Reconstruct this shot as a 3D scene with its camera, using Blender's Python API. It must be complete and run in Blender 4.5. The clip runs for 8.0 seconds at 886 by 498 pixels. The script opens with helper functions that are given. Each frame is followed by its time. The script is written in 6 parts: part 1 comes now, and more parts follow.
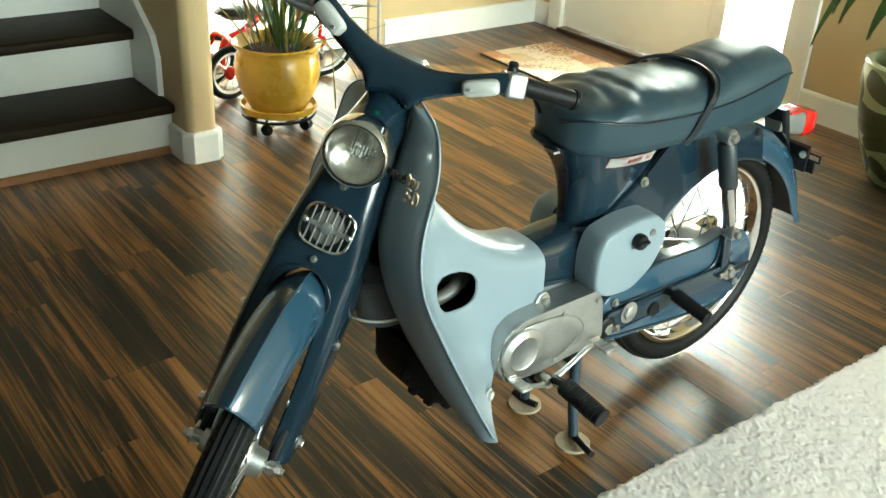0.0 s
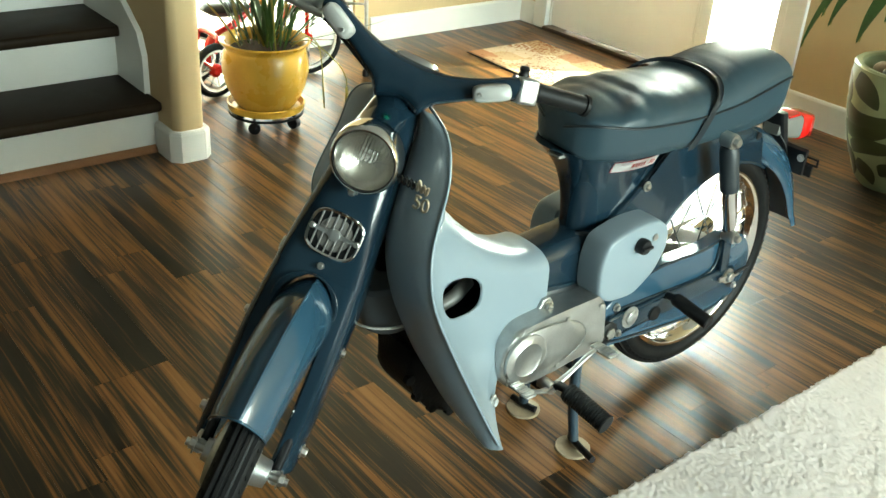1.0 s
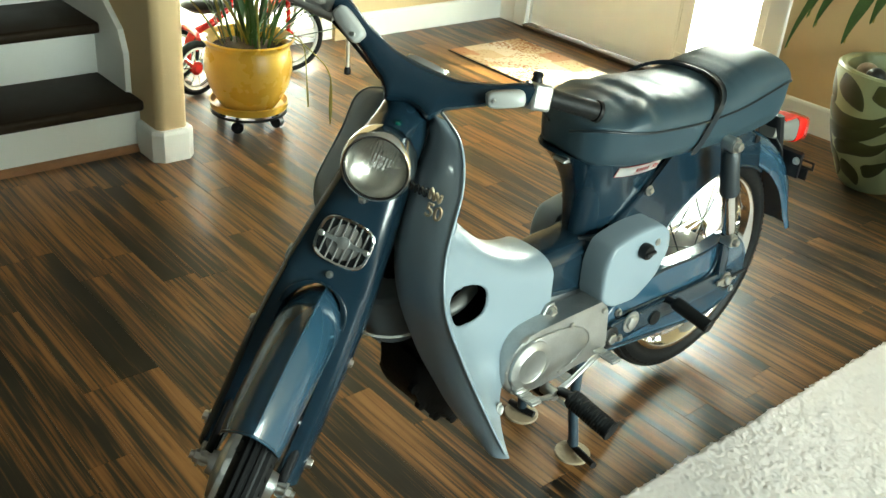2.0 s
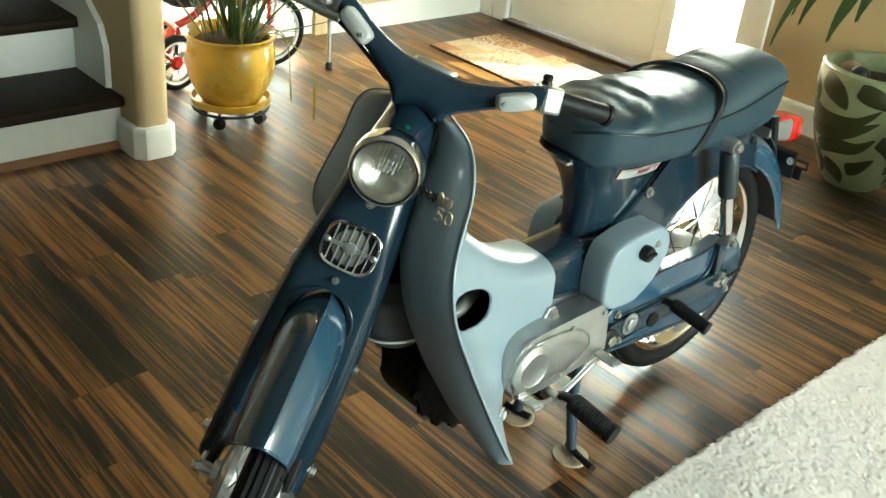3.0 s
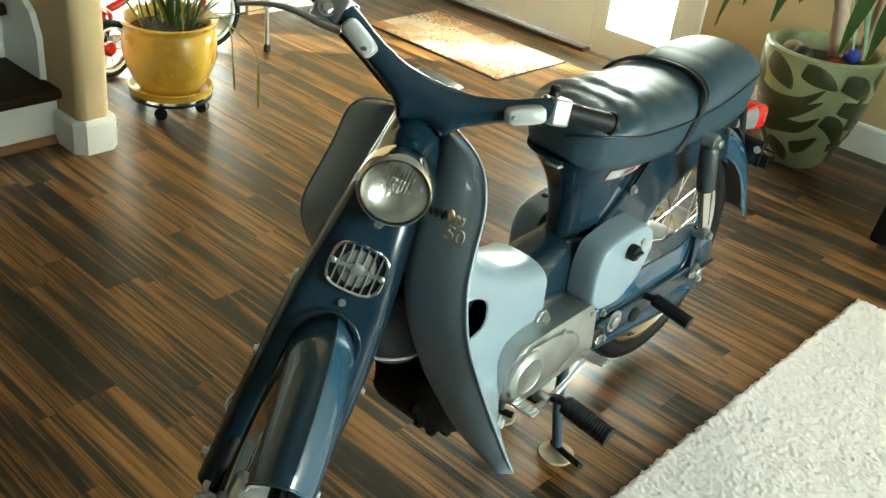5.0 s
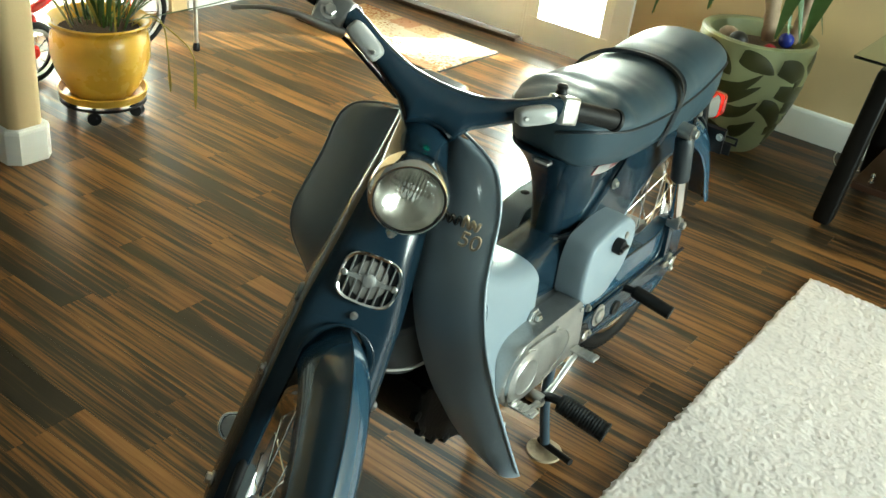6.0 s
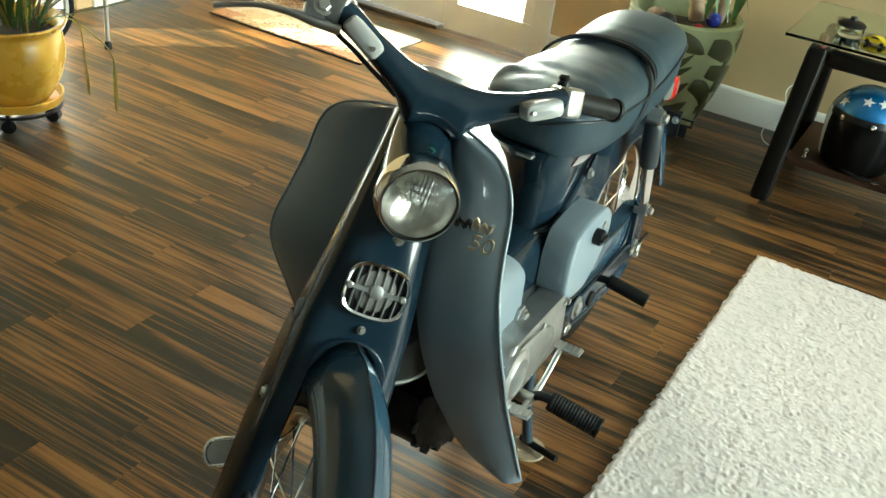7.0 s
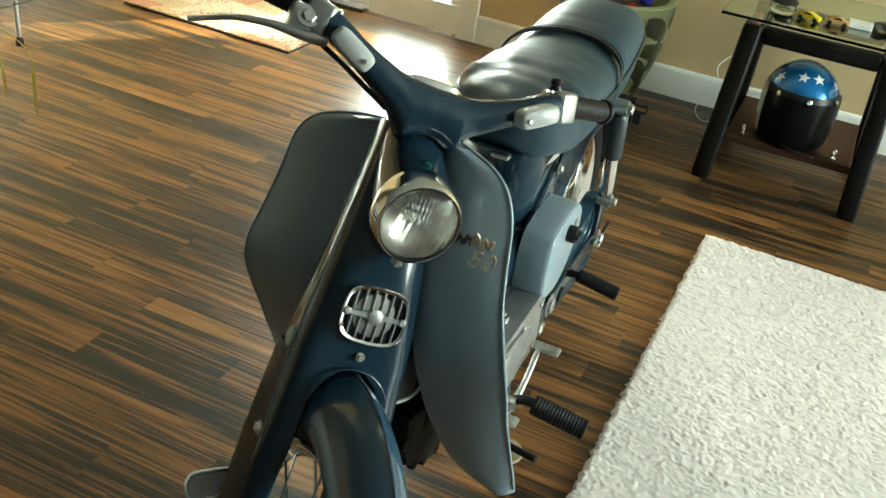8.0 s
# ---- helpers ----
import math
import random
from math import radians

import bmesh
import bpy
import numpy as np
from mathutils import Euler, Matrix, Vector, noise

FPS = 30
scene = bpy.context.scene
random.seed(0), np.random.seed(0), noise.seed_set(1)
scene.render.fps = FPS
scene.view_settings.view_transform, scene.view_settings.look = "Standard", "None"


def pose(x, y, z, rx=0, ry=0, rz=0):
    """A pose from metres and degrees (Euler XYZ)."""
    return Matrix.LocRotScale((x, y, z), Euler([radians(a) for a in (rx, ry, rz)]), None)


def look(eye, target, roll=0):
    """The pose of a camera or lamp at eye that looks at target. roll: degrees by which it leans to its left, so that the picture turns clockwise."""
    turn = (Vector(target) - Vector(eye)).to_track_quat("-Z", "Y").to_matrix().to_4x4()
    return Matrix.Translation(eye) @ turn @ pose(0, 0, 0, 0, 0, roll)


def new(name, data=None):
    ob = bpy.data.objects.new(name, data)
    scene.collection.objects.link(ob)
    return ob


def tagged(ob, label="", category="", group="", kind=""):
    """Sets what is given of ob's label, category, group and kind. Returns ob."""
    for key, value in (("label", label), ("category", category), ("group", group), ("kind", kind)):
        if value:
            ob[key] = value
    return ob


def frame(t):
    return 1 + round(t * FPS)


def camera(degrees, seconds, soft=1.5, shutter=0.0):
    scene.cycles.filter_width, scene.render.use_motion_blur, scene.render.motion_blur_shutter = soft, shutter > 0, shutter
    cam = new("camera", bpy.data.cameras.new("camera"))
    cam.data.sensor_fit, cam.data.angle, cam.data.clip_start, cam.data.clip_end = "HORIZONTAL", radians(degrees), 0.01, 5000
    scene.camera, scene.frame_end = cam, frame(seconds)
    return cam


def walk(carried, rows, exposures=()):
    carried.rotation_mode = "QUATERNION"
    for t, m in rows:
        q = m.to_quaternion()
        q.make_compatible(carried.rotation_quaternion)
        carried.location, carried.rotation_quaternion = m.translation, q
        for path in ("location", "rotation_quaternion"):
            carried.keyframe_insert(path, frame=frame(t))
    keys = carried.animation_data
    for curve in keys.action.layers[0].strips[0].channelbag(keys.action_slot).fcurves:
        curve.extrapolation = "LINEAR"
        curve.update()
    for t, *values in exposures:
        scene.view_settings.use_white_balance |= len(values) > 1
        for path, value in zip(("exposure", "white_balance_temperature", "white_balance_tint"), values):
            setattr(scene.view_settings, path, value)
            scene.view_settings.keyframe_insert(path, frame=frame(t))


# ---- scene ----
cam = camera(49.01, 8.0)
EXPOSURE, KELVIN, TINT = 2.28, 6450, -13
PATH = [
    (0, (1.1633, -1.2411, 1.3021), (-0.2185, -0.1401, 0.3649), 3.36),
    (0.5, (1.1396, -1.2528, 1.3033), (-0.2263, -0.1339, 0.3640), 3.74),
    (1, (1.1107, -1.2665, 1.3046), (-0.2357, -0.1267, 0.3623), 4.25),
    (1.5, (1.0779, -1.2824, 1.3052), (-0.2453, -0.1179, 0.3600), 4.72),
    (3, (0.9843, -1.3210, 1.3054), (-0.2675, -0.0877, 0.3504), 6.11),
    (3.5, (0.9548, -1.3275, 1.3148), (-0.2693, -0.0753, 0.3485), 6.48),
    (4, (0.9207, -1.3355, 1.3270), (-0.2695, -0.0613, 0.3473), 6.86),
    (4.5, (0.8853, -1.3454, 1.3386), (-0.2669, -0.0470, 0.3454), 7.11),
    (6, (0.7045, -1.4292, 1.3230), (-0.2468, 0.0213, 0.3275), 7.87),
    (6.5, (0.6171, -1.4383, 1.3008), (-0.2393, 0.0713, 0.3070), 8.19),
    (7, (0.5503, -1.4474, 1.2928), (-0.2227, 0.1065, 0.2989), 8.15),
    (7.5, (0.4886, -1.4487, 1.2927), (-0.2023, 0.1396, 0.2927), 8.08),
    (8, (0.4207, -1.4292, 1.2965), (-0.1785, 0.1859, 0.2805), 8.45),
]
walk(cam, [(t, look(eye, target, roll)) for t, eye, target, roll in PATH], [(0, EXPOSURE, KELVIN, TINT), (8, EXPOSURE, KELVIN, TINT)])

# ---- light ----
world = bpy.data.worlds.new("world")
scene.world = world
world.use_nodes = True
wn = world.node_tree
sky = wn.nodes.new("ShaderNodeTexSky")
sky.sky_type = "NISHITA"
sky.sun_disc = False
SUN_EL, SUN_AZ = 33.0, 40.0
sky.sun_elevation, sky.sun_rotation = radians(SUN_EL), radians(SUN_AZ)
wn.nodes["Background"].inputs["Strength"].default_value = 0.14
wn.links.new(sky.outputs[0], wn.nodes["Background"].inputs["Color"])

sun = bpy.data.lights.new("sun", "SUN")
sun.energy, sun.angle, sun.color = 5.0, radians(0.5), (1.0, 0.93, 0.82)
# the sun stands outside the front door, beyond +y and a little to +x
SUN_DIR = Vector((math.sin(radians(SUN_AZ)) * math.cos(radians(SUN_EL)), math.cos(radians(SUN_AZ)) * math.cos(radians(SUN_EL)), math.sin(radians(SUN_EL))))
new("sun", sun).matrix_world = look(SUN_DIR * 20, (0, 0, 0))


def sky_window(name, at, target, w, h, power, colour=(0.9, 0.96, 1.0)):
    lamp = bpy.data.lights.new(name, "AREA")
    lamp.shape, lamp.size, lamp.size_y, lamp.energy, lamp.color = "RECTANGLE", w, h, power, colour
    new(name, lamp).matrix_world = look(at, target)


sky_window("sky_light_living_window", (5.14, 0.70, 1.5), (0, 0.35, 0.9), 2.9, 1.7, 96)

# ---- materials ----
def mat(name, base=(0.5, 0.5, 0.5), rough=0.5, metal=0.0, coat=0.0, spec=0.5, noise_scale=8.0, vary=0.12, fine=160.0, bump=0.02, rough_vary=0.15, emit=None):
    """Surface with colour variation at two scales, roughness variation and fine relief, in metres."""
    m = bpy.data.materials.new(name)
    m.use_nodes = True
    n, l = m.node_tree.nodes, m.node_tree.links
    b = n["Principled BSDF"]
    b.inputs["Metallic"].default_value = metal
    b.inputs["Specular IOR Level"].default_value = spec
    b.inputs["Coat Weight"].default_value = coat
    b.inputs["Coat Roughness"].default_value = 0.06
    tc = n.new("ShaderNodeTexCoord")
    n1 = n.new("ShaderNodeTexNoise")
    n1.inputs["Scale"].default_value, n1.inputs["Detail"].default_value = noise_scale, 5.0
    n2 = n.new("ShaderNodeTexNoise")
    n2.inputs["Scale"].default_value, n2.inputs["Detail"].default_value = fine, 3.0
    for x in (n1, n2):
        l.new(tc.outputs["Object"], x.inputs["Vector"])
    mix = n.new("ShaderNodeMix")
    mix.data_type = "RGBA"
    mix.inputs["A"].default_value = (*[c * (1 - vary) for c in base], 1)
    mix.inputs["B"].default_value = (*[min(1, c * (1 + vary)) for c in base], 1)
    add = n.new("ShaderNodeMath")
    add.operation = "MULTIPLY_ADD"
    add.inputs[1].default_value = 0.35
    l.new(n2.outputs["Fac"], add.inputs[0])
    sub = n.new("ShaderNodeMath")
    sub.operation = "MULTIPLY_ADD"
    sub.inputs[1].default_value, sub.inputs[2].default_value = 1.0, -0.17
    l.new(n1.outputs["Fac"], sub.inputs[0])
    l.new(sub.outputs[0], add.inputs[2])
    l.new(add.outputs[0], mix.inputs["Factor"])
    l.new(mix.outputs["Result"], b.inputs["Base Color"])
    rr = n.new("ShaderNodeMapRange")
    rr.inputs["To Min"].default_value, rr.inputs["To Max"].default_value = max(0.02, rough * (1 - rough_vary)), min(1, rough * (1 + rough_vary))
    l.new(n1.outputs["Fac"], rr.inputs["Value"])
    l.new(rr.outputs[0], b.inputs["Roughness"])
    if bump:
        bp = n.new("ShaderNodeBump")
        bp.inputs["Strength"].default_value, bp.inputs["Distance"].default_value = bump * 5, 0.002
        l.new(n2.outputs["Fac"], bp.inputs["Height"])
        l.new(bp.outputs[0], b.inputs["Normal"])
    if emit:
        b.inputs["Emission Color"].default_value, b.inputs["Emission Strength"].default_value = (*emit[0], 1), emit[1]
    return m


def glass(name, tint=(1, 1, 1), rough=0.0, ior=1.45):
    m = bpy.data.materials.new(name)
    m.use_nodes = True
    b = m.node_tree.nodes["Principled BSDF"]
    b.inputs["Base Color"].default_value = (*tint, 1)
    b.inputs["Transmission Weight"].default_value = 1.0
    b.inputs["Roughness"].default_value, b.inputs["IOR"].default_value = rough, ior
    return m


def plank_mat(name="zebra_plank"):
    """Glossy laminate with streaked zebra-wood grain along x; every plank takes its own tone and its own cut of the grain."""
    m = bpy.data.materials.new(name)
    m.use_nodes = True
    n, l = m.node_tree.nodes, m.node_tree.links
    b = n["Principled BSDF"]
    geo = n.new("ShaderNodeNewGeometry")
    info = n.new("ShaderNodeObjectInfo")
    off = n.new("ShaderNodeMath")
    off.operation = "ADD"
    l.new(geo.outputs["Random Per Island"], off.inputs[0])
    l.new(info.outputs["Random"], off.inputs[1])
    big = n.new("ShaderNodeMath")
    big.operation = "MULTIPLY"
    big.inputs[1].default_value = 37.0
    l.new(off.outputs[0], big.inputs[0])
    shift = n.new("ShaderNodeCombineXYZ")
    l.new(big.outputs[0], shift.inputs[0])
    l.new(big.outputs[0], shift.inputs[1])
    l.new(big.outputs[0], shift.inputs[2])
    plus = n.new("ShaderNodeVectorMath")
    l.new(geo.outputs["Position"], plus.inputs[0])
    l.new(shift.outputs[0], plus.inputs[1])

    def streaks(sx, sy, detail, dist):
        mp = n.new("ShaderNodeMapping")
        mp.inputs["Scale"].default_value = (sx, sy, 1.0)
        l.new(plus.outputs[0], mp.inputs["Vector"])
        t = n.new("ShaderNodeTexNoise")
        t.inputs["Scale"].default_value, t.inputs["Detail"].default_value = 1.0, detail
        t.inputs["Distortion"].default_value = dist
        l.new(mp.outputs[0], t.inputs["Vector"])
        return t

    wide, fine = streaks(1.6, 24.0, 3.0, 0.7), streaks(2.2, 95.0, 4.5, 1.1)
    mixf = n.new("ShaderNodeMath")
    mixf.operation = "MULTIPLY_ADD"
    mixf.inputs[1].default_value = 1.10
    l.new(fine.outputs["Fac"], mixf.inputs[0])
    l.new(wide.outputs["Fac"], mixf.inputs[2])
    ramp = n.new("ShaderNodeValToRGB")
    e = ramp.color_ramp.elements
    e[0].position, e[0].color = 0.22, (0.012, 0.0102, 0.007, 1)
    e[1].position, e[1].color = 0.92, (0.270, 0.128, 0.042, 1)
    for p, c in ((0.44, (0.020, 0.0148, 0.0088, 1)), (0.53, (0.080, 0.039, 0.0140, 1)), (0.65, (0.182, 0.080, 0.0220, 1))):
        k = e.new(p)
        k.color = c
    # each plank leans to the dark or to the rusty end of the range
    tone = n.new("ShaderNodeMapRange")
    tone.inputs["To Min"].default_value, tone.inputs["To Max"].default_value = -0.10, 0.09
    white = n.new("ShaderNodeTexWhiteNoise")
    white.noise_dimensions = "1D"
    l.new(big.outputs[0], white.inputs["W"])
    tone.inputs["From Max"].default_value = 1.0
    l.new(white.outputs["Value"], tone.inputs["Value"])
    tot = n.new("ShaderNodeMath")
    l.new(mixf.outputs[0], tot.inputs[0])
    l.new(tone.outputs[0], tot.inputs[1])
    # centred, so that the ramp sees the middle of the noise
    span = n.new("ShaderNodeMapRange")
    span.inputs["From Min"].default_value, span.inputs["From Max"].default_value = 0.520, 1.520
    span.inputs["To Min"].default_value, span.inputs["To Max"].default_value = 0.0, 1.0
    l.new(tot.outputs[0], span.inputs["Value"])
    l.new(span.outputs[0], ramp.inputs["Fac"])
    l.new(ramp.outputs[0], b.inputs["Base Color"])
    rr = n.new("ShaderNodeMapRange")
    b.inputs["Specular IOR Level"].default_value = 0.39
    rr.inputs["To Min"].default_value, rr.inputs["To Max"].default_value = 0.26, 0.42
    l.new(fine.outputs["Fac"], rr.inputs["Value"])
    l.new(rr.outputs[0], b.inputs["Roughness"])
    bp = n.new("ShaderNodeBump")
    bp.inputs["Strength"].default_value, bp.inputs["Distance"].default_value = 0.12, 0.001
    l.new(fine.outputs["Fac"], bp.inputs["Height"])
    l.new(bp.outputs[0], b.inputs["Normal"])
    return m


def mat_weave():
    """Doormat: cream loops with rust speckles and rust fields, in a coarse weave."""
    m = mat("woven_rust_and_cream_doormat", (0.66, 0.55, 0.40), 0.95, spec=0.1, noise_scale=14, vary=0.2, fine=180, bump=0.12)
    n, l = m.node_tree.nodes, m.node_tree.links
    b = n["Principled BSDF"]
    cream = b.inputs["Base Color"].links[0].from_socket
    tc = n.new("ShaderNodeTexCoord")
    field, speck = n.new("ShaderNodeTexNoise"), n.new("ShaderNodeTexNoise")
    for t, sc, det in ((field, 3.2, 2.0), (speck, 75.0, 3.0)):
        t.inputs["Scale"].default_value, t.inputs["Detail"].default_value = sc, det
        l.new(tc.outputs["Object"], t.inputs["Vector"])
    mixf = n.new("ShaderNodeMath")
    mixf.operation = "MULTIPLY_ADD"
    mixf.inputs[1].default_value = 1.3
    l.new(speck.outputs["Fac"], mixf.inputs[0])
    l.new(field.outputs["Fac"], mixf.inputs[2])
    ramp = n.new("ShaderNodeValToRGB")
    e = ramp.color_ramp.elements
    e[0].position, e[0].color = 0.60, (0, 0, 0, 1)
    e[1].position, e[1].color = 0.69, (1, 1, 1, 1)
    half = n.new("ShaderNodeMath")
    half.operation = "MULTIPLY"
    half.inputs[1].default_value = 0.5
    l.new(mixf.outputs[0], half.inputs[0])
    l.new(half.outputs[0], ramp.inputs["Fac"])
    mix = n.new("ShaderNodeMix")
    mix.data_type = "RGBA"
    l.new(ramp.outputs["Color"], mix.inputs["Factor"])
    # sewn blocks in cream, sand, rust and slate
    blocks = n.new("ShaderNodeTexVoronoi")
    blocks.distance = "CHEBYCHEV"
    blocks.inputs["Scale"].default_value, blocks.inputs["Randomness"].default_value = 7.5, 0.55
    l.new(tc.outputs["Object"], blocks.inputs["Vector"])
    pick = n.new("ShaderNodeValToRGB")
    pick.color_ramp.interpolation = "CONSTANT"
    k = pick.color_ramp.elements
    k[0].position, k[0].color = 0.0, (0.62, 0.52, 0.38, 1)
    k[1].position, k[1].color = 0.80, (0.38, 0.15, 0.06, 1)
    for p, c in ((0.38, (0.50, 0.36, 0.20, 1)), (0.60, (0.64, 0.56, 0.44, 1)), (0.94, (0.24, 0.25, 0.25, 1))):
        k.new(p).color = c
    split = n.new("ShaderNodeSeparateColor")
    l.new(blocks.outputs["Color"], split.inputs[0])
    l.new(split.outputs[0], pick.inputs["Fac"])
    tint = n.new("ShaderNodeMix")
    tint.data_type = "RGBA"
    tint.inputs["Factor"].default_value = 0.75
    l.new(cream, tint.inputs["A"])
    l.new(pick.outputs["Color"], tint.inputs["B"])
    l.new(tint.outputs["Result"], mix.inputs["A"])
    mix.inputs["B"].default_value = (0.30, 0.13, 0.06, 1)
    l.new(mix.outputs["Result"], b.inputs["Base Color"])
    return m


M_PLANK = plank_mat()
M_JOINT = mat("floor_joint", (0.015, 0.011, 0.008), 0.7)
M_WALL = mat("tan_wall_paint", (0.58, 0.425, 0.225), 0.75, vary=0.05, fine=260, bump=0.05)
# walls out of view: dark and cool only to cut and cool the bounce
M_COOL = mat("fill_cutting_dark_blue_wall", (0.068, 0.086, 0.098), 0.75, vary=0.05, fine=260, bump=0.05)
M_WHITE = mat("white_trim_paint", (0.84, 0.82, 0.755), 0.4, vary=0.04, fine=120, bump=0.01)
# ceiling out of view, set to mid grey so less light bounces down
M_CEIL = mat("fill_cutting_grey_ceiling", (0.335, 0.335, 0.325), 0.9, vary=0.03)
M_TREAD = mat("espresso_stained_wood", (0.020, 0.012, 0.006), 0.55, spec=0.14, vary=0.35, noise_scale=14, fine=90, bump=0.03)
M_SHOE = mat("chestnut_shoe_moulding", (0.27, 0.12, 0.045), 0.4, vary=0.3, noise_scale=20)
M_THRESH = mat("dark_bronze_threshold", (0.06, 0.035, 0.02), 0.4, metal=0.3, vary=0.3)
M_GLASS = glass("clear_window_glass")
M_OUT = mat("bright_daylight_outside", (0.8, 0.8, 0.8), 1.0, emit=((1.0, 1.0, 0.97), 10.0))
M_YARD = mat("shaded_daylight_outside", (0.6, 0.6, 0.58), 1.0, emit=((1.0, 1.0, 0.97), 0.8))
M_GROUND = mat("pale_concrete_path", (0.52, 0.50, 0.46), 0.9, noise_scale=3, vary=0.15, bump=0.1)
M_RUG = mat("cream_shag_wool", (0.72, 0.655, 0.622), 0.95, spec=0.1, noise_scale=30, vary=0.08, fine=400, bump=0.05)
M_MAT = mat_weave()
M_YPOT = mat("mustard_glazed_ceramic", (0.60, 0.35, 0.045), 0.28, coat=0.5, noise_scale=10, vary=0.16, fine=60)
M_SOIL = mat("potting_soil", (0.05, 0.034, 0.022), 0.95, noise_scale=60, vary=0.5, fine=300, bump=0.2)
M_LEAF = mat("dark_green_leaf", (0.045, 0.10, 0.022), 0.4, noise_scale=25, vary=0.45, fine=200)
M_LEAFY = mat("yellowing_leaf", (0.28, 0.24, 0.05), 0.5, noise_scale=20, vary=0.4)
M_BARK = mat("grey_brown_bark", (0.33, 0.235, 0.155), 0.85, noise_scale=40, vary=0.35, fine=200, bump=0.15)
M_BLACK = mat("black_plastic", (0.010, 0.010, 0.011), 0.38, spec=0.25, vary=0.2)
M_RUBBER = mat("black_rubber", (0.008, 0.008, 0.008), 0.5, spec=0.18, noise_scale=30, vary=0.25, bump=0.04)
M_CHROME = mat("chrome_plating", (0.80, 0.80, 0.79), 0.10, metal=1.0, vary=0.06, rough_vary=0.4, bump=0.004)
M_ALLOY = mat("dull_cast_aluminium", (0.49, 0.49, 0.475), 0.33, metal=0.9, noise_scale=22, vary=0.30, fine=220, bump=0.03)
M_STEEL = mat("zinc_plated_steel", (0.52, 0.51, 0.48), 0.35, metal=1.0, noise_scale=50, vary=0.2)
M_IRON = mat("black_painted_iron", (0.011, 0.011, 0.012), 0.42, spec=0.25, vary=0.3, noise_scale=20)
M_RED = mat("glossy_red_paint", (0.50, 0.015, 0.012), 0.25, coat=0.5, vary=0.1)
M_TABLE = mat("dark_espresso_lacquer", (0.007, 0.006, 0.005), 0.4, spec=0.12, vary=0.3, noise_scale=12)
M_SHELF = mat("reddish_brown_shelf_board", (0.050, 0.023, 0.013), 0.5, spec=0.25, vary=0.3, noise_scale=10)
M_TGLASS = glass("green_tinted_table_glass", (0.78, 0.93, 0.86))

# ---- shaping ----
def part(name, bm, material, parent=None, label="", smooth=None):
    """Links a bmesh as one mesh object, under parent if given."""
    bmesh.ops.recalc_face_normals(bm, faces=bm.faces)
    me = bpy.data.meshes.new(name)
    if smooth is not None:
        lim = radians(smooth)
        for f in bm.faces:
            f.smooth = True
        for e in bm.edges:
            if len(e.link_faces) == 2 and e.calc_face_angle(0) > lim:
                e.smooth = False
    bm.to_mesh(me)
    bm.free()
    mats = material if isinstance(material, (list, tuple)) else [material]
    for m in mats:
        me.materials.append(m)
    ob = new(name, me)
    ob.parent = parent
    if label:
        ob["label"] = label
    return ob


def group(name, m, label, category, grp="", kind=""):
    ob = new(name)
    ob.matrix_world = m
    return tagged(ob, label, category, grp, kind)


def box(x0, x1, y0, y1, z0, z1, bevel=0.0, segs=2, bm=None):
    own = bmesh.new()
    bmesh.ops.create_cube(own, size=1.0)
    for v in own.verts:
        v.co = Vector(((x0 + x1) / 2 + v.co.x * (x1 - x0), (y0 + y1) / 2 + v.co.y * (y1 - y0), (z0 + z1) / 2 + v.co.z * (z1 - z0)))
    if bevel:
        bmesh.ops.bevel(own, geom=own.edges[:], offset=bevel, segments=segs, profile=0.5, affect="EDGES")
    return join(bm, own)


def join(bm, own):
    if bm is None:
        return own
    me = bpy.data.meshes.new("tmp")
    own.to_mesh(me)
    own.free()
    bm.from_mesh(me)
    bpy.data.meshes.remove(me)
    return bm


def loft(rings, closed=True, cap=True, bm=None, wrap=False):
    """Skin through rings of equally many points."""
    own = bmesh.new()
    vs = [[own.verts.new(p) for p in r] for r in rings]
    k = len(rings[0])
    pairs = list(zip(vs, vs[1:])) + ([(vs[-1], vs[0])] if wrap else [])
    for a, b in pairs:
        for i in range(k if closed else k - 1):
            j = (i + 1) % k
            own.faces.new((a[i], a[j], b[j], b[i]))
    if cap and closed and not wrap:
        own.faces.new(vs[0][::-1])
        own.faces.new(vs[-1])
    return join(bm, own)


def lathe(profile, segs=32, m=None, bm=None, cap=True):
    """Turns a profile of (radius, height) about z."""
    rings = [[(r * math.cos(2 * math.pi * i / segs), r * math.sin(2 * math.pi * i / segs), h) for i in range(segs)] for r, h in profile]
    own = loft(rings, cap=cap)
    if m is not None:
        own.transform(m)
    return join(bm, own)


def smooth_line(pts, per=6):
    """Catmull-Rom through pts."""
    p = [Vector(q) for q in pts]
    out = []
    for i in range(len(p) - 1):
        a, b, c, d = p[max(i - 1, 0)], p[i], p[i + 1], p[min(i + 2, len(p) - 1)]
        for k in range(per):
            t = k / per
            out.append(0.5 * ((2 * b) + (c - a) * t + (2 * a - 5 * b + 4 * c - d) * t * t + (3 * b - a - 3 * c + d) * t ** 3))
    return out + [p[-1]]


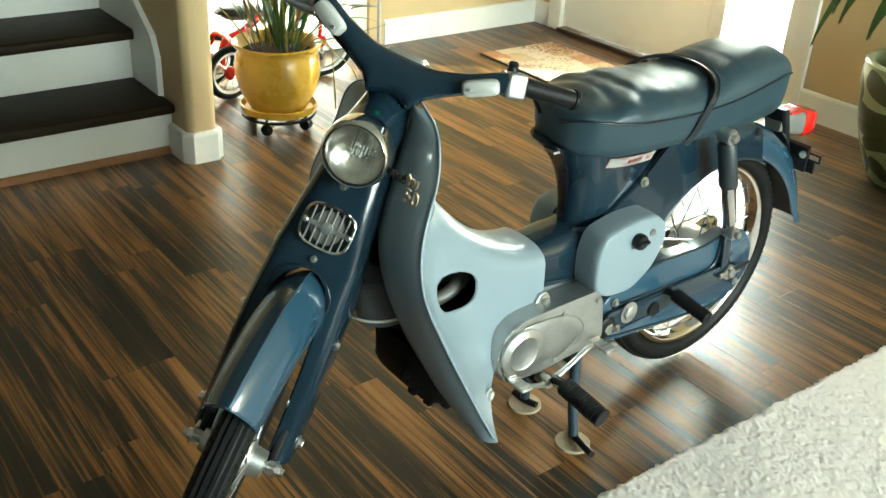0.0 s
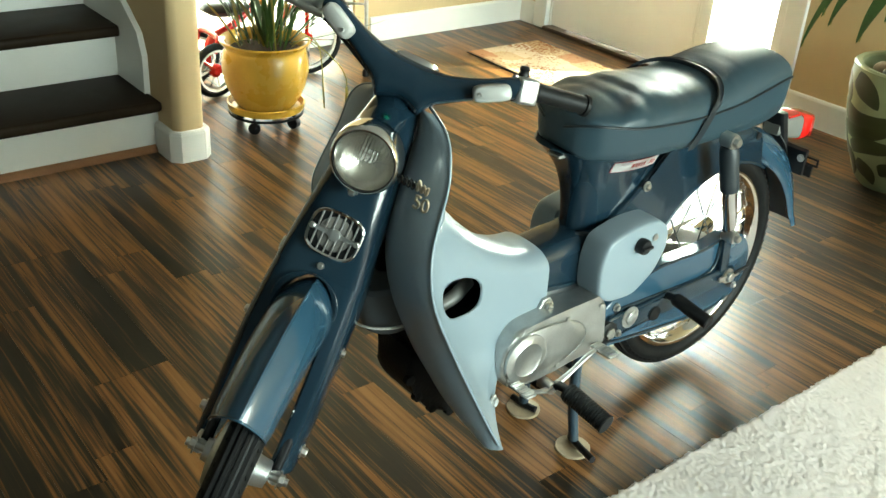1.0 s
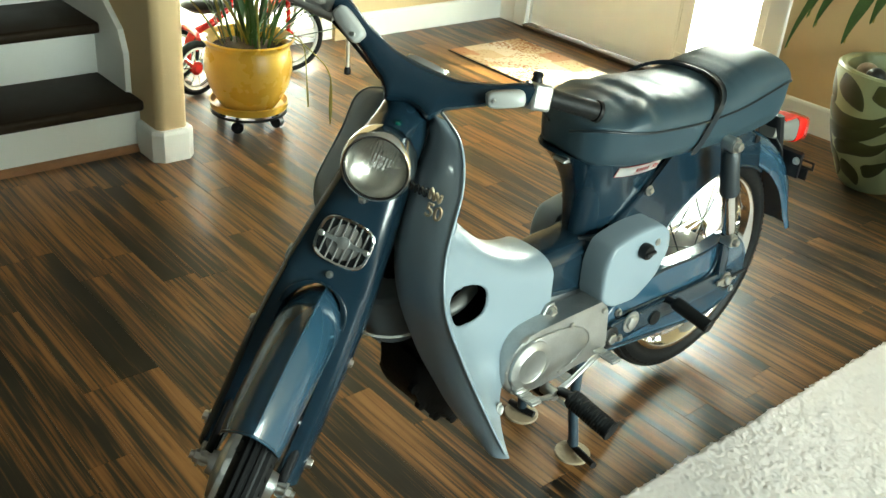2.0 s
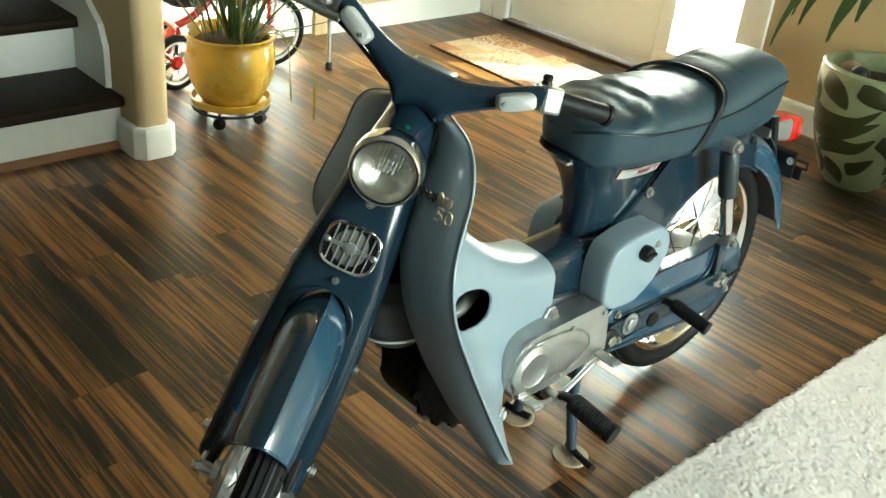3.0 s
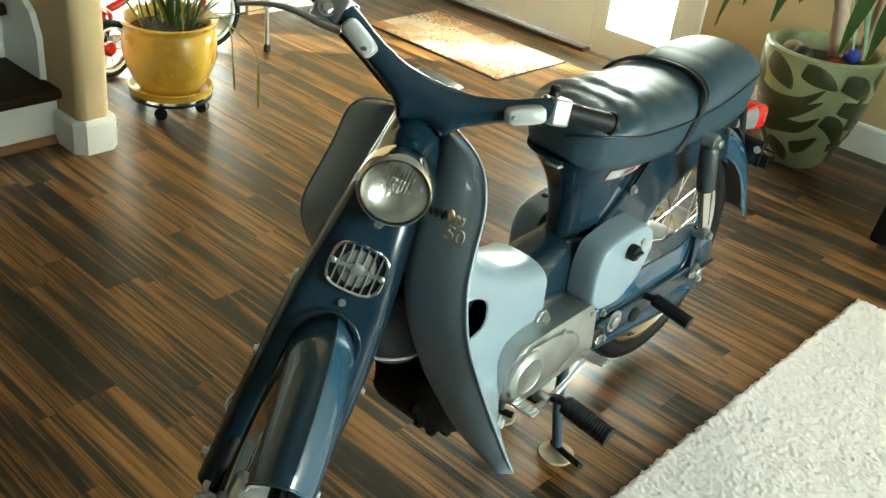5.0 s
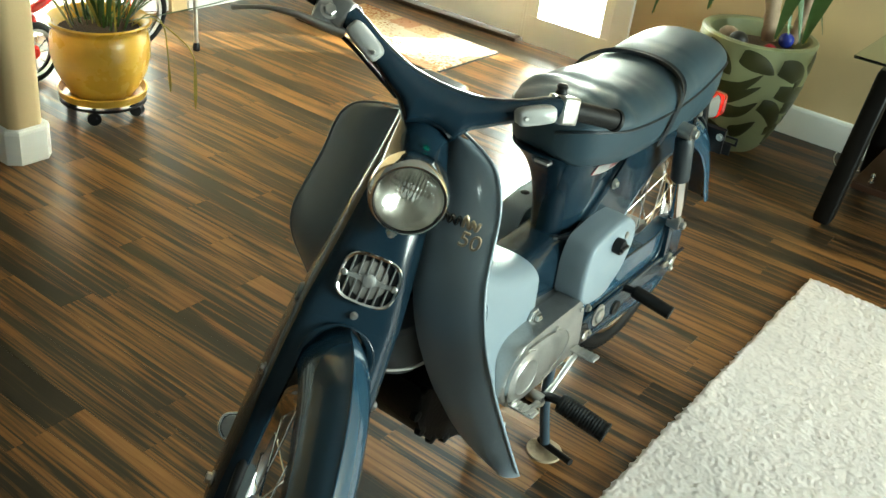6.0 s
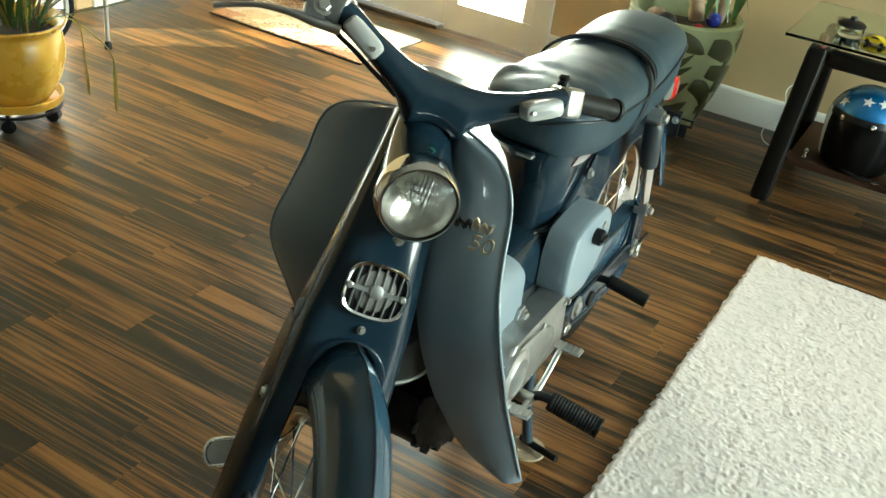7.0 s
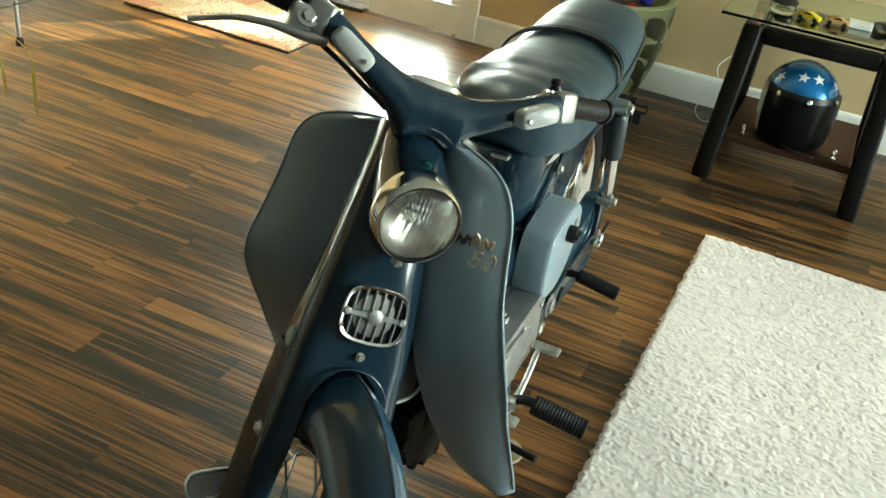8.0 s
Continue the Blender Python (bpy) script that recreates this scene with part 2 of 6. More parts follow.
def tube(pts, radius, segs=10, per=6, bm=None, flat=1.0, cap=True):
    """Round bar along a smooth line; radius a number or one for each point; flat squeezes it along the up direction."""
    line = smooth_line(pts, per) if per > 1 else [Vector(q) for q in pts]
    rad = [radius] * len(pts) if isinstance(radius, (int, float)) else list(radius)
    rings = []
    side = None
    for i, c in enumerate(line):
        d = (line[min(i + 1, len(line) - 1)] - line[max(i - 1, 0)]).normalized()
        if side is None:
            side = d.orthogonal().normalized() if abs(d.z) > 0.95 else d.cross(Vector((0, 0, 1))).normalized()
        side = (side - d * side.dot(d)).normalized()
        up = side.cross(d)
        t = i / max(1, len(line) - 1) * (len(rad) - 1)
        k = min(int(t), len(rad) - 2) if len(rad) > 1 else 0
        r = rad[k] + (rad[min(k + 1, len(rad) - 1)] - rad[k]) * (t - k)
        rings.append([c + side * (r * math.cos(2 * math.pi * j / segs)) + up * (r * flat * math.sin(2 * math.pi * j / segs)) for j in range(segs)])
    return loft(rings, bm=bm, cap=cap)


def slab(outline, x0, x1, bevel=0.0, segs=2, bm=None):
    """A plate: outline of (y, z), thick from x0 to x1."""
    own = bmesh.new()
    a = [own.verts.new((x0, y, z)) for y, z in outline]
    b = [own.verts.new((x1, y, z)) for y, z in outline]
    n = len(outline)
    own.faces.new(a[::-1])
    own.faces.new(b)
    for i in range(n):
        own.faces.new((a[i], a[(i + 1) % n], b[(i + 1) % n], b[i]))
    if bevel:
        edges = [e for e in own.edges if abs(e.verts[0].co.x - e.verts[1].co.x) < 1e-6]
        bmesh.ops.bevel(own, geom=edges, offset=bevel, segments=segs, profile=0.5, affect="EDGES")
    return join(bm, own)


def ring_of(cx, cy, w, h, n=24, power=2.0):
    """Superellipse outline."""
    out = []
    for i in range(n):
        a = 2 * math.pi * i / n
        c, s = math.cos(a), math.sin(a)
        out.append((cx + w * math.copysign(abs(c) ** (2 / power), c), cy + h * math.copysign(abs(s) ** (2 / power), s)))
    return out


def bolt(at, axis, r=0.008, h=0.007, bm=None, washer=True):
    """Hexagon head with a washer, standing along axis."""
    own = lathe([(0.0005, 0), (r * 1.5, 0), (r * 1.5, h * 0.25), (0.0005, h * 0.25)], 16) if washer else bmesh.new()
    lathe([(0.0005, h * 0.2), (r, h * 0.2), (r, h * 0.85), (r * 0.82, h), (0.0005, h)], 6, bm=own)
    own.transform(Matrix.Translation(at) @ Vector(axis).to_track_quat("Z", "Y").to_matrix().to_4x4())
    return join(bm, own)

# ---- the room ----
XL, YD, XR, YB, ZC = -2.54, 2.23, 5.2, -4.0, 2.55   # left wall, door wall, right wall, rear wall, ceiling


def struct(name, bm, material, label, category, parent=None, smooth=None):
    ob = part(name, bm, material, parent, smooth=smooth)
    return tagged(ob, label, category, kind="structure")


floor = struct("floor", join(box(-4.2, XR, YB, 0.0, -0.06, -0.006), box(XL - 0.07, XR, 0.0, YD + 0.07, -0.06, -0.006)), M_JOINT, "dark streaked zebra-wood laminate floor of glossy planks", "floor")
struct("ceiling", box(-4.2, XR + 0.15, YB - 0.15, YD + 0.15, ZC, ZC + 0.1), M_CEIL, "unseen ceiling, greyed to cut fill light", "ceiling")


def wall_with_hole(axis, at, thick, a0, a1, h0, h1, z0, z1):
    """Wall in one plane with one opening from h0 to h1 along it and z0 to z1 in height."""
    bm = bmesh.new()
    def piece(p0, p1, q0, q1):
        if p1 - p0 > 1e-4 and q1 - q0 > 1e-4:
            if axis == "x":
                box(min(at, at + thick), max(at, at + thick), p0, p1, q0, q1, bm=bm)
            else:
                box(p0, p1, min(at, at + thick), max(at, at + thick), q0, q1, bm=bm)
    piece(a0, h0, 0, ZC)
    piece(h1, a1, 0, ZC)
    piece(h0, h1, 0, z0)
    piece(h0, h1, z1, ZC)
    return bm


# left wall with a glazed door to the bright yard, door wall with the entrance and its side light
PY0, PY1 = 0.10, 1.20
struct("wall_west", wall_with_hole("x", XL, -0.14, 0.05, YD + 0.14, PY0, PY1, 0.0, 0.66), M_WALL, "tan painted wall with a low window", "wall")
DX0, DX1, SX0, SX1 = -2.33, -1.455, -1.44, -1.02
struct("wall_north", wall_with_hole("y", YD, 0.14, XL - 0.14, XR, DX0 - 0.01, SX1 + 0.01, 0.0, 2.10), M_WALL, "tan painted wall round the entrance door", "wall")
struct("wall_east", wall_with_hole("x", XR, 0.14, YB, YD, -0.8, 2.1, 0.65, 2.35), M_COOL, "unseen wall with a wide window, darkened to cut fill light", "wall")
struct("wall_south", box(-4.2, XR, YB - 0.14, YB, 0, ZC), M_COOL, "unseen rear wall, darkened to cut fill light", "wall")
struct("wall_stair_side", box(-4.2, -4.1, YB, 0.05, 0, ZC), M_WALL, "tan painted wall behind the stairs", "wall")

# knee wall beside the stairs, ending in a rounded pillar face
WX, WY0, WY1 = -1.678, -0.066, 0.040
bm = bmesh.new()
r = 0.028
out = [(-4.1, WY0), (-4.1, WY1)]
for k in range(7):
    a = math.pi / 2 * (1 - k / 6)
    out.append((WX - r + r * math.cos(a), WY1 - r + r * math.sin(a)))
for k in range(7):
    a = -math.pi / 2 * (k / 6)
    out.append((WX - r + r * math.cos(a), WY0 + r + r * math.sin(a)))
loft([[(x, y, 0) for x, y in out], [(x, y, ZC) for x, y in out]], bm=bm)
struct("wall_by_stairs", bm, M_WALL, "tan painted wall end with rounded corners beside the stairs", "wall", smooth=40)


def moulding(points, depth, height, bm=None):
    """Baseboard along a floor line of (x, y), thickness to the left of travel, with a softened top edge."""
    own = bmesh.new()
    prof = [(0, 0), (depth, 0), (depth, height - 0.012), (depth - 0.003, height - 0.004), (depth - 0.008, height), (0, height)]
    n = len(points)
    rings = []
    for i, p in enumerate(points):
        p = Vector(p)
        d0 = (p - Vector(points[i - 1])).normalized() if i else None
        d1 = (Vector(points[i + 1]) - p).normalized() if i < n - 1 else None
        d0, d1 = d0 or d1, d1 or d0
        n0, n1 = Vector((-d0.y, d0.x)), Vector((-d1.y, d1.x))
        mit = (n0 + n1).normalized()
        mit = mit / max(0.3, mit.dot(n0))
        rings.append([(p.x + mit.x * a, p.y + mit.y * a, b) for a, b in prof])
    return join(bm, loft(rings))


c = 0.018
post_line = [(-1.8, WY0), (WX - c, WY0), (WX, WY0 + c), (WX, WY1 - c), (WX - c, WY1), (-2.39, WY1)]
struct("baseboard_pillar", moulding(post_line[::-1], 0.018, 0.104), M_WHITE, "white painted baseboard wrapped round the wall end", "baseboard")
struct("baseboard_west", moulding([(XL, YD), (XL, PY1 + 0.08)][::-1][::-1], 0.013, 0.115), M_WHITE, "white painted baseboard", "baseboard")
struct("baseboard_north_corner", moulding([(DX0 - 0.10, YD), (XL + 0.013, YD)], 0.013, 0.115), M_WHITE, "short white painted baseboard", "baseboard")
struct("baseboard_north", moulding([(XR, YD), (SX1 + 0.085, YD)], 0.013, 0.115), M_WHITE, "white painted baseboard on the tan wall", "baseboard")

# entrance: white slab door, side light, casing and threshold
for nm, x0, x1, z0, z1 in (("door_jamb_mullion", DX1 + 0.003, SX0 - 0.001, 0.0185, 2.04), ("door_jamb_head", DX0 - 0.009, SX1 + 0.009, 2.045, 2.099), ("door_jamb_west", DX0 - 0.0095, DX0 - 0.002, 0.0185, 2.044), ("door_jamb_east", SX1 + 0.001, SX1 + 0.0095, 0.0, 2.044)):
    struct(nm, box(x0, x1, YD + 0.013, YD + 0.11, z0, z1), M_WHITE, "white painted door jamb", "trim")
door = struct("door_1", box(DX0, DX1, YD + 0.015, YD + 0.058, 0.022, 2.04, 0.003), M_WHITE, "closed white painted entrance door in shade", "door")
for z0, z1 in ((0.80, 1.15), (1.25, 1.92)):
    for xa, xb in ((DX0 + 0.11, DX0 + 0.41), (DX0 + 0.47, DX1 - 0.11)):
        bm = box(xa, xb, YD + 0.008, YD + 0.0148, z0, z1, 0.005)
        part("door_panel", bm, M_WHITE, door)
part("door_handle", lathe([(0.002, 0), (0.03, 0), (0.03, 0.006), (0.012, 0.012), (0.012, 0.04), (0.03, 0.05), (0.03, 0.07), (0.002, 0.08)], 24, Matrix.Translation((DX1 - 0.07, YD + 0.012, 1.0)) @ pose(0, 0, 0, 90)), M_CHROME, door, "satin metal door knob", 40)
bm = box(DX0 - 0.012, DX1 + 0.004, YD - 0.03, YD + 0.10, 0.0005, 0.018, 0.003)
struct("threshold", bm, M_THRESH, "dark bronze door threshold", "threshold")

side = struct("window_1", box(SX0, SX1, YD + 0.012, YD + 0.055, 0.003, 0.125, 0.003), M_WHITE, "tall glazed side light beside the entrance door", "window")
part("window_frame", box(SX0, SX0 + 0.06, YD + 0.012, YD + 0.055, 0.125, 2.04, 0.003), M_WHITE, side)
part("window_frame", box(SX1 - 0.05, SX1, YD + 0.012, YD + 0.055, 0.125, 2.04, 0.003), M_WHITE, side)
part("window_frame", box(SX0 + 0.06, SX1 - 0.05, YD + 0.012, YD + 0.055, 1.96, 2.04, 0.003), M_WHITE, side)
pane = part("pane", box(SX0 + 0.06, SX1 - 0.05, YD + 0.03, YD + 0.036, 0.125, 1.96), M_GLASS, side)
pane.visible_shadow = False
for nm, x0, x1, z0, z1 in (("door_casing_west", DX0 - 0.095, DX0 - 0.008, 0.0, 2.06), ("door_casing_east", SX1 + 0.002, SX1 + 0.088, 0.0, 2.06), ("door_casing_head", DX0 - 0.095, SX1 + 0.088, 2.062, 2.14)):
    struct(nm, box(x0, x1, YD - 0.018, YD + 0.012, z0, z1, 0.004), M_WHITE, "white painted door casing", "trim")

# low window in the left wall
pat = struct("window_2", box(XL - 0.07, XL - 0.02, PY0, PY1, 0.003, 0.07, 0.003), M_WHITE, "low glazed window full of bright daylight", "window")
for y0, y1 in ((PY0, PY0 + 0.06), (PY1 - 0.06, PY1)):
    part("window_frame", box(XL - 0.07, XL - 0.02, y0, y1, 0.07, 0.66, 0.003), M_WHITE, pat)
part("window_frame", box(XL - 0.07, XL - 0.02, PY0 + 0.06, PY1 - 0.06, 0.60, 0.66, 0.003), M_WHITE, pat)
pane = part("pane", box(XL - 0.05, XL - 0.044, PY0 + 0.06, PY1 - 0.06, 0.07, 0.60), M_GLASS, pat)
pane.visible_shadow = False
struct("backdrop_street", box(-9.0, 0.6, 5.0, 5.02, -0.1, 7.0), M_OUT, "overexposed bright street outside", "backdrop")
struct("backdrop_yard", box(-4.9, -4.88, -1.0, 3.2, -0.1, 3.0), M_YARD, "overexposed bright yard outside", "backdrop")

# unseen panel, added to keep the sun out of the wide window
struct("sun_blocker", box(XR + 0.14, XR + 2.2, -2.5, 4.5, 2.42, 2.52), M_WHITE, "unseen added panel blocking the sun at the wide window", "eaves")

# stairs
NOSE, RUN, RISE = -1.762, 0.272, 0.180
for k in range(4):
    xf = NOSE - 0.045 - RUN * k
    struct("stair_riser", box(xf - 0.02, xf, -1.35, WY0 - 0.0005, 0.0 if k == 0 else RISE * k + 0.003, RISE * (k + 1) - 0.035, 0.0), M_WHITE, "white painted stair riser", "stairs")
    struct("stair_tread", box(xf - RUN - 0.02, xf + 0.045, -1.35, WY0 - 0.001, RISE * (k + 1) - 0.034, RISE * (k + 1) + 0.002, 0.012, 3), M_TREAD, "dark espresso-stained wooden stair tread", "stairs", smooth=40)
xf = NOSE - 0.045
bm = loft([[(xf, y, 0.0), (xf + 0.02, y, 0.0), (xf + 0.019, y, 0.008), (xf + 0.013, y, 0.017), (xf, y, 0.022)] for y in (-1.35, WY0 - 0.015)])
struct("trim_stair_shoe", bm, M_SHOE, "reddish brown wooden shoe moulding along the stair foot", "trim")
# white skirt board on the wall, following the flight
x1 = NOSE - 0.095
prof = [(x1, RISE + 0.13), (x1 - 0.03, RISE + 0.20), (x1 - 4 * RUN, RISE * 5 + 0.20), (x1 - 4 * RUN, 0.01), (x1, 0.01)]
bm = loft([[(x, WY0 - 0.02, z) for x, z in prof], [(x, WY0 - 0.0008, z) for x, z in prof]])
struct("trim_stair_skirt", bm, M_WHITE, "white painted skirt board along the flight", "trim")

# paving outside the doors
struct("ground", box(-40, 40, -40, 60, -0.30, -0.10), M_GROUND, "pale concrete paving outside the house", "ground")
struct("window_3", box(XR - 0.02, XR + 0.02, -0.86, 2.16, 0.59, 0.65), M_WHITE, "white sill of the wide window", "window")

# ---- things about the room ----
def shag_rug():
    """Cream shag: a backing under one sheet of matted pile with a ragged border."""
    x0, x1, y0, y1 = 0.0, 2.2, -1.52, 0.0
    rug = group("rug", pose(0.252, 1.155, 0, 0, 0, -1.0), "thick cream white shag rug on the plank floor", "rug")
    rng = random.Random(4)
    step = 0.0042
    nx, ny = int(2.2 / step), int(1.52 / step)
    verts, faces = [], []

    def pile(x, y):
        """Height of the matted pile: soft clumps a thumb wide."""
        n = 0.75 * noise.noise(Vector((x * 128 + y * 20, y * 150, 0.0))) + 0.45 * noise.noise(Vector((x * 38, y * 52, 7.0))) + 0.38 * noise.noise(Vector((x * 210, y * 230, 3.0)))
        edge = min(1.0, max(0.0, min(x - x0, x1 - x, y1 - y, y - y0)) / 0.008)
        return (0.006 + 0.008 * edge ** 0.5) + 0.0037 * n * edge
    for j in range(ny + 1):
        for i in range(nx + 1):
            x, y = x0 + i * step, y1 - j * step
            # ragged border: clumps of pile push out past the backing
            wob = 0.008 * noise.noise(Vector((x * 55, y * 55, 2.0))) + 0.009 * noise.noise(Vector((x * 140, y * 140, 9.0)))
            rim_ = i in (0, nx) or j in (0, ny)
            verts.append((x + wob * max(0.0, 1 - i / 7), y - wob * max(0.0, 1 - j / 7), 0.001 if rim_ else pile(x, y) + rng.uniform(-0.0008, 0.0008)))
    for j in range(ny):
        for i in range(nx):
            k = j * (nx + 1) + i
            faces.append((k, k + nx + 1, k + nx + 2, k + 1))
    me = bpy.data.meshes.new("shag")
    me.from_pydata(verts, [], faces)
    me.materials.append(M_RUG)
    for p in me.polygons:
        p.use_smooth = True
    shag = new("shag", me)
    shag.parent = rug
    tagged(shag, kind="stuff")
    part("backing", box(x0 + 0.02, x1 - 0.02, y0 + 0.02, y1 - 0.02, 0.0005, 0.004), M_RUG, rug)
shag_rug()


def door_mat():
    m = group("doormat", pose(-1.80, 1.80, 0, 0, 0, -1.5), "rust and cream doormat half in bright sunlight before the door", "doormat")
    part("mat_body", box(-0.385, 0.385, -0.215, 0.215, 0.0006, 0.010, 0.003), M_MAT, m)
    part("mat_border", box(-0.392, 0.392, -0.222, 0.222, 0.0004, 0.006, 0.002), M_BLACK, m, "dark edge binding")


door_mat()


def caster_dolly(root, r, z, n=4, wheel=0.021):
    for k in range(n):
        a = radians(38 + 360 / n * k)
        x, y = r * math.cos(a), r * math.sin(a)
        part("caster_wheel", lathe([(0.004, -0.012), (wheel, -0.012), (wheel * 1.02, 0), (wheel, 0.012), (0.004, 0.012)], 20, Matrix.Translation((x, y, wheel + 0.001)) @ pose(0, 0, 0, 90, 0, 25 + 70 * k)), M_BLACK, root, "", 40)
        part("caster_fork", tube([(x, y, z), (x, y, wheel * 2 + 0.004), (x + 0.012, y, wheel)], 0.006, 8, 3), M_IRON, root)


def yellow_pot():
    root = group("plant_pot", pose(-1.845, 0.355, 0), "mustard yellow glazed pot of spiky plants on a wheeled stand", "plant pot")
    # dolly and saucer
    caster_dolly(root, 0.105, 0.055)
    part("stand_ring", lathe([(0.128, 0.050), (0.134, 0.050), (0.134, 0.058), (0.128, 0.058)], 48, cap=False), M_IRON, root, "black iron ring stand", 40)
    part("saucer", lathe([(0.001, 0.060), (0.115, 0.060), (0.134, 0.068), (0.139, 0.092), (0.133, 0.094), (0.122, 0.074), (0.001, 0.072)], 56), M_YPOT, root, "", 40)
    prof = [(0.001, 0.072), (0.092, 0.073), (0.100, 0.080), (0.118, 0.110), (0.139, 0.160), (0.151, 0.215), (0.151, 0.255), (0.143, 0.290), (0.135, 0.308), (0.137, 0.318), (0.147, 0.328), (0.150, 0.336), (0.145, 0.341), (0.133, 0.336), (0.126, 0.310), (0.124, 0.29), (0.001, 0.29)]
    prof = [(r * (1.0 + 0.06 * max(0.0, (z - 0.25) / 0.09)), 0.072 + (z - 0.072) * 0.91) for r, z in prof]
    part("pot", lathe(prof, 64), M_YPOT, root, "", 50)
    part("soil", lathe([(0.001, 0.286), (0.06, 0.288), (0.126, 0.280), (0.126, 0.272)], 32), M_SOIL, root)
    rng = random.Random(11)

    def blade(base, tip, w, mid_up, mat_, segs=8):
        base, tip = Vector(base), Vector(tip)
        mid = (base + tip) / 2 + Vector((0, 0, mid_up))
        d = (tip - base)
        side = Vector((-d.y, d.x, 0)).normalized() if (d.x or d.y) else Vector((1, 0, 0))
        bm = bmesh.new()
        rows = []
        for i in range(segs + 1):
            t = i / segs
            c = base * (1 - t) ** 2 + mid * 2 * t * (1 - t) + tip * t * t
            ww = w * (0.55 + 0.9 * t) * (1 - t ** 3) + 0.0006
            rows.append([bm.verts.new(c - side * ww), bm.verts.new(c + Vector((0, 0, -ww * 0.5))), bm.verts.new(c + side * ww)])
        for a, b in zip(rows, rows[1:]):
            for i in range(2):
                bm.faces.new((a[i], a[i + 1], b[i + 1], b[i]))
        part("leaf", bm, mat_, root, "", 60)

    for k in range(64):
        a = rng.uniform(0, 6.283)
        r0, up = rng.uniform(0.0, 0.10), rng.uniform(0.16, 0.40)
        lean = rng.uniform(0.02, 0.22)
        b = (r0 * math.cos(a), r0 * math.sin(a), 0.298)
        a2 = a + rng.uniform(-0.8, 0.8)
        t = (b[0] + lean * math.cos(a2), b[1] + lean * math.sin(a2), 0.298 + up)
        blade(b, t, rng.uniform(0.0035, 0.008), rng.uniform(0.0, 0.05), M_LEAFY if rng.random() < 0.25 else M_LEAF)
    for tip, up, w in (((0.40, 0.23, 0.455), -0.01, 0.006), ((0.09, 0.37, 0.36), 0.10, 0.006), ((0.15, 0.30, 0.44), 0.08, 0.008), ((-0.02, 0.42, 0.46), 0.06, 0.007)):
        blade((0.03, 0.08, 0.30), tip, w, up, M_LEAF)
    # long arching runners that hang over the rim
    def runner(pts, w):
        part("stem", tube(pts, 0.0022, 6, 8), M_LEAFY, root)
        a, b = Vector(pts[-2]), Vector(pts[-1])
        blade(a, b, w, 0.0, M_LEAFY)
    runner([(0.05, 0.07, 0.30), (0.09, 0.13, 0.315), (0.15, 0.20, 0.245), (0.175, 0.22, 0.20), (0.182, 0.223, 0.16), (0.180, 0.225, 0.015)], 0.006)
    runner([(0.08, 0.06, 0.30), (0.115, 0.10, 0.34), (0.14, 0.135, 0.30), (0.142, 0.15, 0.16), (0.142, 0.155, 0.08)], 0.007)
    part("flower", lathe([(0.001, 0), (0.012, 0.02), (0.010, 0.07), (0.001, 0.11)], 12, Matrix.Translation((-0.01, 0.0, 0.42))), mat("orange_flower_bract", (0.55, 0.22, 0.03), 0.5), root, "", 60)


yellow_pot()


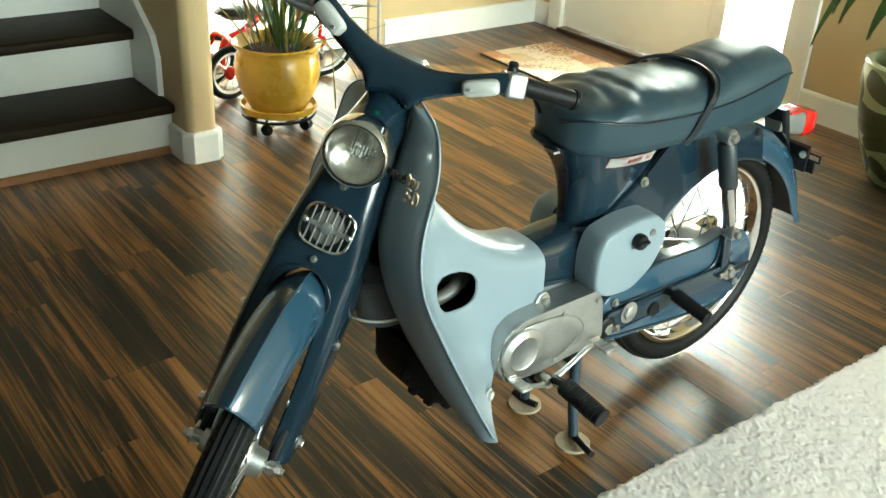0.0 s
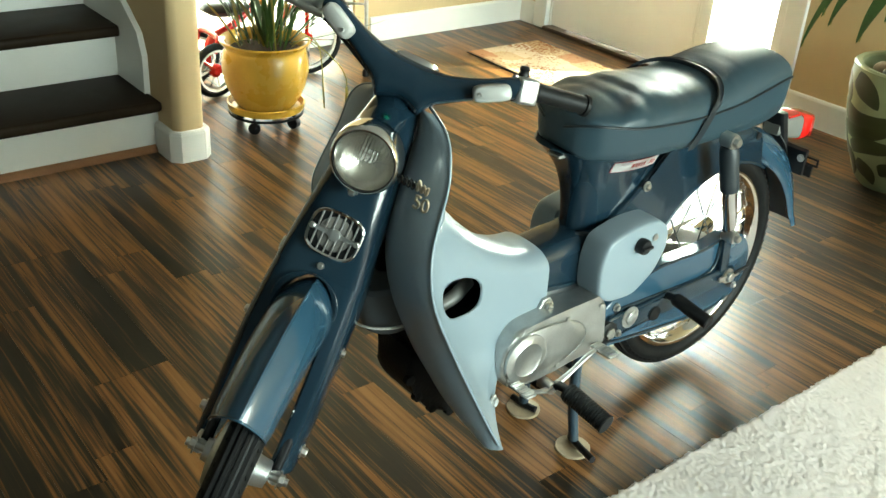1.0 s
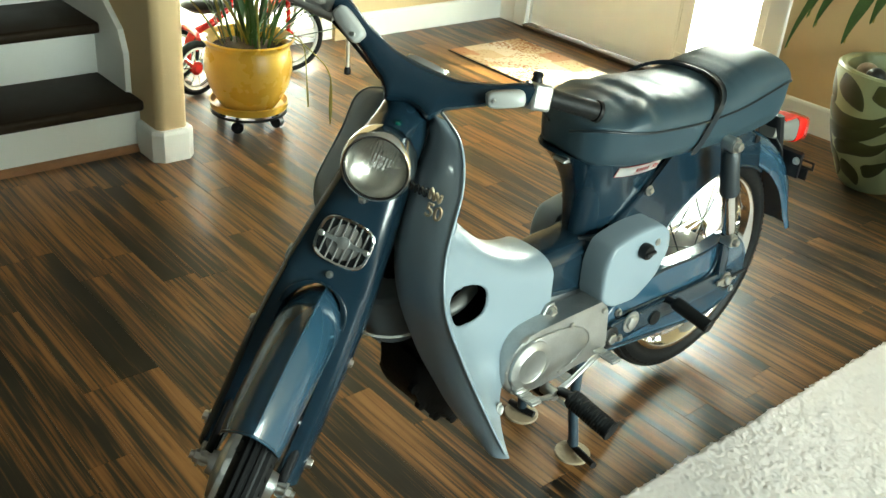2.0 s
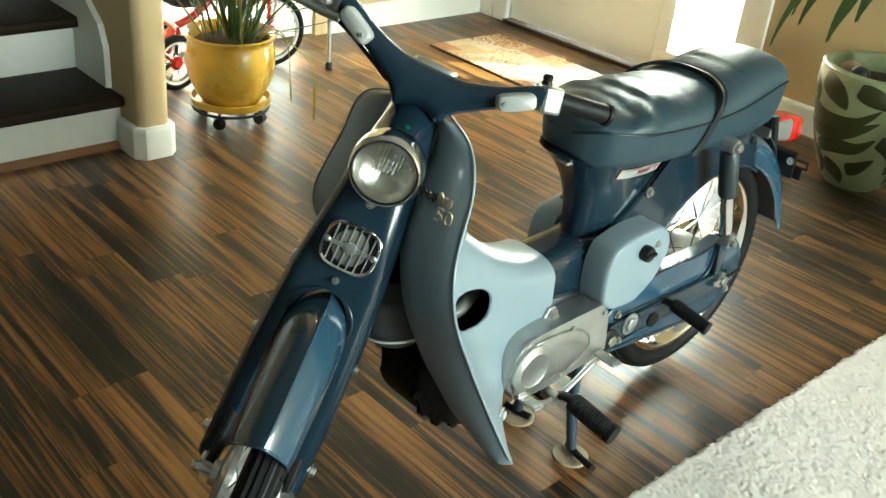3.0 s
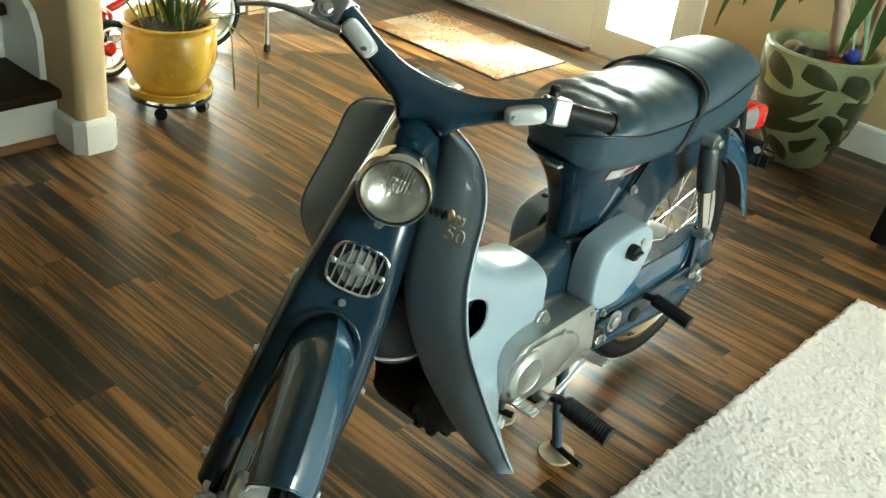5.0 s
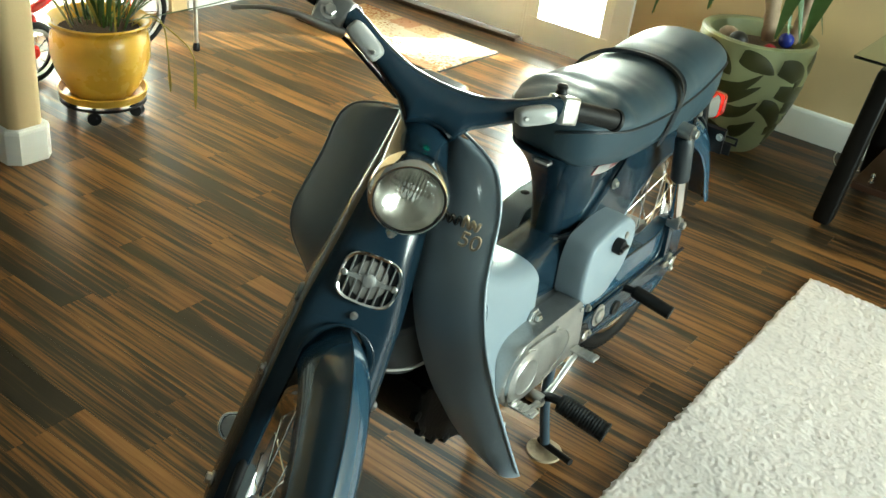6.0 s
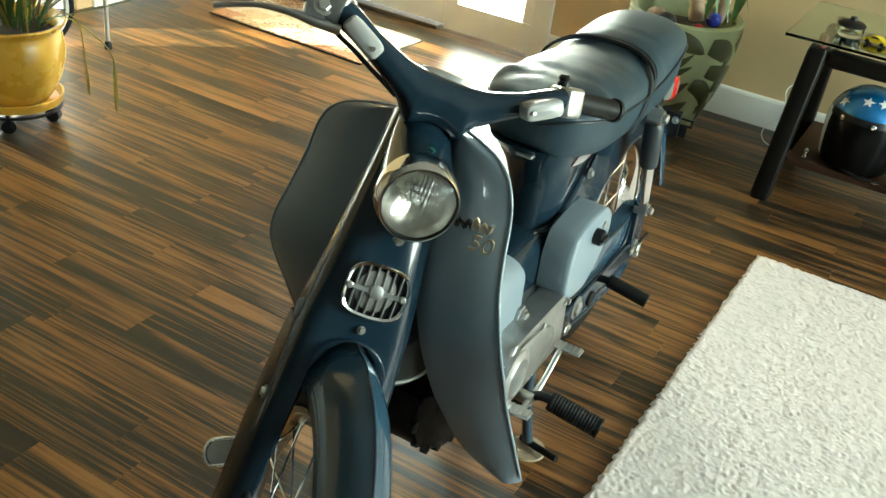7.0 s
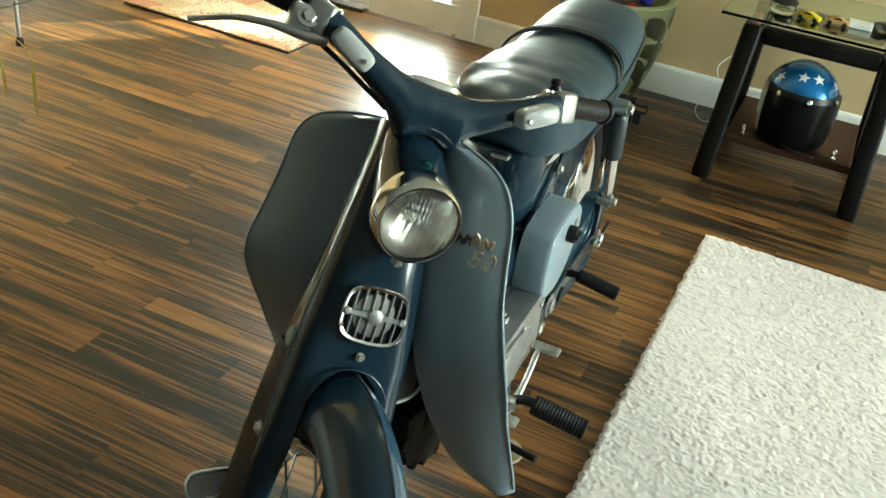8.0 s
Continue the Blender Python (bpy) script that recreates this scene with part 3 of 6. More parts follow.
def tricycle():
    root = group("tricycle", pose(-2.17, 0.36, 0), "small red tricycle with black tyres and white rims", "tricycle")
    white = mat("white_painted_rim", (0.75, 0.74, 0.72), 0.4)

    def wheel(x, y, r, rz):
        m = Matrix.Translation((x, y, r)) @ pose(0, 0, 0, 0, 90, 0) if rz == 0 else Matrix.Translation((x, y, r)) @ pose(0, 0, 0, 0, 90, rz)
        rings = []
        for i in range(40):
            a = 2 * math.pi * i / 40
            rings.append([((r - 0.014 + 0.014 * math.cos(b)) * math.cos(a), (r - 0.014 + 0.014 * math.cos(b)) * math.sin(a), 0.016 * math.sin(b)) for b in [2 * math.pi * j / 10 for j in range(10)]])
        bm = loft(rings, wrap=True, cap=False)
        bm.transform(m)
        w = part("wheel", bm, M_RUBBER, root, "black tyre", 60)
        part("rim", lathe([(r - 0.034, -0.008), (r - 0.024, -0.012), (r - 0.024, 0.012), (r - 0.034, 0.008)], 40, m, cap=False), white, w, "", 40)
        for k in range(10):
            a = 2 * math.pi * k / 10
            bm = tube([(0.012 * math.cos(a), 0.012 * math.sin(a), 0.006), ((r - 0.03) * math.cos(a + 0.2), (r - 0.03) * math.sin(a + 0.2), 0)], 0.0022, 6, 1)
            bm.transform(m)
            part("spoke", bm, M_CHROME, w)
        part("hub", lathe([(0.001, -0.017), (0.016, -0.017), (0.026, -0.006), (0.026, 0.006), (0.016, 0.017), (0.001, 0.017)], 18, m), M_RED, w, "red hub", 40)

    wheel(-0.015, -0.03, 0.105, 8)
    wheel(-0.20, -0.02, 0.105, 8)
    wheel(-0.10, 0.42, 0.15, -14)
    part("rear_axle", tube([(-0.02, -0.03, 0.105), (-0.20, -0.02, 0.105)], 0.009, 10, 1), M_RED, root)
    part("frame_tube", tube([(-0.11, -0.02, 0.11), (-0.105, 0.0, 0.20), (-0.10, 0.10, 0.25), (-0.10, 0.28, 0.40), (-0.10, 0.34, 0.47)], 0.016, 12), M_RED, root, "", 60)
    part("step_plate", tube([(-0.02, -0.03, 0.17), (-0.03, -0.01, 0.215), (-0.11, 0.0, 0.22), (-0.18, -0.01, 0.215), (-0.20, -0.02, 0.17)], 0.011, 10), M_RED, root, "", 60)
    part("fork", tube([(-0.10, 0.42, 0.15), (-0.075, 0.40, 0.32), (-0.10, 0.34, 0.47)], 0.009, 10), M_RED, root, "", 60)
    part("handlebar", tube([(0.06, 0.24, 0.60), (-0.02, 0.32, 0.58), (-0.10, 0.335, 0.55), (-0.18, 0.34, 0.58), (-0.26, 0.28, 0.60)], 0.009, 10), M_CHROME, root, "", 60)
    part("stem", tube([(-0.10, 0.34, 0.46), (-0.10, 0.335, 0.55)], 0.011, 10, 1), M_CHROME, root, "", 60)
    part("saddle", lathe([(0.001, 0.0), (0.05, 0.005), (0.085, 0.03), (0.07, 0.045), (0.001, 0.05)], 24, Matrix.Translation((-0.10, 0.06, 0.285)) @ Matrix.Diagonal((0.9, 1.2, 1, 1))), M_BLACK, root, "", 60)
    part("fender", loft([[(-0.10 + 0.03 * s, 0.42 + 0.165 * math.cos(a), 0.15 + (0.165 - 0.006 * abs(s)) * math.sin(a)) for s in (-1, -0.4, 0.4, 1)] for a in [radians(40 + 100 * i / 12) for i in range(13)]], closed=False), M_RED, root, "", 60)


tricycle()


def folding_stand():
    root = group("folding_stand", pose(-2.135, 0.985, 0), "slim grey metal folding stand by the low window", "stand")
    part("leg", tube([(0, 0, 0.012), (-0.02, -0.01, 1.25)], 0.0085, 12, 1), M_STEEL, root, "", 40)
    part("foot", lathe([(0.001, 0), (0.014, 0), (0.014, 0.02), (0.010, 0.03), (0.001, 0.03)], 16), M_BLACK, root, "", 40)
    for dx, dy in ((-0.34, -0.08), (-0.30, -0.40)):
        part("leg", tube([(dx, dy, 0.012), (-0.03, -0.01, 1.25)], 0.0085, 12, 1), M_STEEL, root, "", 40)
        part("foot", lathe([(0.001, 0), (0.014, 0), (0.014, 0.02), (0.010, 0.03), (0.001, 0.03)], 16, Matrix.Translation((dx, dy, 0))), M_BLACK, root, "", 40)
    part("cross_bar", tube([(-0.005, 0, 0.30), (-0.235, -0.31, 0.30)], 0.005, 8, 1), M_STEEL, root)


folding_stand()


GX, GY = -0.32, 1.94   # centre of the patterned pot


def green_vase_mat():
    m = mat("sage_green_glaze", (0.27, 0.285, 0.150), 0.38, coat=0.12, noise_scale=12, vary=0.08)
    return m


def green_pot():
    """Tall tapered pot with raised dark olive scrolls."""
    root = group("patterned_pot", pose(GX, GY, 0), "tall sage green pot with dark olive swirls holding a corn plant", "plant pot")
    body = green_vase_mat()
    olive = mat("dark_olive_glaze", (0.040, 0.042, 0.012), 0.36, coat=0.12, noise_scale=16, vary=0.25)
    H, RB, RT = 0.42, 0.096, 0.200

    def radius(z):
        t = min(1.0, z / H)
        return RB + (RT - RB) * (1 - (1 - t) ** 2.1)
    prof = [(0.001, 0.0005), (RB - 0.012, 0.0005), (RB, 0.012)] + [(radius(H * k / 14), H * k / 14) for k in range(1, 14)]
    prof += [(RT, H - 0.012), (RT + 0.001, H - 0.004), (RT - 0.006, H + 0.002), (RT - 0.022, H + 0.001), (RT - 0.029, H - 0.006), (RT - 0.031, H - 0.03), (RT - 0.034, H - 0.09), (0.001, H - 0.09)]
    pot = part("pot", lathe(prof, 72), body, root, "", 40)
    part("soil", lathe([(0.001, H - 0.055), (0.08, H - 0.05), (RT - 0.030, H - 0.06), (RT - 0.032, H - 0.07)], 32), M_SOIL, root)

    def scroll(pts, w0):
        """Leaf-like swirl laid on the curved wall: pts of (degrees round, height)."""
        line = smooth_line([(a, z, 0) for a, z in pts], 8)
        bm = bmesh.new()
        n = len(line)
        rows = []
        for i, c in enumerate(line):
            d = line[min(i + 1, n - 1)] - line[max(i - 1, 0)]
            t = i / (n - 1)
            w = w0 * (math.sin(math.pi * min(1, t * 0.85 + 0.15)) ** 0.7) * (0.35 + 0.65 * (1 - t) ** 0.5) + 0.0008
            k = radians(1) * radius(c.y)
            dn = Vector((d.x * k, d.y)).normalized()
            row = []
            for s in (-1, -0.6, 0.6, 1):
                px, pz = c.x - dn.y * w * s / k, c.y + dn.x * w * s
                pz = min(max(pz, 0.012), H - 0.014)
                rr = radius(pz) + (0.0004 if abs(s) == 1 else 0.0024)
                row.append(bm.verts.new((rr * math.cos(radians(px)), rr * math.sin(radians(px)), pz)))
            rows.append(row)
        for a, b in zip(rows, rows[1:]):
            for i in range(3):
                bm.faces.new((a[i], a[i + 1], b[i + 1], b[i]))
        part("swirl", bm, olive, pot, "raised dark olive swirl", 60)

    rng = random.Random(3)
    base = [([(-8, 0.40), (10, 0.385), (22, 0.345), (18, 0.30)], 0.034), ([(34, 0.42), (52, 0.38), (66, 0.335)], 0.036), ([(0, 0.30), (20, 0.285), (46, 0.27), (78, 0.30), (98, 0.36)], 0.030),
            ([(16, 0.225), (44, 0.225), (74, 0.25), (100, 0.31)], 0.026), ([(34, 0.155), (58, 0.18), (84, 0.20), (104, 0.25)], 0.026), ([(-14, 0.24), (2, 0.22), (16, 0.165), (22, 0.11)], 0.028),
            ([(8, 0.12), (26, 0.12), (34, 0.075), (28, 0.04)], 0.022), ([(42, 0.10), (62, 0.075), (74, 0.035)], 0.026), ([(78, 0.10), (94, 0.12), (108, 0.16)], 0.024), ([(76, 0.415), (94, 0.40), (110, 0.365)], 0.030)]
    for k in range(3):
        for pts, w in base:
            scroll([(a + 120 * k - 158 + rng.uniform(-2, 2), (z + rng.uniform(-0.004, 0.004)) * H / 0.46) for a, z in pts], w * 1.22)


green_pot()


def corn_plant():
    root = group("corn_plant", pose(GX, GY, 0), "corn plant with ringed canes and long drooping green leaves", "plant")
    rng = random.Random(21)
    canes = [((0.035, 0.0), (-0.075, 0.0), 0.98, 0.026), ((0.10, 0.05), (0.13, 0.07), 0.92, 0.018)]
    for (bx, by), (tx, ty), top, r in canes:
        pts, rad = [], []
        n = 22
        for i in range(n + 1):
            t = i / n
            pts.append((bx + (tx - bx) * t + 0.004 * math.sin(7 * t), by + (ty - by) * t, 0.40 + (top - 0.40) * t))
            rad.append(r * (1.06 if i % 2 else 0.94))
        part("cane", tube(pts, rad, 14, 2), M_BARK, root, "ringed brown cane", 60)

    def leaf(base, tip, w, droop, m):
        b, t3 = Vector(base), Vector(tip)
        mid = (b + t3) / 2 + Vector((0, 0, droop))
        d = t3 - b
        side = Vector((-d.y, d.x, 0)).normalized()
        bm = bmesh.new()
        rows = []
        for i in range(13):
            t = i / 12
            c = b * (1 - t) ** 2 + mid * 2 * t * (1 - t) + t3 * t * t
            ww = w * (math.sin(math.pi * min(1, 0.12 + t * 0.86)) ** 0.8) + 0.0006
            up = Vector((0, 0, ww * 0.25 + 0.006 * math.sin(9 * t)))
            rows.append([bm.verts.new(c - side * ww + up), bm.verts.new(c), bm.verts.new(c + side * ww + up)])
        for a, c in zip(rows, rows[1:]):
            for i in range(2):
                bm.faces.new((a[i], a[i + 1], c[i + 1], c[i]))
        part("leaf", bm, m, root, "", 60)

    for (tx, ty, tz) in ((-0.075, 0.0, 0.98), (0.13, 0.07, 0.92), (-0.06, 0.0, 0.95)):
        for k in range(13):
            a = 2 * math.pi * k / 13 + rng.uniform(-0.25, 0.25)
            ln = rng.uniform(0.18, 0.34)
            leaf((tx, ty, tz - rng.uniform(0, 0.10)), (tx + ln * math.cos(a), ty + ln * math.sin(a), tz + rng.uniform(-0.14, 0.16)), rng.uniform(0.018, 0.03), rng.uniform(0.06, 0.2), M_LEAFY if rng.random() < 0.08 else M_LEAF)
    # broad leaves hang down before the wall, their tips dry
    for x, z, w, top in ((-0.65, 0.425, 0.012, 0.66), (-0.569, 0.52, 0.018, 0.70), (-0.60, 0.545, 0.014, 0.72), (-0.458, 0.494, 0.024, 0.70), (-0.383, 0.58, 0.026, 0.78), (-0.21, 0.46, 0.026, 0.72), (-0.12, 0.47, 0.030, 0.74)):
        leaf((x - GX + 0.015, -0.05, top), (x - GX, -0.19, z), w, 0.06, M_LEAF)
        leaf((x - GX + 0.0015, -0.178, z + 0.024), (x - GX, -0.1905, z - 0.004), w * 0.30, 0.0, M_LEAFY)
    # low hanging leaves seen before the wall
    for tip, m in (((0.13, -0.13, 0.47), M_LEAF), ((0.17, -0.12, 0.45), M_LEAF), ((0.20, 0.02, 0.46), M_LEAF)):
        leaf((-0.035, 0.0, 0.80), tip, 0.021, 0.16, m)


corn_plant()


def pot_ornaments():
    blue = mat("cobalt_glazed_ceramic", (0.02, 0.035, 0.30), 0.15, coat=0.6)
    red = mat("crimson_glass", (0.35, 0.01, 0.03), 0.12, coat=0.6)
    stone = mat("tan_polished_pebble", (0.36, 0.25, 0.17), 0.4, noise_scale=40, vary=0.3)
    dark = mat("black_polished_pebble", (0.02, 0.02, 0.02), 0.3)
    for nm, m, x, y, z, r, sq, lab in (("pebble", stone, -0.095, -0.02, 0.425, 0.036, 0.8, "tan pebble in the patterned pot"), ("pebble", dark, -0.045, -0.055, 0.425, 0.034, 0.9, "black pebble in the patterned pot"),
                                       ("ornament_ball", red, 0.075, -0.075, 0.422, 0.028, 0.95, "crimson glass ball in the patterned pot"), ("ornament_ball", blue, 0.105, -0.02, 0.46, 0.027, 1.0, "cobalt blue ceramic ball in the patterned pot")):
        prof = [(max(0.0008, r * math.sin(math.pi * k / 12)), -r * sq * math.cos(math.pi * k / 12)) for k in range(13)]
        tagged(part(nm, lathe(prof, 22, Matrix.Translation((GX + x, GY + y - 0.02, z - 0.032))), m, None, "", 60), lab, "ornament")


pot_ornaments()


# ---- glass table with a helmet and model cars ----
TX0, TX1, TY0, TY1 = 0.115, 0.648, 1.60, 2.08


def glass_table():
    root = group("glass_table", pose(0, 0, 0), "dark wooden side table with a green-edged glass top", "table")
    top = 0.485
    for x, lx in ((TX0 + 0.035, TX0 + 0.055), (TX1 - 0.035, TX1 - 0.055)):
        for y, ly in ((TY0 - 0.02, TY0 + 0.10), (TY1 + 0.02, TY1 - 0.10)):
            rings = []
            for t in (0, 0.03, 0.5, 0.97, 1):
                w = 0.030 if 0 < t < 1 else 0.026
                cx, cy = x + (lx - x) * t, y + (ly - y) * t
                rings.append([(cx + a, cy + b, top * t) for a, b in ring_of(0, 0, w, w * 0.95, 16, 5)])
            part("leg", loft(rings), M_TABLE, root, "", 40)
    for y in (TY0 + 0.10, TY1 - 0.10):
        part("rail", box(TX0 + 0.085, TX1 - 0.085, y - 0.026, y + 0.026, top - 0.055, top, 0.016, 3), M_TABLE, root, "", 50)
    for x in (TX0 + 0.055, TX1 - 0.055):
        part("rail", box(x - 0.024, x + 0.024, TY0 + 0.127, TY1 - 0.127, top - 0.055, top - 0.003, 0.012, 3), M_TABLE, root, "", 50)
    part("shelf", box(TX0 + 0.07, TX1 - 0.07, TY0 + 0.03, TY1 - 0.03, 0.115, 0.140, 0.004), M_SHELF, root, "reddish brown lower shelf")
    for x in (TX0 + 0.06, TX1 - 0.06):
        for y in (TY0 + 0.10, TY1 - 0.10):
            part("glass_pad", lathe([(0.001, top), (0.014, top), (0.014, top + 0.030), (0.001, top + 0.030)], 16, Matrix.Translation((x, y, 0))), mat("dark_red_rubber", (0.12, 0.02, 0.015), 0.6), root, "dark red standoff", 40)
    pane = part("glass_top", box(TX0 - 0.04, TX1 + 0.04, TY0 - 0.005, TY1 + 0.04, top + 0.031, top + 0.041, 0.002), M_TGLASS, root, "green-tinted glass top")
    pane.visible_shadow = False
    return top + 0.0415


TOPZ = glass_table()


def helmet():
    root = group("helmet", pose(0.368, 1.745, 0.1405, 0, 0, 14), "open-face helmet in blue and white with stars, black visor", "helmet")
    blue = mat("metallic_blue_flake", (0.015, 0.17, 0.46), 0.18, metal=0.5, coat=0.8, noise_scale=300, vary=0.5, fine=900)
    white = mat("glossy_white_shell", (0.75, 0.75, 0.73), 0.2, coat=0.6)
    dark = mat("black_visor", (0.003, 0.003, 0.003), 0.30, spec=0.12)
    R = 0.118

    def dome(a0, a1, e0, e1, k, nu=28, nv=16):
        rows = []
        for i in range(nv + 1):
            e = radians(e0 + (e1 - e0) * i / nv)
            w = math.cos(e if e > 0 else e * 0.32)
            rows.append([(R * k * w * math.cos(radians(a0 + (a1 - a0) * j / nu)), R * 1.12 * k * w * math.sin(radians(a0 + (a1 - a0) * j / nu)), 0.135 + R * 1.05 * k * math.sin(e)) for j in range(nu + 1)])
        return loft(rows, closed=False)
    part("shell", dome(0, 360, 18, 89.5, 1.0), blue, root, "metallic blue crown", 60)
    part("shell_side", dome(-15, 205, -80, 18, 1.0), white, root, "white lower shell", 60)
    part("lining", dome(0, 360, -78, 85, 0.93), M_BLACK, root, "black padded lining", 60)
    part("visor", dome(200, 344, -80, 14, 1.035, 28, 14), dark, root, "glossy black face shield", 60)
    part("visor_rim", dome(196, 346, 14, 23, 1.05, 28, 4), M_BLACK, root, "", 60)
    for a in (225, 270, 315):
        part("snap", lathe([(0.0008, 0), (0.008, 0), (0.008, 0.003), (0.0008, 0.006)], 14, Matrix.Translation((R * 1.04 * math.cos(radians(a)), R * 1.165 * math.sin(radians(a)), 0.172)) @ Vector((math.cos(radians(a)), math.sin(radians(a)), 0.2)).to_track_quat("Z", "Y").to_matrix().to_4x4()), M_CHROME, root, "chrome snap", 40)
    for a, e in ((250, 49), (285, 50), (330, 38), (205, 36)):
        c = Vector((math.cos(radians(a)) * math.cos(radians(e)), 1.12 * math.sin(radians(a)) * math.cos(radians(e)), 1.05 * math.sin(radians(e)))) * R * 1.004
        nrm = Vector((c.x, c.y / 1.12, c.z / 1.05)).normalized()
        bm = bmesh.new()
        vs = [bm.verts.new(((0.020 if k % 2 == 0 else 0.0085) * math.cos(math.pi * k / 5 + 0.3), (0.020 if k % 2 == 0 else 0.0085) * math.sin(math.pi * k / 5 + 0.3), 0.0004 - (0.0022 if k % 2 == 0 else 0))) for k in range(10)]
        cv = bm.verts.new((0, 0, 0.0012))
        for k in range(10):
            bm.faces.new((cv, vs[k], vs[(k + 1) % 10]))
        bm.transform(Matrix.Translation(c + Vector((0, 0, 0.135))) @ nrm.to_track_quat("Z", "Y").to_matrix().to_4x4())
        part("star", bm, white, root, "white star")
    part("chin_strap", tube([(-0.085, -0.03, 0.075), (-0.06, -0.10, 0.03), (0.0, -0.13, 0.006), (0.05, -0.135, 0.005)], 0.005, 8), M_BLACK, root, "", 60)
    part("buckle", lathe([(0.004, 0), (0.011, 0), (0.011, 0.003), (0.004, 0.003)], 14, Matrix.Translation((0.06, -0.137, 0.001)), cap=False), M_CHROME, root, "", 40)


helmet()


def model_car(x, y, rz, colour, name, lab):
    root = group("model_car", pose(x, y, TOPZ, 0, 0, rz), lab, "model car", "model cars on the table")
    paint = mat(name, colour, 0.25, coat=0.5)
    prof = [(-0.036, 0.006), (-0.036, 0.014), (-0.028, 0.017), (-0.016, 0.018), (-0.008, 0.0255), (0.010, 0.0255), (0.020, 0.018), (0.034, 0.015), (0.037, 0.010), (0.036, 0.006)]
    part("body", slab(prof, -0.015, 0.015, 0.002), paint, root, "", 50)
    part("cabin", slab([(-0.013, 0.0185), (-0.007, 0.0245), (0.009, 0.0245), (0.017, 0.0185)], -0.0153, 0.0153), M_BLACK, root)
    for sy in (-0.022, 0.022):
        for sx in (-0.013, 0.013):
            part("wheel", lathe([(0.0006, -0.003), (0.0068, -0.003), (0.0068, 0.003), (0.0006, 0.003)], 14, Matrix.Translation((sx, sy, 0.0068)) @ pose(0, 0, 0, 0, 90)), M_BLACK, root, "", 40)


model_car(0.318, 1.722, 78, (0.75, 0.55, 0.02), "toy_yellow", "yellow toy car on the glass table")
model_car(0.400, 1.742, 95, (0.52, 0.30, 0.10), "toy_tan", "tan toy car on the glass table")
model_car(0.530, 1.800, 70, (0.05, 0.045, 0.04), "toy_black", "black toy car on the glass table")
model_car(0.585, 1.845, 100, (0.65, 0.48, 0.05), "toy_ochre", "ochre toy car on the glass table")


def jar_of_stones():
    root = group("glass_dish", pose(0.235, 1.745, TOPZ), "round glass dish with dark rim on the glass table", "dish")
    part("dish", lathe([(0.001, 0), (0.034, 0), (0.040, 0.012), (0.040, 0.03), (0.036, 0.03), (0.034, 0.010), (0.001, 0.006)], 32), glass("dish_glass", (0.9, 0.95, 0.93)), root, "", 40)
    part("lid", lathe([(0.001, 0.0305), (0.041, 0.0305), (0.043, 0.036), (0.034, 0.044), (0.012, 0.048), (0.010, 0.058), (0.001, 0.06)], 32), M_IRON, root, "dark lid", 40)


jar_of_stones()


def display_block(x, y, w, d, h, m, lab):
    tagged(part("display_stand", box(x - w / 2, x + w / 2, y - d / 2, y + d / 2, TOPZ, TOPZ + h, 0.003), m, None), lab, "display stand")


display_block(0.468, 1.775, 0.07, 0.05, 0.018, M_WHITE, "small white display block on the glass table")


def cable():
    tagged(part("cable", tube([(0.10, 2.19, 0.235), (0.055, 2.14, 0.19), (0.07, 2.12, 0.12), (0.02, 2.10, 0.03), (0.06, 2.05, 0.004), (0.12, 2.10, 0.004)], 0.0018, 8), M_WHITE, None, "", 60), "thin white cable hanging down the wall by the table", "cable")


cable()


def shelf_trinkets():
    for x, y in ((0.235, 1.665), (0.52, 1.665)):
        tagged(part("trinket", lathe([(0.0008, 0), (0.009, 0.002), (0.006, 0.012), (0.008, 0.02), (0.005, 0.03), (0.0008, 0.033)], 12, Matrix.Translation((x, y, 0.1405))), M_CHROME, None, "", 50), "small silver trinket on the lower shelf", "trinket")


shelf_trinkets()

# ---- the moped ----
M_BLUE = mat("deep_blue_enamel", (0.0088, 0.0212, 0.0338), 0.20, spec=0.35, coat=0.45, noise_scale=6, vary=0.06, rough_vary=0.04, fine=300, bump=0.003)
# brighter copy of the frame's blue: window light painted into the colour
M_MUD = mat("window_lit_blue_enamel", (0.025, 0.062, 0.100), 0.20, spec=0.4, coat=0.7, noise_scale=6, vary=0.05, rough_vary=0.04, fine=260, bump=0.006)
M_PALE = mat("pale_blue_grey_plastic", (0.233, 0.283, 0.321), 0.33, coat=0.2, noise_scale=6, vary=0.04, rough_vary=0.03, fine=260, bump=0.006)
M_VINYL = mat("blue_black_vinyl", (0.025, 0.048, 0.064), 0.43, spec=0.46, noise_scale=14, vary=0.15, fine=420, bump=0.03)
M_PIPING = mat("dark_vinyl_piping", (0.008, 0.014, 0.020), 0.4)
M_LENS = glass("headlamp_glass", (1, 1, 0.97), 0.02)
M_REFLECT = mat("silvered_reflector", (0.62, 0.60, 0.55), 0.25, metal=1.0, noise_scale=40, vary=0.10)
M_REDLENS = mat("red_tail_lens", (0.62, 0.012, 0.010), 0.15, coat=0.7, vary=0.06, noise_scale=60)
M_GREYBOX = mat("grey_white_lamp_plastic", (0.42, 0.42, 0.40), 0.35, vary=0.06)
M_GEM = mat("green_jewel", (0.0, 0.05, 0.035), 0.1, coat=0.6)
M_HORN = mat("dull_horn_metal", (0.20, 0.19, 0.175), 0.45, metal=0.5, noise_scale=60, vary=0.4)
M_SHOCK = mat("dark_grey_enamel", (0.020, 0.027, 0.032), 0.45, vary=0.12)
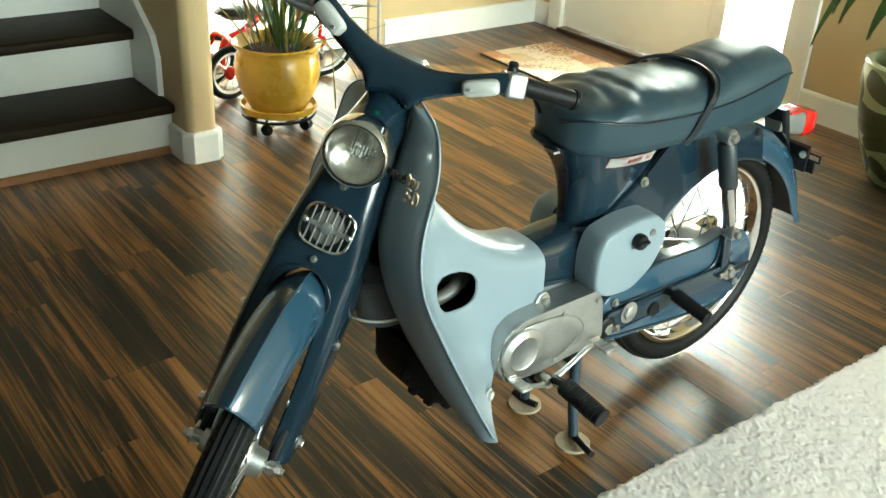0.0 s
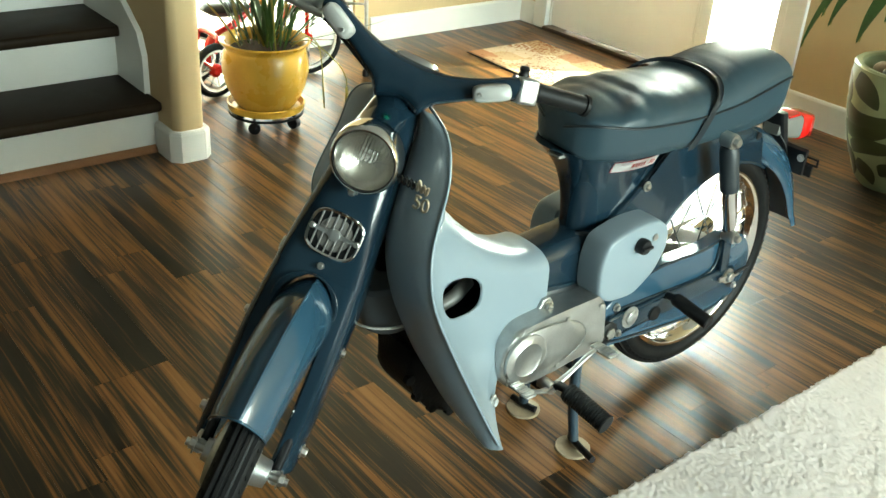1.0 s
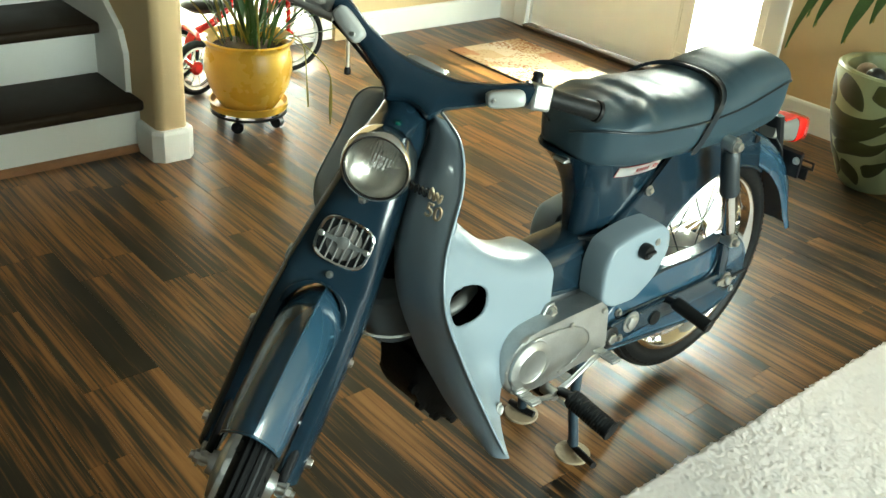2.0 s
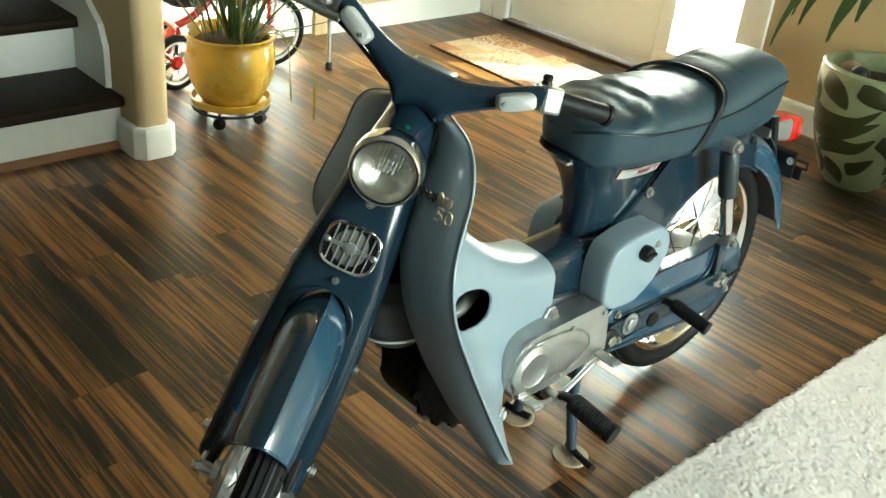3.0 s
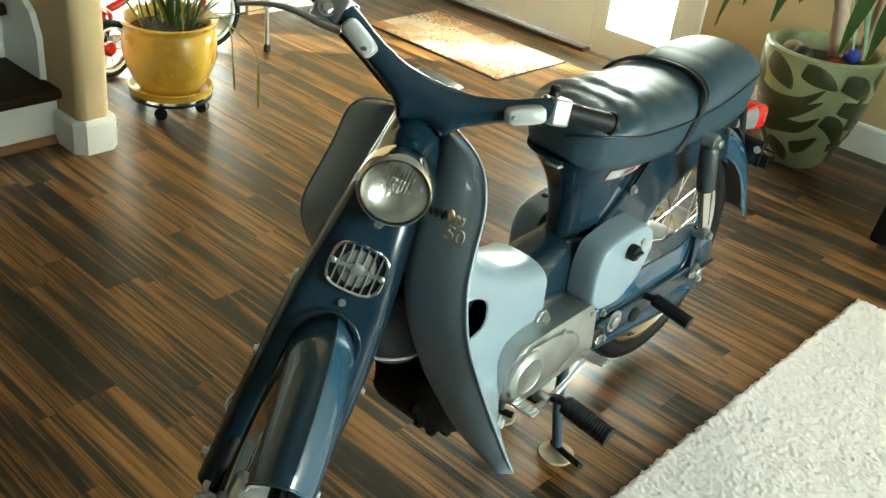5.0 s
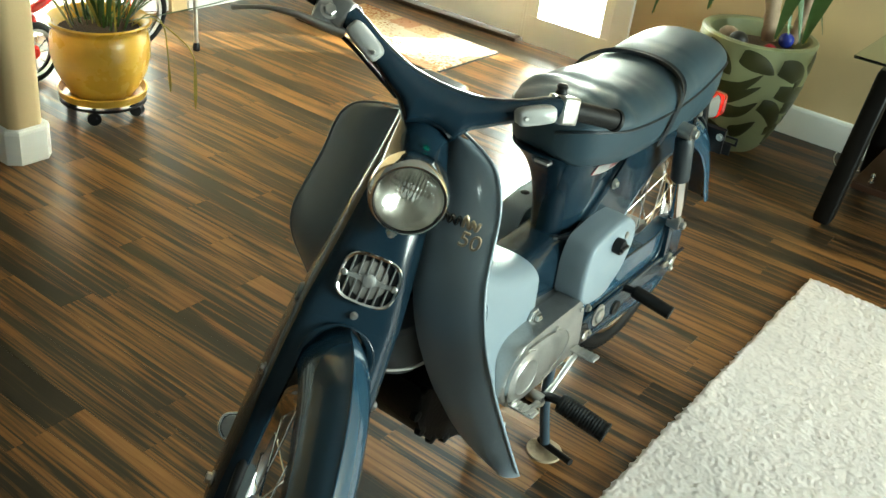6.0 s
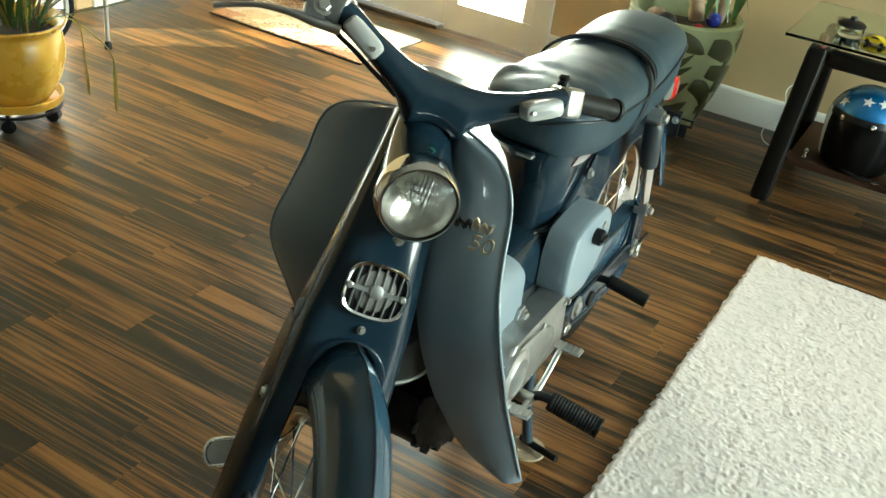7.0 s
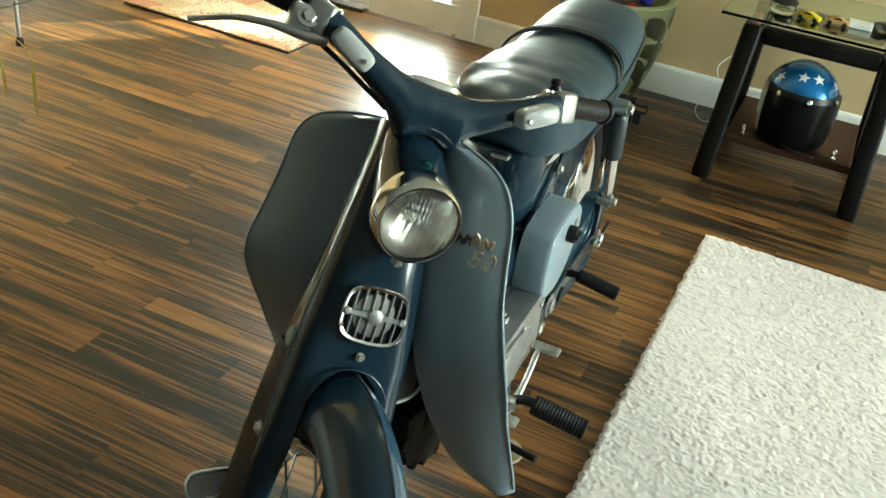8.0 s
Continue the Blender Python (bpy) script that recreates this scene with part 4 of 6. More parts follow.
M_ENGINE = mat("black_engine_casting", (0.004, 0.004, 0.004), 0.45, spec=0.08, noise_scale=30, vary=0.3, bump=0.08)
M_STICKER = mat("white_sticker", (0.72, 0.70, 0.68), 0.35)
M_STICKRED = mat("red_sticker_print", (0.42, 0.04, 0.04), 0.35)
M_STAND = mat("steel_blue_painted_tube", (0.028, 0.045, 0.062), 0.4, vary=0.2)
M_GOLD = mat("brassy_badge_metal", (0.66, 0.55, 0.40), 0.38, metal=0.85)
M_BADGE = mat("dark_chrome_badge_metal", (0.16, 0.15, 0.14), 0.2, metal=1.0)
M_LAMPBASE = mat("grey_lamp_base", (0.16, 0.155, 0.14), 0.4, vary=0.08)
M_FELT = mat("tan_felt_pad", (0.42, 0.33, 0.22), 0.95, noise_scale=60, vary=0.2, bump=0.1)

BX = -0.025
bike = group("moped", pose(BX, 0, 0), "deep blue vintage step-through moped with pale blue leg shield", "moped")
# steering head: fork frame has x to the left, -y forward, z up along the steering axis
STEER = Matrix.Translation((0, -0.4275, 0.763)) @ pose(0, 0, 0, -27.8, 0, 0) @ pose(0, 0, 0, 0, 0, 42.0)


def bp(name, bm, m, label="", smooth=50, parent=None, fork=False):
    if fork:
        bm.transform(STEER)
    return part(name, bm, m, parent or bike, label, smooth)


# -- wheels --
def wheel(name, m, r, tyre_w, rim_r, hub_m, drum):
    def put(bm):
        bm.transform(m)
        return bm
    rings = []
    for i in range(72):
        a = 2 * math.pi * i / 72
        ring = []
        for j in range(16):
            b = 2 * math.pi * j / 16
            rr = r - 0.026 + 0.026 * math.cos(b)
            ring.append((tyre_w / 2 * math.sin(b) * (0.86 if math.cos(b) < -0.5 else 1.0), rr * math.cos(a), rr * math.sin(a)))
        rings.append(ring)
    w = part(name, put(loft(rings, wrap=True, cap=False)), M_RUBBER, bike, "spoked wheel with black tyre and chrome rim", 60)
    # ribbed tread
    for s in (-0.014, -0.005, 0.005, 0.014):
        rr = r - 0.026 + 0.026 * math.sqrt(max(0, 1 - (2 * s / tyre_w) ** 2))
        ring = [[(s + dx, (rr + dz) * math.cos(2 * math.pi * i / 72), (rr + dz) * math.sin(2 * math.pi * i / 72)) for dx, dz in ((-0.003, -0.002), (-0.0026, 0.0022), (0.0026, 0.0022), (0.003, -0.002))] for i in range(72)]
        part("tread_rib", put(loft(ring, wrap=True, cap=False)), M_RUBBER, w)
    # shoulder blocks
    for side in (-1, 1):
        bm = bmesh.new()
        for i in range(84):
            a = 2 * math.pi * i / 84
            rr = r - 0.0140
            own = box(-0.0025, 0.0025, -0.0035, 0.0035, -0.005, 0.0028)
            own.transform(pose(0, 0, 0, math.degrees(a), 0, 0) @ Matrix.Translation((side * tyre_w * 0.40, 0, rr)) @ pose(0, 0, 0, 0, side * 52, 18 * side))
            join(bm, own)
        tagged(part("shoulder_tread", put(bm), M_RUBBER, w), kind="stuff")
    prof = [(-0.0215, rim_r + 0.003), (-0.0215, rim_r - 0.003), (-0.0185, rim_r - 0.008), (-0.010, rim_r - 0.012), (0, rim_r - 0.018), (0.010, rim_r - 0.012), (0.0185, rim_r - 0.008), (0.0215, rim_r - 0.003), (0.0215, rim_r + 0.003), (0.019, rim_r + 0.004), (0, rim_r - 0.006), (-0.019, rim_r + 0.004)]
    part("rim", put(loft([[(x, q * math.cos(2 * math.pi * i / 64), q * math.sin(2 * math.pi * i / 64)) for x, q in prof] for i in range(64)], wrap=True, cap=False)), M_CHROME, w, "chrome rim", 60)
    part("hub", put(lathe([(0.004, -0.055), (0.018, -0.055), (0.020, -0.045), (drum * 0.9, -0.040), (drum, -0.034), (drum, 0.020), (drum * 0.92, 0.026), (0.026, 0.030), (0.022, 0.052), (0.004, 0.055)], 36, pose(0, 0, 0, 0, 90))), hub_m, w, "cast brake hub", 40)
    n = 28
    for i in range(n):
        a = 2 * math.pi * i / n
        side = -1 if i % 2 else 1
        sk = (0.42 if (i // 2) % 2 else -0.42)
        hub = (side * 0.026, drum * 0.93 * math.cos(a + sk * 1.5), drum * 0.93 * math.sin(a + sk * 1.5))
        end = (side * 0.003, (rim_r - 0.015) * math.cos(a), (rim_r - 0.015) * math.sin(a))
        part("spoke", put(tube([hub, end], 0.0016, 6, 1)), M_CHROME, w)
    return w


REAR = Matrix.Translation((0, 0.43, 0.285))
AXY, AXW = -0.0603, -0.578
TWIST = pose(0, 0, 0, 0, 0, 6.0)   # the wheel stands turned a little further than the lamp


def low(bm):
    bm.transform(TWIST)
    return bm


FRONT = STEER @ TWIST @ Matrix.Translation((0, AXY, AXW))
wheel("rear_wheel", REAR, 0.267, 0.057, 0.216, M_ALLOY, 0.062)
wheel("front_wheel", FRONT, 0.265, 0.055, 0.215, M_ALLOY, 0.055)


# -- front fork, lamp and handlebar --
def panel_half(w):
    pts = [(0.05, 0.038), (0.0, 0.045), (-0.05, 0.052), (-0.10, 0.059), (-0.17, 0.067), (-0.235, 0.074), (-0.30, 0.079), (-0.40, 0.084), (-0.55, 0.087)]
    for (a, p), (b, q) in zip(pts, pts[1:]):
        if b <= w <= a:
            return p + (q - p) * (a - w) / (a - b)
    return pts[-1][1] if w < -0.5 else pts[0][1]


def fork_cover():
    rows = []
    for w, yf, yb in ((0.048, -0.038, 0.036), (0.02, -0.046, 0.038), (-0.03, -0.058, 0.038), (-0.08, -0.066, 0.036), (-0.13, -0.070, 0.034), (-0.19, -0.070, 0.032), (-0.235, -0.067, 0.030), (-0.25, -0.066, 0.030)):
        h = panel_half(w)
        ring = []
        for x, y in ring_of(0, (yf + yb) / 2, h, (yb - yf) / 2, 64, 2.7 + 1.5 * min(1.0, max(0.0, (-0.12 - w) / 0.13))):
            ring.append((x, y, w))
        rows.append(ring)
    bp("fork_cover", loft(rows), M_BLUE, "deep blue pressed steel fork cover", 50, fork=True)
    # the two channel legs, with an arched opening between them for the mudguard
    for s in (-1, 1):
        rows = []
        for w in (-0.2495, -0.27, -0.30, -0.34, -0.40, -0.46, -0.53, -0.570, -0.582):
            ho = panel_half(w)
            t = (-0.2495 - w) / 0.29
            hi = 0.006 + 0.042 * min(1, (max(0, -0.2495 - w) / 0.06)) ** 0.55 if w > -0.31 else 0.050
            hi = min(hi, ho - 0.036)
            yf = -0.066 + 0.040 * min(1, max(0, (t - 0.35) / 0.65))
            yb = 0.030 + 0.018 * min(1.0, t) - (0.030 if w < -0.575 else 0.0)
            ring = [(s * hi, yf + 0.004), (s * (hi + 0.004), yf), (s * (ho - 0.030), yf + 0.0005), (s * (ho - 0.018), yf + 0.003), (s * (ho - 0.009), yf + 0.009), (s * (ho - 0.003), yf + 0.019), (s * ho, yf + 0.034), (s * ho, yb - 0.006), (s * (ho - 0.006), yb), (s * (hi + 0.006), yb), (s * hi, yb - 0.006)]
            rows.append([(x, y, w) for x, y in ring])
        leg = bp("fork_leg", loft(rows), M_BLUE, "deep blue channel fork leg", 35, fork=True)
        # suspension link, pivot and axle nut
        bp("link", low(tube([(s * 0.066, 0.012, -0.560), (s * 0.066, -0.025, -0.585), (s * 0.064, AXY, AXW)], [0.011, 0.010, 0.012], 12)), M_ALLOY, "aluminium suspension link", 50, leg, True)
        bp("damper", low(tube([(s * 0.060, -0.018, -0.46), (s * 0.062, -0.036, -0.575)], [0.009, 0.007], 12, 1)), M_IRON, "", 50, leg, True)
        bp("pivot_nut", bolt((s * 0.086, 0.010, -0.545), (s, 0, 0), 0.008, 0.010), M_STEEL, "", 30, leg, True)
        bp("axle_nut", low(bolt((s * 0.070, AXY, AXW), (s, 0, 0), 0.010, 0.010)), M_STEEL, "", 30, leg, True)
        bp("axle_end", low(tube([(s * 0.05, AXY, AXW), (s * 0.086, AXY, AXW)], 0.0065, 12, 1)), M_STEEL, "", 40, leg, True)
        bp("bolt", bolt((s * 0.081, -0.028, -0.355), (s, 0, 0), 0.006, 0.006), M_STEEL, "", 30, leg, True)
        if s < 0:
            bp("reflector", lathe([(0.001, 0), (0.014, 0), (0.015, 0.006), (0.012, 0.011), (0.001, 0.012)], 20, Matrix.Translation((s * 0.066, -0.02, -0.238)) @ pose(0, 0, 0, 0, 90 * s)), M_PALE, "pale side plug", 40, leg, True)
            # cast bracket: a rounded plate with a raised rim, reaching back from the leg
            turn = Matrix.Translation((-0.185, -0.585, 0.246)) @ Matrix(((0.70, -0.46, 0.52, 0), (0.71, 0.47, -0.53, 0), (0.0, 0.75, 0.66, 0), (0, 0, 0, 1)))
            edge = [(0.055, 0.018, 0), (0.004, 0.020, 0), (-0.012, 0.016, 0), (-0.019, 0.0, 0), (-0.014, -0.016, 0), (0.0, -0.020, 0), (0.055, -0.016, 0)]
            rim_ = tube(edge, 0.0038, 12)
            rim_.transform(turn)
            arm = bp("cable_bracket", rim_, M_CHROME, "bright alloy brake cable bracket", 60, leg)
            web = loft([[(p.x, p.y, z) for p in smooth_line(edge, 4)] for z in (-0.0015, 0.0015)])
            web.transform(turn)
            bp("web", web, M_ALLOY, "", None, arm)


fork_cover()


def front_mudguard():
    rows = []
    n = 28
    for i in range(n + 1):
        th = radians(-30 + 86.5 * i / n)
        f = max(0.0, math.degrees(th) / 54)
        R0 = 0.322 - 0.016 * f ** 1.3
        hw = 0.050 - 0.006 * f - (0.002 if i == n else 0)
        ring = []
        for j in range(41):
            u = -1 + 2 * j / 40
            k = abs(u)
            x = hw * math.sin(u * math.pi / 2 * 0.98)
            drop = 0.026 * k + 0.045 * (1 - math.cos(k * math.pi / 2 * 0.98)) ** 0.95
            rr = R0 - drop
            ring.append((x, AXY - rr * math.sin(th), AXW + rr * math.cos(th)))
        rows.append(ring)
    inner = [[(x * 0.96, y + (AXY - y) * 0.010, w + (AXW - w) * 0.010) for x, y, w in r] for r in rows]
    full = [a + b[::-1] for a, b in zip(rows, inner)]
    def low(bm):
        bm.transform(pose(0, 0, 0, 0, 0, 3.0))
        return bm
    g = bp("front_mudguard", low(loft(full)), M_MUD, "ridged blue front mudguard, brightened as window-lit", 18, fork=True)
    bp("ridge", low(tube([r[20] for r in rows[2:-1]], 0.0022, 8, 1)), M_MUD, "", 60, g, True)
    bp("rolled_edge", low(tube([rows[-1][j] for j in range(0, 41, 4)], 0.0022, 8, 4)), M_MUD, "", 60, g, True)
    bp("arch_bead", tube([(0.052 * math.sin(a), -0.069 - 0.004 * abs(math.cos(a)), -0.300 + 0.050 * math.cos(a)) for a in [radians(-95 + 190 * k / 12) for k in range(13)]], 0.0016, 8, 3), M_BLUE, "", 60, g, True)
    bp("screw", bolt((0, -0.070, -0.234), (0, -1, 0), 0.0038, 0.005), M_STEEL, "", 30, g, True)


front_mudguard()


def horn_grille():
    c = Matrix.Translation((0, -0.0705, -0.181)) @ pose(0, 0, 0, 90, 0, 0)
    W, H = 0.043, 0.036

    def outline(w, h, n=48):
        pts = []
        for x, y in ring_of(0, 0, w, h, n, 5.0):
            pts.append((x * (1 - 0.10 * (abs(y) / h) ** 2), y * (1 - 0.10 * (abs(x) / w) ** 2)))
        return pts
    bm = loft([[(x, y, 0.0) for x, y in outline(W, H)], [(x, y, 0.006) for x, y in outline(W, H)], [(x, y, 0.0072) for x, y in outline(W - 0.0015, H - 0.0015)], [(x, y, 0.006) for x, y in outline(W - 0.0045, H - 0.0045)], [(x, y, 0.0) for x, y in outline(W - 0.005, H - 0.005)]], wrap=True, cap=False)
    bm.transform(c)
    g = bp("horn_grille", bm, M_CHROME, "chrome horn grille", 40, fork=True)
    for k in range(6):
        x = -0.0285 + 0.0114 * k
        h = H * (1 - 0.10 * (abs(x) / W) ** 2) - 0.003
        for y0, y1 in ((-h, -0.0035), (0.0035, h)):
            bm = box(x - 0.0012, x + 0.0012, y0, y1, 0.001, 0.0062, 0.0006, 1)
            bm.transform(c)
            bp("bar", bm, M_ALLOY, "", None, g, True)
    bm = loft([[(x, y, z) for y, z in ((-0.003 - d, 0.003), (-0.0025 - d, 0.0072), (0.0025 + d, 0.0072), (0.003 + d, 0.003))] for x, d in ((-0.037, 0), (-0.012, 0.0006), (-0.008, 0.003), (0.008, 0.003), (0.012, 0.0006), (0.037, 0))])
    bm.transform(c)
    bp("cross_bar", bm, M_ALLOY, "", 30, g, True)
    bm = lathe([(0.0006, 0.0070), (0.0095, 0.0070), (0.0090, 0.0092), (0.0050, 0.0100), (0.0006, 0.0102)], 18)
    bm.transform(c)
    bp("boss", bm, M_ALLOY, "", 40, g, True)
    for x in (-0.036, 0.036):
        bm = lathe([(0.0006, 0.003), (0.0045, 0.003), (0.0045, 0.008), (0.003, 0.009), (0.0006, 0.009)], 14)
        bm.transform(c @ Matrix.Translation((x, 0, 0)))
        bp("screw", bm, M_STEEL, "", 30, g, True)
    bm = loft([[(x, y, 0.0008) for x, y in outline(W - 0.0055, H - 0.0055)], [(x, y, 0.0014) for x, y in outline(W - 0.0055, H - 0.0055)]])
    bm.transform(c)
    bp("recess", bm, M_BLACK, "black recess", None, g, True)
    bm = lathe([(0.0006, 0.0014), (0.027, 0.0014), (0.026, 0.0030), (0.018, 0.0040), (0.0006, 0.0044)], 32)
    bm.transform(c)
    bp("horn_disc", bm, M_HORN, "dull aluminium horn disc", 40, g, True)


horn_grille()


def headlamp():
    n = Vector((0, -math.cos(radians(20)), -math.sin(radians(20))))
    m = Matrix.Translation((0, -0.116, -0.057)) @ n.to_track_quat("Z", "Y").to_matrix().to_4x4()
    R = 0.051
    # bucket blends back into the fork cover
    rings = []
    for h, r, lift in ((0.002, R - 0.002, 0), (-0.012, R - 0.001, 0), (-0.030, R - 0.002, 0.003), (-0.050, R - 0.004, 0.010), (-0.070, R - 0.007, 0.022), (-0.090, R - 0.011, 0.040), (-0.104, R - 0.015, 0.056)):
        ring = []
        for i in range(40):
            a = 2 * math.pi * i / 40
            v = m @ Vector((r * math.cos(a), r * math.sin(a), h))
            ring.append((v.x, v.y, v.z + lift))
        rings.append(ring)
    bmk = loft(rings, cap=False)
    bmk.faces.new([v for v in bmk.verts][-40:])
    lamp = bp("headlamp", bmk, M_BLUE, "round headlamp with chrome rim in a blue bucket", 60, fork=True)
    bm = lathe([(R - 0.0042, 0.004), (R - 0.0036, 0.0064), (R - 0.0020, 0.0068), (R - 0.0004, 0.0050), (R + 0.0012, 0.0005), (R + 0.0024, -0.0050), (R + 0.0032, -0.0110), (R + 0.0034, -0.0180), (R + 0.0026, -0.0205), (R - 0.001, -0.021), (R - 0.003, 0.0)], 64, cap=False)
    for v in bm.verts:
        if v.co.z < -0.01:
            v.co.z -= 0.012 * max(0.0, v.co.y / R)
    bm.transform(m)
    bp("rim", bm, M_CHROME, "chrome lamp rim", 40, lamp, True)
    # pressed glass: upright flutes over a shallow dome, in three bands of their own pitch
    def lens_z(x, y, r, flute):
        dome = 0.0135 * (1 - (r / R) ** 2)
        pitch = 0.0050 if y > 0.012 else (0.0090 if y > -0.020 else 0.0040)
        fade = min(1.0, max(0.0, (R - 0.006 - r) / 0.008))
        return 0.0045 + dome + flute * fade * (0.00075 * math.cos(2 * math.pi * x / pitch) + (0.0006 * math.cos(2 * math.pi * y / 0.011) if y > 0.012 else 0.0)) - (0.0 if flute else 0.0028)
    nr, na = 40, 144
    own = bmesh.new()
    for flute in (1, 0):
        mid = own.verts.new((0, 0, lens_z(0, 0, 0, flute)))
        prev = None
        for i in range(1, nr + 1):
            r = (R - 0.0052) * i / nr
            ring = [own.verts.new((r * math.cos(2 * math.pi * k / na), r * math.sin(2 * math.pi * k / na), lens_z(r * math.cos(2 * math.pi * k / na), r * math.sin(2 * math.pi * k / na), r, flute))) for k in range(na)]
            for k in range(na):
                if prev is None:
                    own.faces.new((mid, ring[k], ring[(k + 1) % na]))
                else:
                    own.faces.new((prev[k], ring[k], ring[(k + 1) % na], prev[(k + 1) % na]))
            prev = ring
        if flute:
            outer = ring
    for k in range(na):
        own.faces.new((outer[k], outer[(k + 1) % na], prev[(k + 1) % na], prev[k]))
    own.transform(m)
    lens = bp("lens", own, M_LENS, "fluted glass lens", 60, lamp, True)
    lens.visible_shadow = False
    # reflector bowl, lightly beaten
    prof = [(R - 0.006, 0.0005), (R * 0.80, -0.011), (R * 0.62, -0.019), (R * 0.45, -0.025), (R * 0.3, -0.029), (0.007, -0.032)]
    bm = lathe(prof, 64, cap=False)
    bm.transform(m)
    bp("reflector", bm, M_REFLECT, "silvered reflector bowl", 60, lamp, True)
    bm = lathe([(0.0005, -0.032), (0.006, -0.03), (0.008, -0.018), (0.006, -0.010), (0.0005, -0.008)], 16)
    bm.transform(m)
    bp("bulb", bm, M_GREYBOX, "", 60, lamp, True)
    bm = lathe([(R - 0.0062, 0.0035), (R - 0.0055, 0.0060), (R - 0.0045, 0.0062), (R - 0.0040, 0.0045)], 64, cap=False)
    bm.transform(m)
    bp("gasket", bm, M_BLACK, "thin black rubber gasket", 50, lamp, True)
    bm = bolt((0, -R - 0.004, -0.006), (0, -0.6, 0.8), 0.0055, 0.008)
    bm.transform(m)
    bp("screw", bm, M_STEEL, "", 30, lamp, True)
    bm = lathe([(0.0005, 0), (0.006, 0), (0.0055, 0.003), (0.0005, 0.0045)], 14)
    bm.transform(Matrix.Translation(m @ Vector((0, R - 0.004, -0.045)) + Vector((0, 0, 0.0075))) @ pose(0, 0, 0, 32, 0, 0))
    bp("pilot_jewel", bm, M_GEM, "green pilot jewel", 40, lamp, True)


headlamp()


def handlebar():
    # pressed gull-wing shell: stations along half the bar as (x, y, half depth, top, bottom); the lower lip drops to a corner each side of the neck
    half = [(0.0, -0.043, 0.031, 0.1015, 0.0400), (0.012, -0.0435, 0.031, 0.1015, 0.0385), (0.024, -0.0455, 0.029, 0.1020, 0.0345), (0.034, -0.048, 0.0265, 0.1025, 0.0310), (0.040, -0.0495, 0.0245, 0.1030, 0.0385),
            (0.052, -0.052, 0.0215, 0.1045, 0.0540), (0.066, -0.0545, 0.019, 0.1085, 0.0635), (0.080, -0.056, 0.0175, 0.1130, 0.0725), (0.105, -0.056, 0.016, 0.1230, 0.0875), (0.130, -0.0545, 0.017, 0.1365, 0.1005), (0.156, -0.052, 0.018, 0.1480, 0.1120)]
    secs = [(-x, y, d, t, b) for x, y, d, t, b in half[:0:-1]] + half
    line = smooth_line([(x, y, t) for x, y, d, t, b in secs], 3)
    dims = smooth_line([(x, d, b) for x, y, d, t, b in secs], 3)
    rings = []
    for c, d in zip(line, dims):
        mid, hh = (c.z + d.z) / 2, (c.z - d.z) / 2
        rings.append([(c.x, c.y + y, z) for y, z in ring_of(0, mid, d.y, hh, 28, 2.6)])
    h = bp("handlebar", loft(rings), M_BLUE, "deep blue gull-wing handlebar shell", 60, fork=True)
    # speedometer set in the top
    c = Matrix.Translation((0, -0.028, 0.0985)) @ pose(0, 0, 0, -16)
    bm = loft([[(x, y, z) for x, y in ring_of(0, 0, 0.036 - e, 0.021 - e, 32, 3)] for z, e in ((-0.006, 0), (0.004, 0), (0.006, 0.002), (0.005, 0.004))])
    bm.transform(c)
    sp = bp("speedometer", bm, M_CHROME, "chrome-rimmed speedometer in the bar top", 40, h, True)
    bm = loft([[(x, y, z) for x, y in ring_of(0, 0, 0.031, 0.016, 32, 3)] for z in (0.0052, 0.0062)])
    bm.transform(c)
    bp("dial", bm, M_BLACK, "", None, sp, True)
    for s in (-1, 1):
        bm = lathe([(0.002, -0.001), (0.0055, -0.001), (0.0055, 0.0015), (0.004, 0.002), (0.003, 0.0008)], 14, cap=False)
        bm.transform(Matrix.Translation((s * 0.143, -0.052, 0.1435)) @ pose(0, 0, 0, 0, s * -20))
        bp("ferrule", bm, M_CHROME, "", 40, h, True)
        # lamp box under the bar
        c = Matrix.Translation((s * 0.123, -0.077, 0.107)) @ pose(0, 0, 0, 8, s * -28, s * 6)
        bm = loft([[(x, y, z) for x, z in ring_of(0, 0, 0.028 - e, 0.0125 - e, 28, 4)] for y, e in ((0.012, 0.002), (0.008, 0), (-0.006, 0), (-0.010, 0.0015), (-0.012, 0.004))])
        bm.transform(c)
        wk = bp("indicator", bm, M_GREYBOX, "pale grey indicator lamp box", 40, h, True)
        bm = bolt((s * -0.018, -0.012, 0), (0, -1, 0), 0.0032, 0.003, washer=False)
        bm.transform(c)
        bp("screw", bm, M_STEEL, "", 30, wk, True)
        # switch or lever housing
        c = Matrix.Translation((s * 0.162, -0.047, 0.131)) @ pose(0, 0, 0, 0, s * -15, s * 26)
        bm = box(-0.015, 0.017, -0.019, 0.019, -0.020, 0.019, 0.005, 3)
        bm.transform(c)
        sw = bp("switch_housing", bm, M_ALLOY, "cast aluminium switch housing", 40, h, True)
        if s > 0:
            bm = lathe([(0.0006, 0), (0.008, 0), (0.009, 0.004), (0.007, 0.009), (0.0085, 0.013), (0.006, 0.017), (0.0006, 0.018)], 10)
            bm.transform(c @ Matrix.Translation((-0.002, 0.006, 0.017)))
            bp("switch_knob", bm, M_BLACK, "black switch knob", 40, sw, True)
        # grip
        a, b = Vector((s * 0.172, -0.042, 0.135)), Vector((s * 0.259, 0.002, 0.151))
        d = (b - a).normalized()
